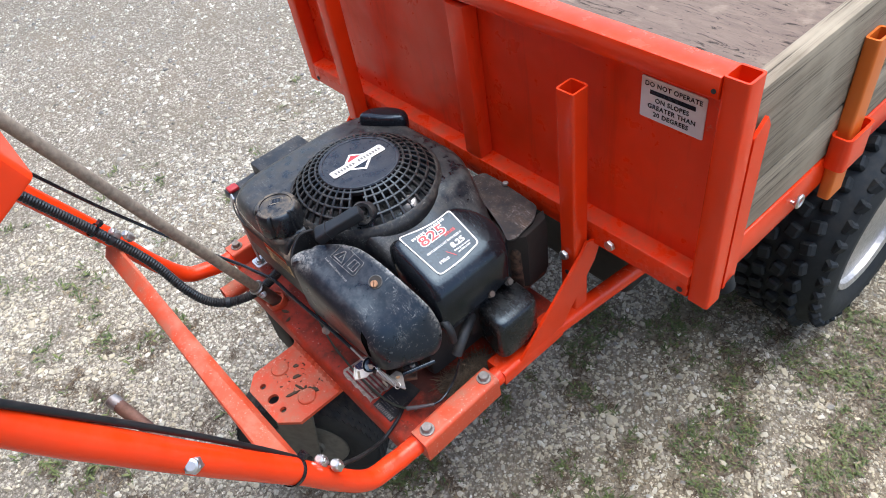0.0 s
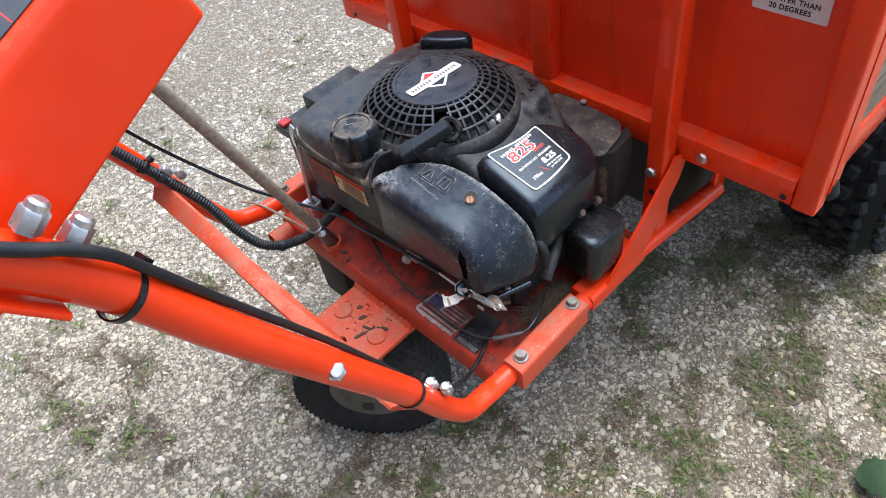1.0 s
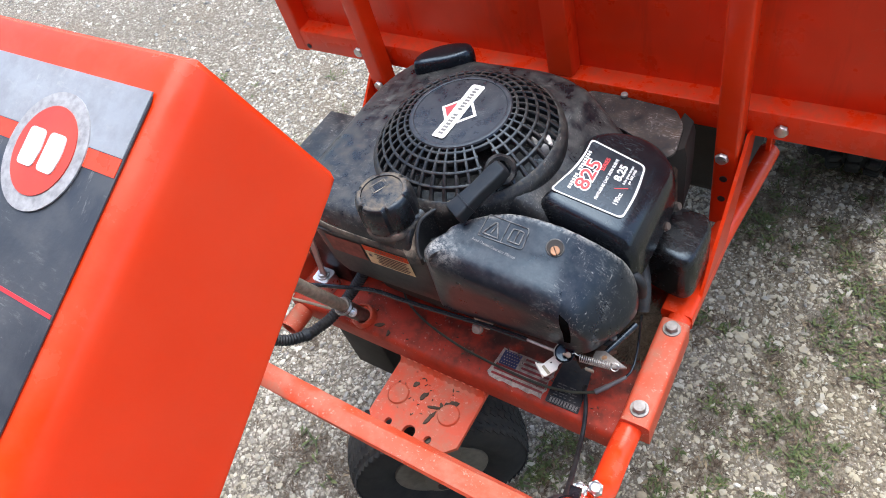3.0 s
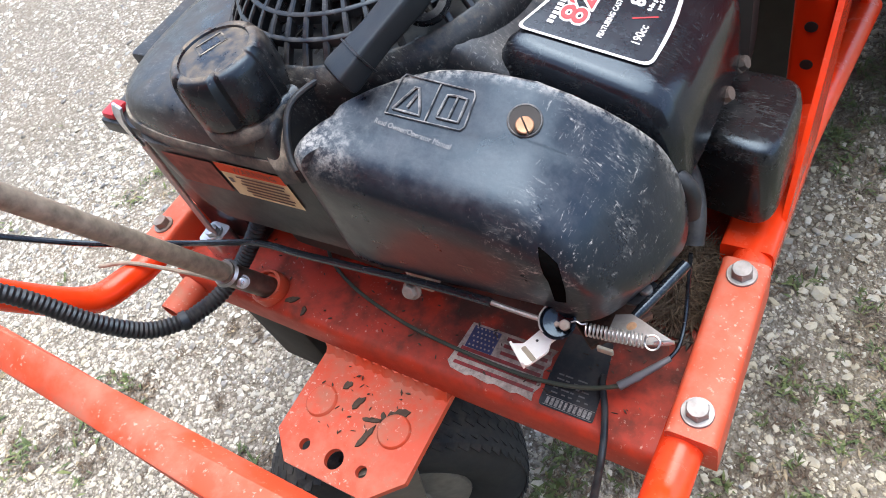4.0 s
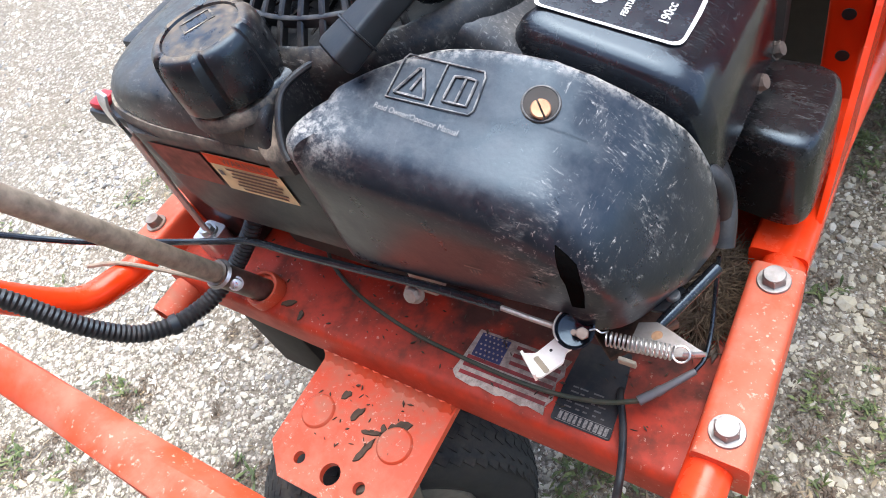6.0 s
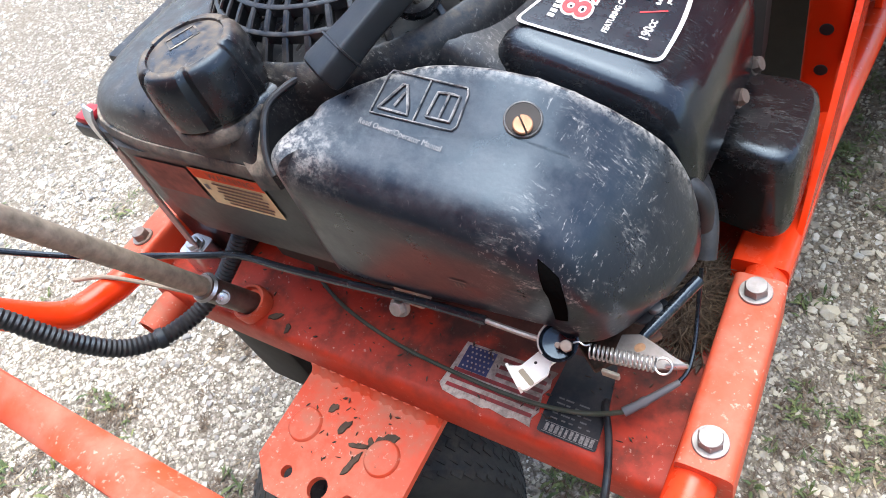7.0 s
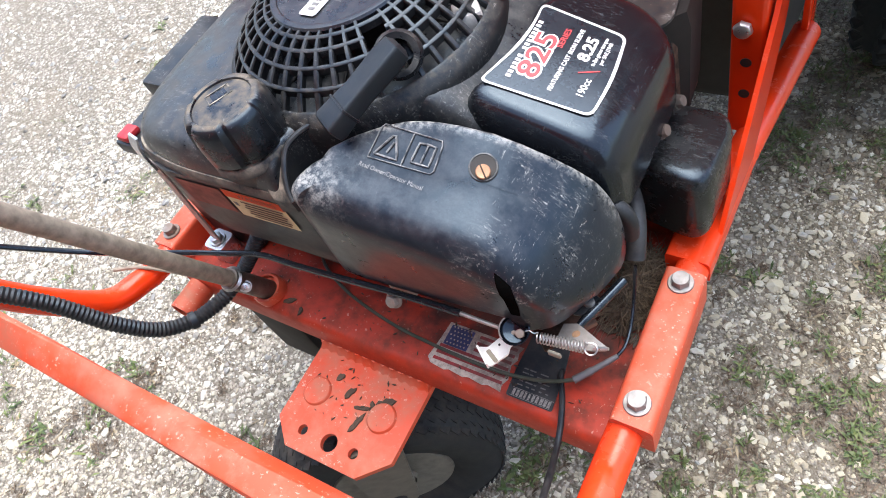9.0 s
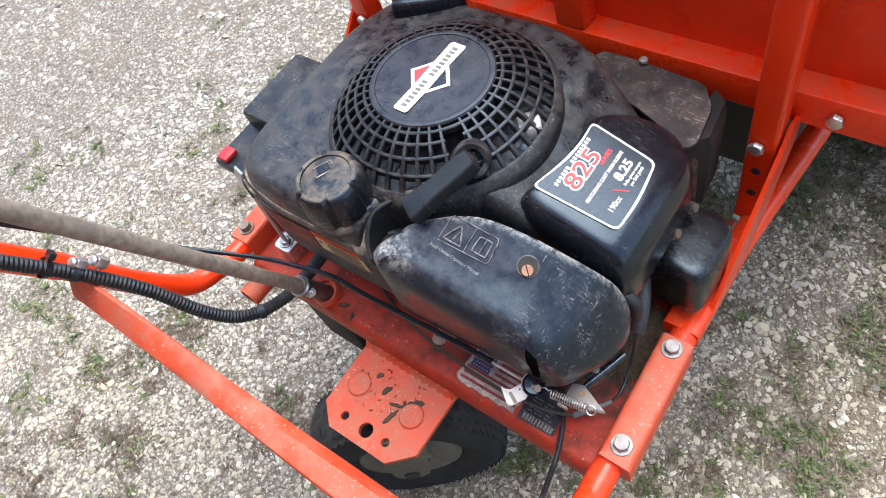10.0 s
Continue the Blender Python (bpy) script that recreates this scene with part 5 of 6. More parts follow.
for t, k in ((0.735, 1.02), (0.738, 1.06), (0.752, 1.06), (0.755, 1.02)):
    c = gt.lerp(gb, t)
    o = rounded([(-0.0105 * k, -0.0082 * k), (0.0105 * k, -0.0082 * k), (0.0105 * k, 0.0082 * k), (-0.0105 * k, 0.0082 * k)], 0.0035, 3)
    loops.append([c + gs * a + gu * b for a, b in o])
loft(bm, loops)
part("grip_ridge", bm, BLACK_DULL, grip)
bm = bmesh.new()
revolve(bm, [(0.0155, -0.010), (0.0160, 0.002), (0.0138, 0.006), (0.0098, 0.005), (0.0090, -0.006)], (0.089, 0.087, 0.591), (0.50, -0.6, 0.62), 22, (False, False))
part("rope_guide", bm, BLACK, engine, "moulded ring round the starter rope")
bm = bmesh.new()
tube(bm, spline([gt, (0.092, 0.083, 0.597), (0.086, 0.091, 0.588)]), 0.0028, 8)
part("starter_rope", bm, DARK, engine)
bm = bmesh.new()
box(bm, (0.092, 0.138, 0.558), (0.111, 0.158, 0.5800), 0.003, Matrix.Rotation(0.7, 4, 'Z'))
part("starter_pawl", bm, flat("pale_casting", (0.55, 0.54, 0.52), 0.5, 0.4, 200), engine, "pale alloy casting seen through the screen")
# raised lip between tank and starter
LIP = [(0.074, 0.0535, 0.5680), (0.062, 0.0485, 0.5690), (0.048, 0.0440, 0.5690), (0.0345, 0.0335, 0.5670), (0.0270, 0.0190, 0.5630), (0.0295, 0.0060, 0.5545), (0.0340, -0.0030, 0.5455), (0.0385, -0.0070, 0.5400)]
SHOULDER = [(0.064, 0.0600, 0.5660), (0.052, 0.0560, 0.5660), (0.037, 0.0520, 0.5655), (0.018, 0.0400, 0.5625), (0.010, 0.0220, 0.5590), (0.010, 0.0060, 0.5530), (0.014, -0.0040, 0.5440), (0.020, -0.0085, 0.5362)]
bm = bmesh.new()
tube(bm, spline(LIP, 8), lambda t: 0.0026 - 0.0006 * t, 10)
part("starter_lip", bm, BLACK_DULL, engine, "pale worn edge of the starter bowl")

bm = bmesh.new()
rows = []
for a, b in zip(spline(LIP, 6), spline(SHOULDER, 6)):
    m = a.lerp(b, 0.5) - Vector((0, 0, 0.0022))
    rows.append([a + Vector((0, 0, 0.0005)), m, b, b - Vector((0, 0, 0.012)), a - Vector((0, 0, 0.010))])
loft(bm, rows)
part("tank_shoulder", bm, BLACK_DUST, engine, "dusty shoulder of the tank beside the starter bowl", 40)

# wall of the starter bowl below the lip
bm = bmesh.new()
wall_path = spline(LIP, 6)
ws = frames_along([Vector((p.x, p.y, 0)) for p in wall_path])
rows = []
for p, q in zip(wall_path, ws):
    side = Vector((q[0].x, q[0].y, 0)) if abs(q[0].z) < 0.5 else Vector((q[1].x, q[1].y, 0))
    side = side.normalized() * 0.0016
    top, low = p.z, 0.480 if p.y > 0.012 else 0.530
    rows.append([(p.x + side.x, p.y + side.y, low), (p.x + side.x, p.y + side.y, top), (p.x - side.x, p.y - side.y, top), (p.x - side.x, p.y - side.y, low)])
loft(bm, rows)
part("starter_wall", bm, BLACK_MATT, engine)

# carburettor cover box at the rail side
bm = bmesh.new()
ab = rounded([(0.204, 0.150), (0.252, 0.140), (0.262, 0.150), (0.262, 0.205), (0.252, 0.216), (0.204, 0.216)], 0.012, 4)
shell(bm, ab, ((0.232, 0.165), (0.232, 0.192)), [(0.04, 1.0), (0.0, 0.062), (0.0, 0.012), (0.05, 0.004), (0.18, 0.0005), (0.5, 0.0), (0.96, 0.0)], lambda x, y: 0.453 - 0.06 * (x - 0.205), 0.382)
part("breather_box", bm, plastic("speckled_black_box", (0.0075, 0.008, 0.009), (0.42, 0.40, 0.36), 0.02, 0.24, 0.16, 220), engine, "rounded black box speckled with pale dirt", 50)
bm = bmesh.new()
box(bm, (0.193, 0.138, 0.39), (0.204, 0.218, 0.462), 0.003)
part("gasket_plate", bm, DARK, engine)
for y, z in ((0.160, 0.474), (0.163, 0.474), (0.196, 0.470)):
    bm = bmesh.new()
    hex_bolt(bm, (0.2095 if y == 0.160 else 0.2225, y, z), (0.9, 0, 0.45), 0.0048, 0.006, 0.006)
    part("bolt", bm, metal("dark_bolt", (0.16, 0.155, 0.15), 0.5, 0.3), engine, "small dark hex bolt")

# muffler and its guard
bm = bmesh.new()
box(bm, (0.088, 0.222, 0.40), (0.212, 0.288, 0.500), 0.012, seg=3)
muffler = part("muffler", bm, RUST, engine, "rusty dark muffler")
bm = bmesh.new()
g = rounded([(0.079, 0.258), (0.082, 0.272), (0.086, 0.291), (0.120, 0.294), (0.188, 0.292), (0.205, 0.268), (0.211, 0.228), (0.205, 0.216), (0.188, 0.226), (0.15, 0.240), (0.10, 0.252)], 0.007, 3)
loft(bm, [[(p[0], p[1], 0.524 - 0.06 * (p[0] - 0.07) - 0.12 * max(0, p[1] - 0.27) + d) for p in g] for d in (0.0, 0.0025)])
guard = part("muffler_guard", bm, plastic("dirty_guard", (0.014, 0.013, 0.013), (0.15, 0.095, 0.06), 0.65, 0.42, 0.6, 26), engine, "dirty black muffler heat guard")
bm = bmesh.new()
sk = [(0.196, 0.219), (0.216, 0.240), (0.2105, 0.2835), (0.197, 0.294)]
zt = lambda p: 0.523 - 0.06 * (p[0] - 0.07) - 0.12 * max(0, p[1] - 0.27)
loft(bm, [[(*p, zt(p)) for p in sk], [(p[0] + 0.003, p[1], zt(p) - 0.014) for p in sk], [(p[0] + 0.001, p[1], 0.418) for p in sk]])
part("guard_skirt", bm, flat("sooty_sheet", (0.013, 0.010, 0.008), 0.8, 0.5), guard, "sooty black side of the guard")
bm = bmesh.new()
hex_bolt(bm, (0.128, 0.292, 0.522), (0, 0, 1), 0.0045, 0.004, 0.0)
part("bolt", bm, CAST, guard)

# dipstick handle
bm = bmesh.new()
d = rounded([(-0.145, 0.228), (-0.100, 0.252), (-0.080, 0.275), (-0.092, 0.290), (-0.125, 0.280), (-0.150, 0.252)], 0.015, 5)
d = [(p[0] + 0.035, p[1] - 0.012) for p in d]
shell(bm, d, ((-0.095, 0.243), (-0.070, 0.258)), [(0.1, 1.0), (0.0, 0.020), (0.0, 0.008), (0.1, 0.002), (0.3, 0.0), (0.9, 0.0)], lambda x, y: 0.579, 0.545)
part("oil_filler_cap", bm, BLACK_CLEAN, engine, "black oil filler cap", 50)

# governor levers, spring and stop plate under the cover
bm = bmesh.new()
box(bm, (0.186, 0.006, 0.430), (0.226, 0.026, 0.435), 0.001, Matrix.Rotation(0.9, 4, 'Z'))
bracket = part("control_bracket", bm, RUST, engine, "dull metal control bracket")
bm = bmesh.new()
tube(bm, spline([(0.2226, 0.0095, 0.4555), (0.2262, 0.0190, 0.4560), (0.2312, 0.0330, 0.4560), (0.2370, 0.0500, 0.4555)]), lambda t: 0.0024 + 0.0008 * min(1.0, t * 4), 14)
box(bm, (0.2185, 0.0035, 0.4538), (0.2262, 0.0105, 0.4552), 0.0005, None, 1)
arm = part("governor_arm", bm, BLACK_CLEAN, engine, "blue-black governor arm with a flattened end")
bm = bmesh.new()
slab(bm, rounded([(0.2150, 0.0150), (0.2225, 0.0160), (0.2300, 0.0310), (0.2215, 0.0345), (0.2160, 0.0290)], 0.0025, 3), 0.4560, 0.4580, 0.0004)
part("arm_flange", bm, BLACK_DULL, arm)
bm = bmesh.new()
revolve(bm, [(0.0036, 0.0), (0.0036, 0.0022), (0.0031, 0.0030), (0.0012, 0.0031)], (0.2236, 0.0257, 0.4580), n=20)
part("flange_bolt", bm, STEEL_DULL, arm, "dull grey flange bolt")
bm = bmesh.new()
s0, s1 = Vector((0.2068, -0.0130, 0.4702)), Vector((0.2368, -0.0092, 0.4698))
sd = (s1 - s0).normalized()
sa = sd.orthogonal().normalized()
sb = sd.cross(sa)
turns = 15
coil = [s0 + (s1 - s0) * (i / (turns * 12)) + (sa * math.cos(i * math.pi / 6) + sb * math.sin(i * math.pi / 6)) * 0.0034 for i in range(turns * 12 + 1)]
lead = spline([(0.1990, -0.0132, 0.4735), (0.2016, -0.0125, 0.4748), (0.2046, -0.0128, 0.4740), coil[0]], 5)
tube(bm, lead + coil[1:], 0.00046, 6)
hook_at = Vector((0.2400, -0.0086, 0.4695))
hook_up = sd.cross(Vector((0.25, -0.45, 0.85))).normalized()
hook = [hook_at + (sd * math.cos(a) + hook_up * math.sin(a)) * 0.0037 for a in [math.pi - 0.35 * k for k in range(17)]]
tube(bm, [coil[-1]] + hook, 0.00055, 6)
part("return_spring", bm, SPRING, engine, "bright coil spring with a hooked end")
bm = bmesh.new()
stop = [(0.2135, 0.0070, 0.4560), (0.2220, 0.0096, 0.4570), (0.2300, 0.0062, 0.4590), (0.2400, 0.0008, 0.4630), (0.2490, -0.0036, 0.4668), (0.2482, -0.0058, 0.4668), (0.2410, -0.0072, 0.4640), (0.2300, -0.0086, 0.4600), (0.2135, -0.0095, 0.4560)]
loft(bm, [[Vector(p) + Vector((0, 0, d)) for p in stop] for d in (0.0, 0.0012)])
stop_plate = part("stop_plate", bm, metal("worn_zinc_plate", (0.36, 0.36, 0.355), 0.46, 0.25), engine, "pointed zinc plate with a rust spot", 20)
bm = bmesh.new()
revolve(bm, [(0.0030, 0.0), (0.0027, 0.0004), (0.0010, 0.0005)], (0.2247, 0.0017, 0.4594), (-0.25, 0, 1), 14)
part("rust_spot", bm, flat("light_rust", (0.30, 0.17, 0.09), 0.85, 0.6, 300), stop_plate)
bm = bmesh.new()
tube(bm, [(0.2400, -0.0062, 0.4655), (0.2496, -0.0046, 0.4690)], 0.0010, 10)
part("hook_pin", bm, ZINC, stop_plate)
bm = bmesh.new()
box(bm, (0.2105, -0.0140, 0.4500), (0.2195, -0.0118, 0.4545), 0.0005, None, 1)
part("spring_bracket", bm, flat("pale_bracket", (0.34, 0.32, 0.26), 0.6, 0.4), engine, "small pale bracket under the spring")
bm = bmesh.new()
cup = Vector((0.1895, -0.0118, 0.4660))
cup_ax = Vector((0.22, -0.42, 1)).normalized()
revolve(bm, [(0.0030, -0.0040), (0.0070, -0.0030), (0.0092, 0.0004), (0.0100, 0.0042), (0.0093, 0.0046), (0.0080, 0.0016), (0.0030, 0.0004)], cup, cup_ax, 28)
pivot = part("throttle_pivot", bm, plastic("glossy_black_cup", (0.005, 0.006, 0.009), (0.1, 0.1, 0.1), 0.05, 0.10), engine, "glossy black lever pivot cup")
bm = bmesh.new()
ca = cup_ax.cross(Vector((1, 0, 0))).normalized()
cb = cup_ax.cross(ca)
tube(bm, [cup + cup_ax * 0.0046 + (ca * math.cos(k * 0.16) + cb * math.sin(k * 0.16)) * 0.0097 for k in range(-4, 17)], 0.00055, 6)
part("cup_rim", bm, CAST, pivot, "bare metal edge")
bm = bmesh.new()
hex_bolt(bm, (0.1950, -0.0140, 0.4690), cup_ax, 0.0032, 0.0040, 0.0)
revolve(bm, [(0.0016, 0.0), (0.0014, 0.0045)], (0.1905, -0.0142, 0.4675), cup_ax, 10)
part("pivot_screw", bm, RUSTY_BOLT, pivot, "small metal screw")
bm = bmesh.new()
tube(bm, [(0.1860, -0.0085, 0.4440), (0.1890, -0.0112, 0.4640)], 0.0030, 12)
part("pivot_pin", bm, DARK, engine)
bm = bmesh.new()
tab_z = lambda x, y: 0.4405 + 0.15 * (y + 0.024) + 0.04 * (x - 0.17)
tab = rounded([(0.1603, -0.0228), (0.1725, -0.0322), (0.1752, -0.0316), (0.1830, -0.0205), (0.1822, -0.0150), (0.1905, -0.0035), (0.1850, 0.0000), (0.1745, -0.0085), (0.1675, -0.0205)], 0.0011, 3)
loft(bm, [[(x, y, tab_z(x, y) + d) for x, y in tab] for d in (0.0, 0.0018)])
loft(bm, [[(x, y, 0.4372 + d) for x, y in rounded([(0.1598, -0.0233), (0.1722, -0.0330), (0.1731, -0.0318), (0.1607, -0.0221)], 0.0004, 2)] for d in (0.0, 0.0072)])
throttle_tab = part("throttle_tab", bm, WHITE_PL, engine, "off-white plastic throttle tab")
bm = bmesh.new()
slot_pts = rounded([(0.1672, -0.0238), (0.1768, -0.0292), (0.1786, -0.0268), (0.1690, -0.0214)], 0.0010, 3)
loft(bm, [[(x, y, tab_z(x, y) + 0.0018 + d) for x, y in slot_pts] for d in (0.0, 0.0002)])
part("tab_slot", bm, flat("slot_tan", (0.34, 0.29, 0.21), 0.7, 0.4), throttle_tab, "", 0)
bm = bmesh.new()
revolve(bm, [(0.0009, 0.0), (0.0008, 0.0002)], (0.1745, -0.0165, tab_z(0.1745, -0.0165) + 0.0018), n=10)
part("tab_hole", bm, DARK, throttle_tab, "", 0)
bm = bmesh.new()
box(bm, (0.080, -0.008, 0.440), (0.098, 0.010, 0.470), 0.003)
hex_bolt(bm, (0.089, -0.015, 0.452), (0, -0.8, 0.5), 0.005, 0.005, 0.0065)
part("cable_clamp", bm, CAST, engine, "bare metal cable clamp")
bm = bmesh.new()
rows = []
for z, x0, x1 in ((0.531, 0.1897, 0.1902), (0.5265, 0.1902, 0.1945), (0.5215, 0.1908, 0.1982), (0.515, 0.1916, 0.1995), (0.509, 0.1926, 0.2001), (0.500, 0.1922, 0.1995), (0.488, 0.1915, 0.1975)):
    rows.append([cover_front(x0 + (x1 - x0) * k / 3, z) for k in range(4)])
loft(bm, rows, False, (False, False))
part("cover_slot", bm, Nodes("open_slot").done((0.004, 0.004, 0.004), 0.9, spec=0.0), cover, "", 0)
for x, z in ((0.142, 0.495), (0.178, 0.501)):
    for dx, dz, w, h in ((0, 0.0040, 0.010, 0.0013), (-0.0022, 0, 0.0011, 0.0040), (0, 0, 0.0011, 0.0044), (0.0022, 0, 0.0011, 0.0040)):
        bm = bmesh.new()
        loft(bm, [[cover_front(x + dx + a * w / 2, z + dz + b * h / 2, 0.0004) for a in (-1, 1)] for b in (-1, 1)], False, (False, False))
        part("control_mark", bm, GREY_INK, cover, "", 0)
# plug lead boot
bm = bmesh.new()
tube(bm, spline([(0.205, 0.140, 0.435), (0.216, 0.122, 0.437), (0.224, 0.104, 0.432), (0.227, 0.090, 0.418)]), 0.0072, 12)
part("plug_boot", bm, plastic("grey_boot", (0.014, 0.014, 0.015), (0.2, 0.18, 0.16), 0.3, 0.55), engine, "grey rubber plug boot")

bm = bmesh.new()
tube(bm, [(0.2035, 0.091, 0.492), (0.2125, 0.088, 0.4835)], 0.0050, 12)
part("plug_cap", bm, flat("pale_cap", (0.50, 0.50, 0.48), 0.5, 0.3), engine, "pale grey plug cap")
bm = bmesh.new()
tube(bm, spline([(0.2125, 0.088, 0.4835), (0.2225, 0.0875, 0.480), (0.2275, 0.0885, 0.468), (0.2265, 0.0900, 0.448)]), 0.0056, 12)
part("lead_elbow", bm, plastic("grey_elbow", (0.012, 0.012, 0.013), (0.2, 0.18, 0.16), 0.35, 0.55), engine, "dusty grey rubber elbow")

# tank stay
bm = bmesh.new()
xtube(bm, (-0.1400, 0.0015, 0.516), (-0.193, 0.0135, 0.366), 0.010, 0.0025, 0.001, (0, 1, 0))
stay = part("tank_stay", bm, flat("stay_metal", (0.46, 0.38, 0.35), 0.5, 0.35, 90), engine, "bare metal strap stay")
bm = bmesh.new()
hookp = spline([(-0.1440, 0.0085, 0.5440), (-0.1430, 0.0045, 0.5380), (-0.1415, 0.0025, 0.5280), (-0.1405, 0.0022, 0.5140)], 6)
loft(bm, [[p + Vector((dx, dy, 0)) for dx, dy in ((-0.007, 0), (0.007, -0.003), (0.007, -0.0052), (-0.007, -0.0022))] for p in hookp])
part("stay_hook", bm, ZINC, stay, "bright metal hook over the tank corner")
bm = bmesh.new()
slab(bm, rounded([(-0.208, 0.003), (-0.182, 0.003), (-0.182, 0.027), (-0.208, 0.027)], 0.006), 0.3385, 0.364)
hex_bolt(bm, (-0.195, 0.0145, 0.3645), (0, 0, 1), 0.007, 0.006, 0.009)
part("stay_foot", bm, ZINC, stay, "zinc bracket with a hex bolt on the deck")

# ---- battery ----
battery = thing("battery", (-0.20, 0.09, 0.338), "black battery with a red terminal cover beside the engine", "battery")
bm = bmesh.new()
box(bm, (-0.226, 0.030, 0.3385), (-0.158, 0.165, 0.488), 0.004)
part("case", bm, BATT, battery)
bm = bmesh.new()
box(bm, (-0.228, 0.018, 0.488), (-0.156, 0.167, 0.502), 0.003)
part("lid", bm, BATT, battery)
bm = bmesh.new()
box(bm, (-0.222, 0.020, 0.5015), (-0.206, 0.038, 0.509), 0.003)
part("terminal_cover", bm, RED_PL, battery, "bright red terminal cover")
bm = bmesh.new()
box(bm, (-0.222, 0.072, 0.5015), (-0.160, 0.166, 0.526), 0.004)
part("fuse_box", bm, BATT, battery, "scuffed black plastic box")

# ---- cargo box ----
cargo = thing("cargo_box", (0, 0.85, 0.47), "orange steel cargo box with weathered timber sides", "cargo box")
bm = bmesh.new()
box(bm, (-0.409, 0.343, 0.508), (0.409, 0.349, 0.763), 0)
part("front_panel", bm, RED_PANEL, cargo, "scuffed red-orange sheet panel", 0)
bm = bmesh.new()
xtube(bm, (-0.409, 0.3340, 0.4945), (0.409, 0.3340, 0.4945), 0.036, 0.037, 0.004)
brail = part("bottom_rail", bm, paint("dusty_orange_ledge", (0.86, 0.044, 0.005), (0.34, 0.15, 0.08), 0.5, 0.0, 0.25), cargo, "orange rail with dust along its ledge")
bm = bmesh.new()
xtube(bm, (-0.409, 0.3330, 0.7735), (0.409, 0.3330, 0.7735), 0.033, 0.026, 0.005)
part("top_rail", bm, ORANGE, cargo)
for s in (1, -1):
    bm = bmesh.new()
    square_tube(bm, (0.4235 * s - 0.0140, 0.318, 0.473), (0.4235 * s + 0.0140, 0.346, 0.788), 0.0026, 0.004)
    cp = part("corner_post", bm, ORANGE, cargo, "square corner post with an open top")
    bm = bmesh.new()
    revolve(bm, [(0.0026, 0), (0.0026, 0.001)], (0.404 * s, 0.3164, 0.770), (0, -1, 0), 12)
    part("post_hole", bm, DARK, cp)
    bm = bmesh.new()
    revolve(bm, [(0.004, 0), (0.004, 0.001)], (0.400 * s, 0.3155, 0.486), (0, -1, 0), 12)
    part("post_hole", bm, DARK, cp)
    bm = bmesh.new()
    loft(bm, [[(0.4340 * s + d * s, 0.3465, 0.488), (0.4340 * s + d * s, 0.370, 0.488), (0.4340 * s + d * s, 0.374, 0.714), (0.4340 * s + d * s, 0.366, 0.728), (0.4340 * s + d * s, 0.3465, 0.712)] for d in (0.0, 0.004)])
    part("latch_strip", bm, ORANGE, cargo)
    bm = bmesh.new()
    revolve(bm, [(0.013, 0), (0.013, 0.02), (0.010, 0.024)], (0.428 * s, 0.360, 0.494), (0.2 * s, 0.2, -1), 16)
    part("rubber_bumper", bm, RUBBER, cargo, "black rubber bumper")
    # side rail below the boards
    bm = bmesh.new()
    xtube(bm, (0.4215 * s, 0.375, 0.522), (0.4215 * s, 1.50, 0.522), 0.022, 0.050, 0.003)
    part("side_rail", bm, ORANGE, cargo)
    for z0, z1 in ((0.5475, 0.6215), (0.6235, 0.758)):
        bm = bmesh.new()
        box(bm, (0.4185 * s - 0.0115, 0.3500, z0), (0.4185 * s + 0.0115, 1.50, z1), 0.003)
        part("side_board", bm, WOOD, cargo, "weathered grey plank")
    for y in (0.591, 1.10):
        bm = bmesh.new()
        square_tube(bm, (0.4395 * s - 0.0090, y - 0.017, 0.536), (0.4395 * s + 0.0090, y + 0.017, 0.712))
        part("stake", bm, STAKE, cargo, "amber-orange square stake")
        bm = bmesh.new()
        square_tube(bm, (0.4440 * s - 0.0135, y - 0.030, 0.536), (0.4440 * s + 0.0135, y + 0.031, 0.585), 0.0035, 0.008)
        part("stake_pocket", bm, ORANGE, cargo)
        bm = bmesh.new()
        square_tube(bm, (0.4400 * s - 0.0080, y - 0.018, 0.478), (0.4400 * s + 0.0080, y + 0.020, 0.5355), 0.003)
        part("stake_foot", bm, STAKE, cargo)
    bm = bmesh.new()
    c = Vector((0.4420 * s, 0.494, 0.529))
    pts = [c + Vector((0, 0.0075 * math.cos(a * math.pi / 10), 0.0075 * math.sin(a * math.pi / 10))) for a in range(21)]
    tube(bm, pts, 0.0026, 8)
    tube(bm, [c + Vector((-0.03 * s, 0, -0.006)), c + Vector((0, 0, -0.006))], 0.0026, 8)
    part("eye_bolt", bm, ZINC, cargo, "zinc eye bolt")
for x in (0.034,):
    bm = bmesh.new()
    xtube(bm, (x, 0.330, 0.5145), (x, 0.330, 0.7528), 0.034, 0.026, 0.004, (0, 1, 0))
    part("middle_upright", bm, RED_PANEL, cargo)
bm = bmesh.new()
hex_bolt(bm, (0.295, 0.3155, 0.494), (0, -1, 0), 0.0078, 0.006, 0.0)
part("bolt", bm, ZINC, brail)
bm = bmesh.new()
hex_bolt(bm, (-0.295, 0.3155, 0.494), (0, -1, 0), 0.0078, 0.006, 0.0)
part("bolt", bm, ZINC, brail)
bm = bmesh.new()
box(bm, (-0.4100, 0.3495, 0.490), (0.4100, 1.50, 0.508), 0)
part("bed_floor", bm, PLYWOOD, cargo, "cracked weathered plywood bed", 0)
bm = bmesh.new()
box(bm, (-0.445, 1.50, 0.470), (0.445, 1.53, 0.788), 0.003)
part("tailgate", bm, RED_PANEL, cargo)
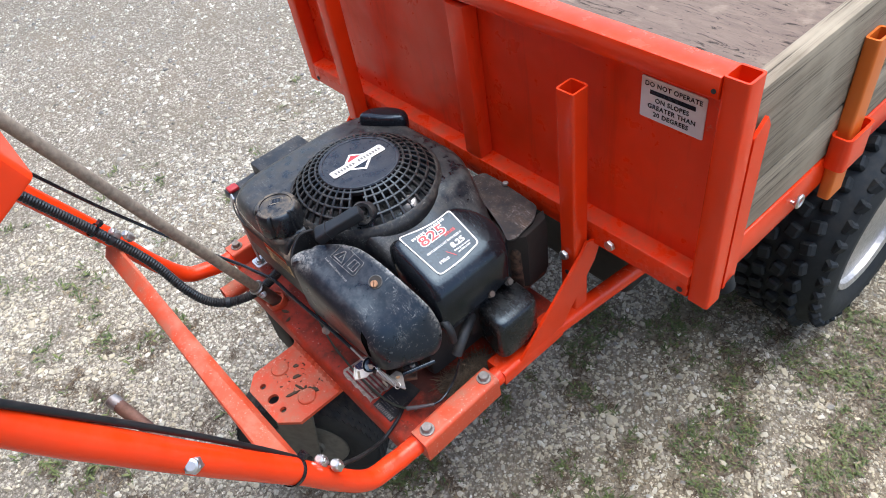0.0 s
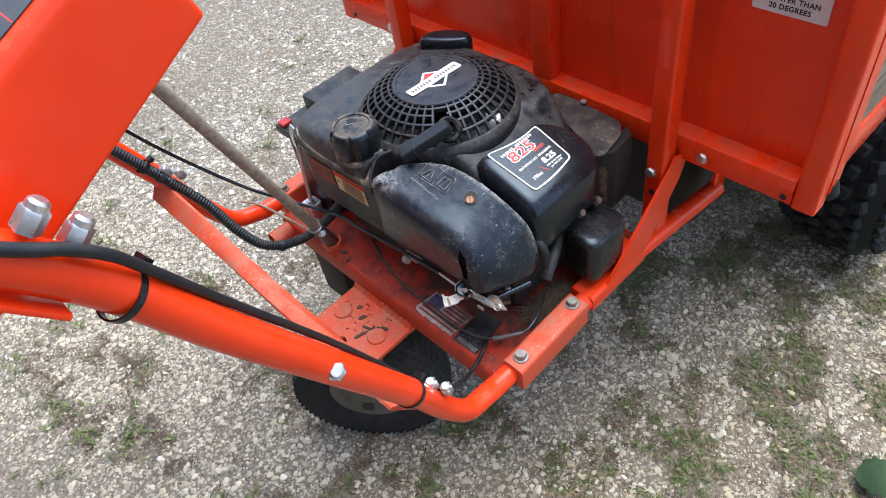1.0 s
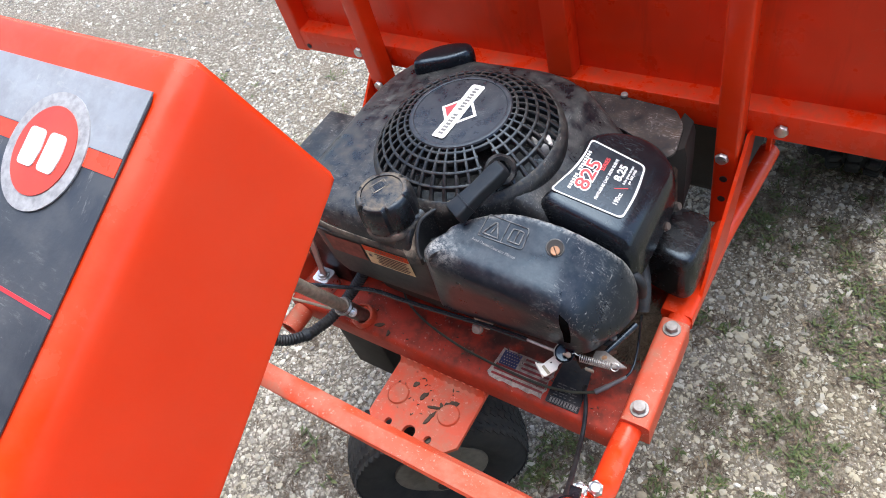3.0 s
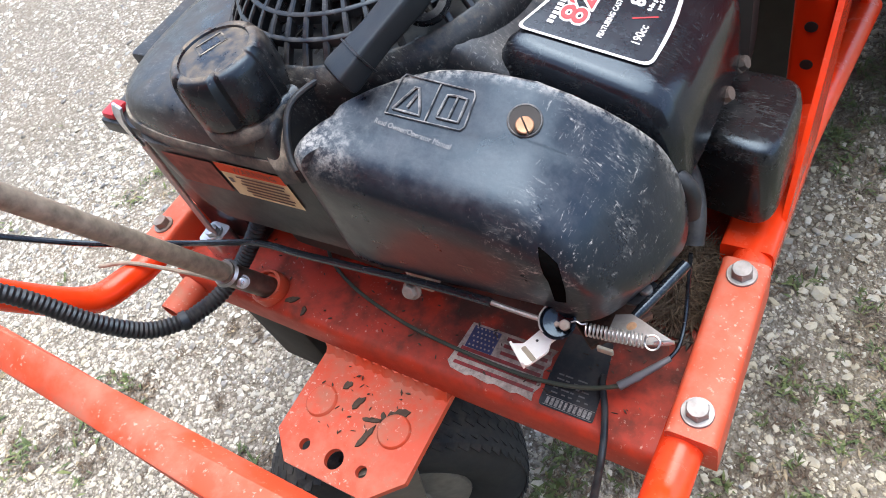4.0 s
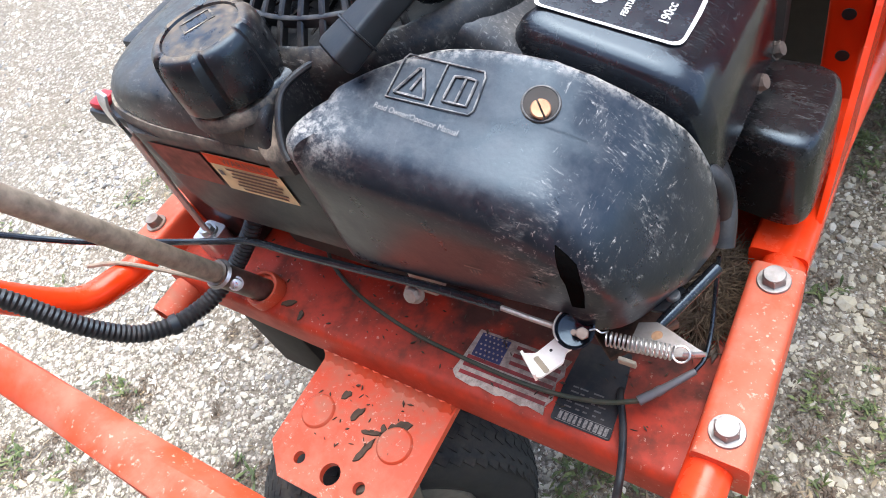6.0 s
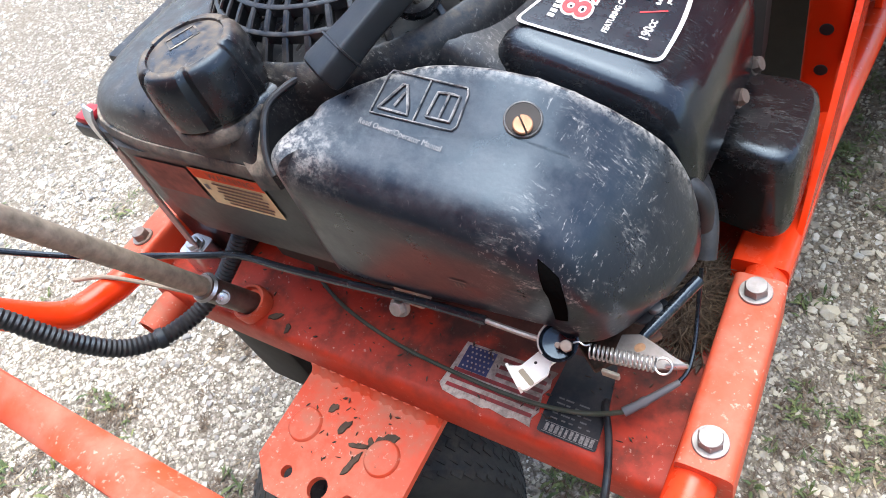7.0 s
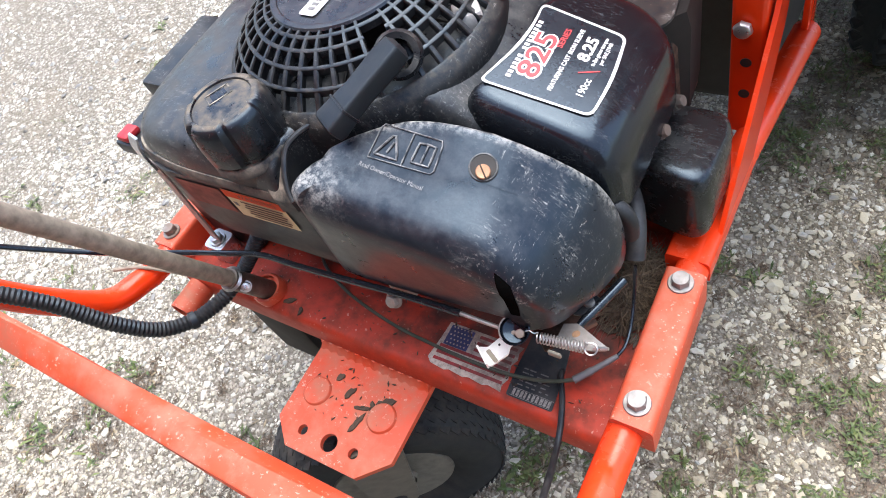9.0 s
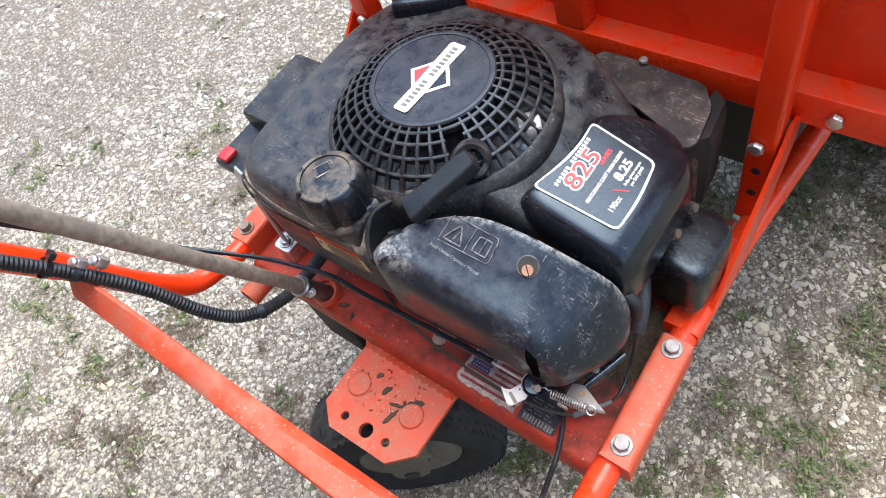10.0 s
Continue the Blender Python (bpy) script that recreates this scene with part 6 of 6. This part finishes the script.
# notice on the front panel
bm = bmesh.new()
sign = rounded([(-0.0395, -0.0255), (0.0395, -0.0255), (0.0395, 0.0255), (-0.0395, 0.0255)], 0.002, 2)
SG = Vector((0.3460, 0.0, 0.7140))
loft(bm, [[(SG.x + a, 0.3430 - d, SG.z + b) for a, b in sign] for d in (0.0, 0.0012)])
notice = part("notice", bm, flat("notice_white", (0.74, 0.75, 0.77), 0.4, 0.1), cargo, "white safety notice with black capitals", 0)
for k, t in enumerate(("DO NOT OPERATE", "", "ON SLOPES", "GREATER THAN", "20 DEGREES")):
    z = SG.z + 0.0178 - 0.0089 * k
    if t:
        lettering(t, 0.0080, (SG.x, 0.3414, z), (1, 0, 0), (0, 0, 1), LABEL_BLACK, notice, 1.1, 0.95, "", 0.00022)
    else:
        bm = bmesh.new()
        quad(bm, (SG.x, 0.3414, z), (1, 0, 0), (0, 0, 1), 0.056, 0.0055)
        part("text_bar", bm, LABEL_BLACK, notice, "", 0)

# ---- drive wheels ----


lug_bm = bmesh.new()
box(lug_bm, (-0.0110, -0.0115, -0.009), (0.0110, 0.0115, 0.009), 0.0035, None, 1)
LUG = finish("tread_lug", lug_bm, RUBBER, 0)


def drive_wheel():
    w = thing("drive_wheel", (0.372, 0.86, 0.0), "knobbly black off-road tyre on a silver rim", "wheel", "drive wheels")
    c, ax = Vector((0.372, 0.86, 0.225)), Vector((1, 0, 0))
    bm = bmesh.new()
    prof = [(0.128, -0.075), (0.150, -0.092), (0.180, -0.094), (0.200, -0.085), (0.212, -0.06), (0.216, 0), (0.212, 0.06), (0.200, 0.085), (0.180, 0.094), (0.150, 0.092), (0.128, 0.075)]
    revolve(bm, prof, c, ax, 56, (False, False))
    ty = part("tyre", bm, RUBBER, w)
    for d, off, tilt in ((-0.078, 0.0, -0.5), (-0.045, 0.5, 0.25), (-0.015, 0.0, -0.2), (0.015, 0.5, 0.2), (0.045, 0.0, -0.25), (0.078, 0.5, 0.5)):
        n = 36
        r = 0.2165 - 1.9 * max(0.0, abs(d) - 0.04) ** 1.6 * 2
        for i in range(n):
            a = (i + off) / n * 2 * math.pi
            rad = Vector((0, math.cos(a), math.sin(a)))
            m = Matrix((ax, ax.cross(rad), rad)).transposed().to_4x4()
            lug = new("tread_lug", LUG)
            lug.parent = ty
            lug.matrix_parent_inverse = Matrix.Translation(-AT[ty.name])
            lug.matrix_basis = Matrix.Translation(c + ax * d + rad * (r + 0.001)) @ m @ Matrix.Rotation(-d * 7, 4, 'Y') @ Matrix.Rotation(tilt, 4, 'Z')
    bm = bmesh.new()
    revolve(bm, [(0.130, 0.070), (0.136, 0.078), (0.131, 0.084), (0.122, 0.080), (0.118, 0.050), (0.108, 0.030), (0.060, 0.024), (0.045, 0.040), (0.030, 0.042), (0.030, -0.05), (0.118, -0.06), (0.130, -0.075)], c, ax, 44)
    part("rim", bm, metal("silver_rim", (0.62, 0.62, 0.63), 0.4), w, "silver painted steel rim")
    return w


dw = drive_wheel()
copy_thing(dw, Matrix.Translation((-0.372, 0.86, 0.0)) @ Matrix.Rotation(math.pi, 4, 'Z'))

# ---- hoses, cables and ties ----


def line(name, pts, r, mat, label, category, n=10, step=None, ripple=None):
    p = spline(pts, 10)
    if step:
        p = resample(p, step)
    bm = bmesh.new()
    tube(bm, p, r, n, True, ripple)
    return solo(name, bm, mat, label, category)


conduit = thing("corrugated_conduit", (-0.14, -0.085, 0.38), "black corrugated cable conduit along the bar", "conduit")
path = resample(spline([(-0.272, -0.325, 0.862), (-0.268, -0.235, 0.665), (-0.246, -0.165, 0.530), (-0.215, -0.130, 0.462), (-0.191, -0.113, 0.408), (-0.176, -0.095, 0.373), (-0.163, -0.073, 0.3585), (-0.155, -0.053, 0.3545), (-0.147, -0.033, 0.356), (-0.137, -0.007, 0.367), (-0.118, 0.015, 0.394), (-0.105, 0.032, 0.418)], 10), 0.0021)
bm = bmesh.new()
tube(bm, path, 0.0068, 14, True, 0.0010)
part("corrugated_hose", bm, BLACK_DULL, conduit)
for k in (0.52, 0.80):
    i0 = int(len(path) * k)
    bm = bmesh.new()
    tube(bm, path[i0:i0 + 4], 0.0088, 16)
    part("hose_band", bm, BLACK_DULL, conduit, "black tape band")
line("control_cable", [(-0.272, -0.262, 0.79), (-0.280, -0.195, 0.650), (-0.278, -0.150, 0.562), (-0.262, -0.108, 0.495), (-0.222, -0.064, 0.440), (-0.158, -0.030, 0.421), (-0.110, -0.020, 0.428), (-0.060, -0.0125, 0.438), (-0.010, -0.0135, 0.446), (0.05, -0.014, 0.456), (0.10, -0.014, 0.464), (0.150, -0.014, 0.468)], 0.0026, BLACK_CLEAN, "thin black control cable reaching under the engine cover", "cable", 10)
line("inner_cable", [(0.150, -0.014, 0.468), (0.168, -0.014, 0.467), (0.186, -0.013, 0.465)], 0.0016, CAST, "bare inner control wire", "cable", 8)
line("bar_cable", [(0.304, -0.420, 0.975), (0.3015, -0.345, 0.899), (0.3005, -0.326, 0.882), (0.298, -0.311, 0.863), (0.2935, -0.299, 0.838), (0.282, -0.266, 0.7645), (0.2715, -0.212, 0.652), (0.2555, -0.155, 0.5165), (0.243, -0.132, 0.440), (0.226, -0.090, 0.380), (0.212, -0.048, 0.347), (0.206, -0.026, 0.3430), (0.198, -0.004, 0.3425), (0.189, 0.014, 0.3415), (0.186, 0.024, 0.332)], lambda t: 0.0037 - 0.0015 * t, BLACK_DULL, "black sheathed cable lying on the bar and over the deck lip", "cable", 12)
line("deck_wire", [(-0.085, 0.045, 0.344), (-0.070, 0.033, 0.341), (-0.031, 0.017, 0.3405), (0.023, 0.005, 0.3405), (0.067, 0.000, 0.342), (0.115, -0.002, 0.3415), (0.150, -0.001, 0.3425), (0.182, 0.0025, 0.3490), (0.205, 0.0095, 0.3565), (0.209, 0.014, 0.3570)], 0.0016, WIRE, "thin green wire lying on the deck", "wire", 8)
line("wire_joint", [(0.2041, 0.0087, 0.3565), (0.2115, 0.0170, 0.3575), (0.2200, 0.0270, 0.3590), (0.2288, 0.0375, 0.3610)], lambda t: 0.0031 - 0.0011 * t + (0.0004 if 0.36 < t < 0.44 else 0.0), plastic("grey_sleeve", (0.11, 0.11, 0.115), (0.2, 0.19, 0.17), 0.4, 0.5), "grey sleeved wire joint lying on the deck", "wire", 12)
line("ground_lead", [(0.2280, 0.0365, 0.3608), (0.2310, 0.0470, 0.3620), (0.2295, 0.0640, 0.3650), (0.2260, 0.0820, 0.3770), (0.2240, 0.0950, 0.40)], 0.0014, BLACK_CLEAN, "thin black lead beside the rail", "wire", 8)
line("twine", [(-0.285, -0.060, 0.372), (-0.250, -0.045, 0.372), (-0.200, -0.028, 0.355), (-0.160, -0.020, 0.350), (-0.13, -0.01, 0.352)], 0.0020, TWINE, "frayed straw-coloured twine hanging over the frame", "twine", 8)


def zip_tie(at, along, r, label):
    bm = bmesh.new()
    d = Vector(along).normalized()
    a = d.orthogonal().normalized()
    b = d.cross(a)
    c = Vector(at)
    loops = []
    for i in range(25):
        t = 2 * math.pi * i / 24
        e = a * math.cos(t) + b * math.sin(t)
        loops.append([c + e * rr + d * w for rr, w in ((r, -0.0022), (r + 0.0013, -0.0022), (r + 0.0013, 0.0022), (r, 0.0022))])
    loft(bm, loops, True, (False, False))
    e = (Vector((0, 0, 1)) - d * d.z).normalized()
    q = c + e * (r + 0.0048)
    m = Matrix((d.cross(e), d, e)).transposed().to_4x4()
    bmesh.ops.create_cube(bm, size=1, matrix=Matrix.Translation(q) @ m @ Matrix.Diagonal((0.0085, 0.0065, 0.0070, 1)))
    return solo("cable_tie", bm, BLACK_CLEAN, label, "cable tie", "cable ties")


bd = Vector((0.022, -0.16, 0.354))
for at, r in (((0.2705, -0.163, 0.516), 0.0146), ((0.2862, -0.3165, 0.829), 0.0152), ((-0.2510, -0.171, 0.541), 0.0094),):
    zip_tie(at, (bd.x * (1 if at[0] > 0 else -1), bd.y, bd.z), r, "black nylon cable tie round the bar")

# ---- stickers and litter on the deck ----
flag = thing("flag_sticker", (0.115, 0.01, 0.338), "faded worn flag sticker with stripes on the deck", "sticker")
FX0, FX1, FY0, FY1 = 0.074, 0.150, -0.0165, 0.026
bm = bmesh.new()
rag = [(FX0 + 0.004, FY1), (FX1, FY1)] + [(FX1 - 0.002 + 0.003 * ((k * 7) % 3 - 1) * 0.5, FY1 - (FY1 - FY0) * k / 7) for k in range(1, 8)] + [(FX1 - (FX1 - FX0) * k / 16, FY0 + 0.0006 * ((k * 5) % 4)) for k in range(1, 16)] + [(FX0, FY0 + 0.006), (FX0 + 0.002, FY0 + 0.02)]
slab(bm, rag, 0.3382, 0.3387)
backing = part("sticker_sheet", bm, FLAG_PAPER, flag, "", 0)
for k in range(6):
    bm = bmesh.new()
    y = FY0 + 0.006 + k * 0.0062
    x0 = FX0 + 0.005 if k < 3 else FX0 + 0.036
    slab(bm, [(x0, y), (FX1 - 0.004, y), (FX1 - 0.004, y + 0.0028), (x0, y + 0.0028)], 0.3387, 0.3391)
    part("stripe", bm, FLAG_RED, backing, "", 0)
bm = bmesh.new()
slab(bm, [(FX0 + 0.007, FY1 - 0.021), (FX0 + 0.030, FY1 - 0.021), (FX0 + 0.030, FY1 - 0.002), (FX0 + 0.007, FY1 - 0.002)], 0.3387, 0.3391)
canton = part("canton", bm, BLUE_INK, backing, "", 0)
bm = bmesh.new()
for r in range(5):
    for c in range(6):
        x, y = FX0 + 0.010 + c * 0.0034 + 0.002 * (r % 2), FY1 - 0.0185 + r * 0.0038
        slab(bm, circle(x, y, 0.0008, 6), 0.3391, 0.3394)
part("star_dots", bm, FLAG_PAPER, canton, "", 0)
plate = thing("data_plate", (0.19, 0.0, 0.338), "grimy black data plate with worn lettering", "plate")
bm = bmesh.new()
slab(bm, rounded([(0.1530, -0.0163), (0.1935, -0.0160), (0.1900, 0.018), (0.1850, 0.045), (0.1520, 0.043), (0.1515, 0.009)], 0.002, 2), 0.3382, 0.3389)
pl = part("plate_sheet", bm, plastic("plate_black", (0.010, 0.010, 0.011), (0.13, 0.11, 0.09), 0.35, 0.45), plate, "", 0)
worn_print = flat("worn_pale_print", (0.34, 0.33, 0.31), 0.6, 0.85, 700)
rng = random.Random(12)
for k in range(10):
    bm = bmesh.new()
    x, w = 0.1572 + 0.00345 * k, rng.uniform(0.0017, 0.0028)
    slab(bm, [(x, -0.0142), (x + w, -0.0142), (x + w, -0.0088), (x, -0.0088)], 0.3389, 0.3391)
    part("text_bar", bm, worn_print, pl, "", 0)
for y0, y1, x0, x1 in ((-0.0151, -0.0148, 0.156, 0.192), (-0.0082, -0.0079, 0.156, 0.192)):
    bm = bmesh.new()
    slab(bm, [(x0, y0), (x1, y0), (x1, y1), (x0, y1)], 0.3389, 0.3391)
    part("frame_line", bm, worn_print, pl, "", 0)
for k in range(5):
    x = 0.158
    while x < 0.184 - 0.001 * k:
        w = rng.uniform(0.002, 0.007)
        bm = bmesh.new()
        y = -0.0050 + 0.0036 * k
        slab(bm, [(x, y), (x + w, y), (x + w, y + 0.0010), (x, y + 0.0010)], 0.3389, 0.3391)
        part("text_bar", bm, GREY_INK, pl, "", 0)
        x += w + rng.uniform(0.001, 0.004)


def litter(name, count, region, z, size, seed, label, material=DEBRIS, lift=0.35, broad=0.4):
    rng = random.Random(seed)
    verts, faces = [], []
    for _ in range(count):
        x, y = rng.uniform(*region[0]), rng.uniform(*region[1])
        a, l = rng.uniform(0, 6.283), size * rng.uniform(0.4, 1.5)
        w = l * rng.uniform(0.05, broad)
        d, s = Vector((math.cos(a), math.sin(a), rng.uniform(-0.1, lift))), Vector((-math.sin(a), math.cos(a), rng.uniform(-0.3, 0.3)))
        c = Vector((x, y, z + 0.001 + rng.uniform(0, lift * size * 0.5)))
        k = len(verts)
        t = Vector((0, 0, 0.0012))
        p = [c - d * l / 2, c + s * w / 2, c + d * l / 2, c - s * w / 2]
        verts += [v[:] for v in p] + [(v + t)[:] for v in p]
        faces += [(k, k + 1, k + 2, k + 3), (k + 7, k + 6, k + 5, k + 4)] + [(k + i, k + (i + 1) % 4, k + 4 + (i + 1) % 4, k + 4 + i) for i in range(4)]
    me = bpy.data.meshes.new(name)
    me.from_pydata(verts, [], faces)
    me.materials.append(material)
    return tagged(new(name, me), label, "litter", kind="stuff")


def stem_tangle(name, count, region, z, seed, label, material):
    """Thin bent stems lying over one another, heaped towards the middle."""
    rng = random.Random(seed)
    (x0, x1), (y0, y1) = region
    verts, faces = [], []
    for _ in range(count):
        c = Vector((rng.triangular(x0, x1, (x0 + x1) / 2 + 0.004), rng.uniform(y0, y1), 0))
        heap = 0.014 * max(0.0, 1 - ((c.x - (x0 + x1) / 2) / (x1 - x0) * 2) ** 2)
        c.z = z + 0.0012 + rng.random() * heap
        a, bend, l = rng.uniform(0, 6.283), rng.uniform(-1.4, 1.4), rng.uniform(0.008, 0.034)
        r = rng.uniform(0.00025, 0.0006)
        dip = rng.uniform(-0.2, 0.2)
        k, p = len(verts), c.copy()
        n = 5
        for i in range(n):
            d = Vector((math.cos(a + bend * i / n), math.sin(a + bend * i / n), dip))
            side = Vector((-d.y, d.x, 0))
            rr = r * (1 - 0.6 * i / n)
            verts += [(p + side * rr)[:], (p - side * rr)[:], (p + Vector((0, 0, rr * 1.6)))[:]]
            p = p + d * l / n
            p.z = max(p.z, z + 0.0006)
        for i in range(n - 1):
            for j in range(3):
                faces.append((k + i * 3 + j, k + i * 3 + (j + 1) % 3, k + i * 3 + 3 + (j + 1) % 3, k + i * 3 + 3 + j))
    me = bpy.data.meshes.new(name)
    me.from_pydata(verts, [], faces)
    me.materials.append(material)
    return tagged(new(name, me), label, "litter", kind="stuff")


stem_tangle("leaf_litter", 1500, ((0.196, 0.236), (0.074, 0.142)), 0.338, 21, "tangle of dry stems caught beside the rail", leaf_material("dry_stems", (0.045, 0.033, 0.024), (0.20, 0.155, 0.105)))
litter("rotted_leaves", 90, ((0.194, 0.232), (0.062, 0.140)), 0.338, 0.011, 25, "dark rotted leaf bits under the dry stems", leaf_material("dark_leaf_bits", (0.025, 0.018, 0.014), (0.07, 0.052, 0.038)), 0.25, 0.6)
litter("plate_crumbs", 34, ((-0.040, 0.058), (-0.092, -0.034)), 0.3015, 0.0034, 23, "crumbs of dirt on the orange plate")
litter("deck_crumbs", 110, ((-0.15, 0.22), (-0.014, 0.06)), 0.338, 0.0030, 22, "crumbs of dirt and bark on the deck")
for k, (x, y, a, l, w) in enumerate(((0.024, -0.082, 1.3, 0.022, 0.005), (0.040, -0.056, 0.6, 0.020, 0.010), (0.002, -0.060, 1.1, 0.013, 0.007), (0.022, -0.068, 0.3, 0.020, 0.004), (-0.016, -0.050, 0.9, 0.010, 0.006), (0.030, -0.064, 2.0, 0.012, 0.005), (-0.090, -0.010, 0.5, 0.014, 0.006), (-0.072, -0.016, 1.8, 0.010, 0.005))):
    bm = bmesh.new()
    z = 0.3018 if y < -0.03 else 0.3383
    rng = random.Random(k)
    d, s = Vector((math.cos(a), math.sin(a))), Vector((-math.sin(a), math.cos(a)))
    pts = []
    for i in range(13):
        t = 2 * math.pi * i / 13
        r = rng.uniform(0.55, 1.25)
        e = 0.5 + 0.5 * abs(math.cos(t)) ** 3
        pts.append(Vector((x, y)) + d * (l / 2 * math.copysign(abs(math.cos(t)) ** 0.6, math.cos(t)) * e * rng.uniform(0.85, 1.15)) + s * (w / 2 * math.copysign(abs(math.sin(t)) ** 0.6, math.sin(t)) * r))
    slab(bm, pts, z, z + 0.0014, 0.0003)
    solo("bark_scrap", bm, DEBRIS, "dark scrap of bark on the orange plate" if z < 0.31 else "dark scrap of bark on the deck", "bark", "bark scraps")


def broad_leaf(at, size, yaw, label):
    bm = bmesh.new()
    n = 14
    d, s = Vector((math.cos(yaw), math.sin(yaw), 0)), Vector((-math.sin(yaw), math.cos(yaw), 0))
    rows = []
    for i in range(n + 1):
        t = i / n
        w = size * 0.42 * math.sin(math.pi * t ** 0.8) ** 0.8 * (1 + 0.12 * math.sin(i * 2.4)) + 0.001
        c = Vector(at) + d * (size * (t - 0.5)) + Vector((0, 0, 0.010 + 0.012 * math.sin(math.pi * t)))
        rows.append([c - s * w + Vector((0, 0, 0.004)), c, c + s * w + Vector((0, 0, 0.004))])
    top = [[bm.verts.new(p) for p in r] for r in rows]
    for a, b in zip(top, top[1:]):
        for i in range(2):
            bm.faces.new((a[i], a[i + 1], b[i + 1], b[i]))
    bmesh.ops.solidify(bm, geom=list(bm.faces), thickness=0.0006)
    return solo("broad_leaf", bm, leaf_material("dock_leaf", (0.035, 0.10, 0.035), (0.05, 0.13, 0.05)), label, "leaf")


broad_leaf((0.640, 0.350, 0.0), 0.07, 0.6, "dark green broad weed leaf on the gravel")
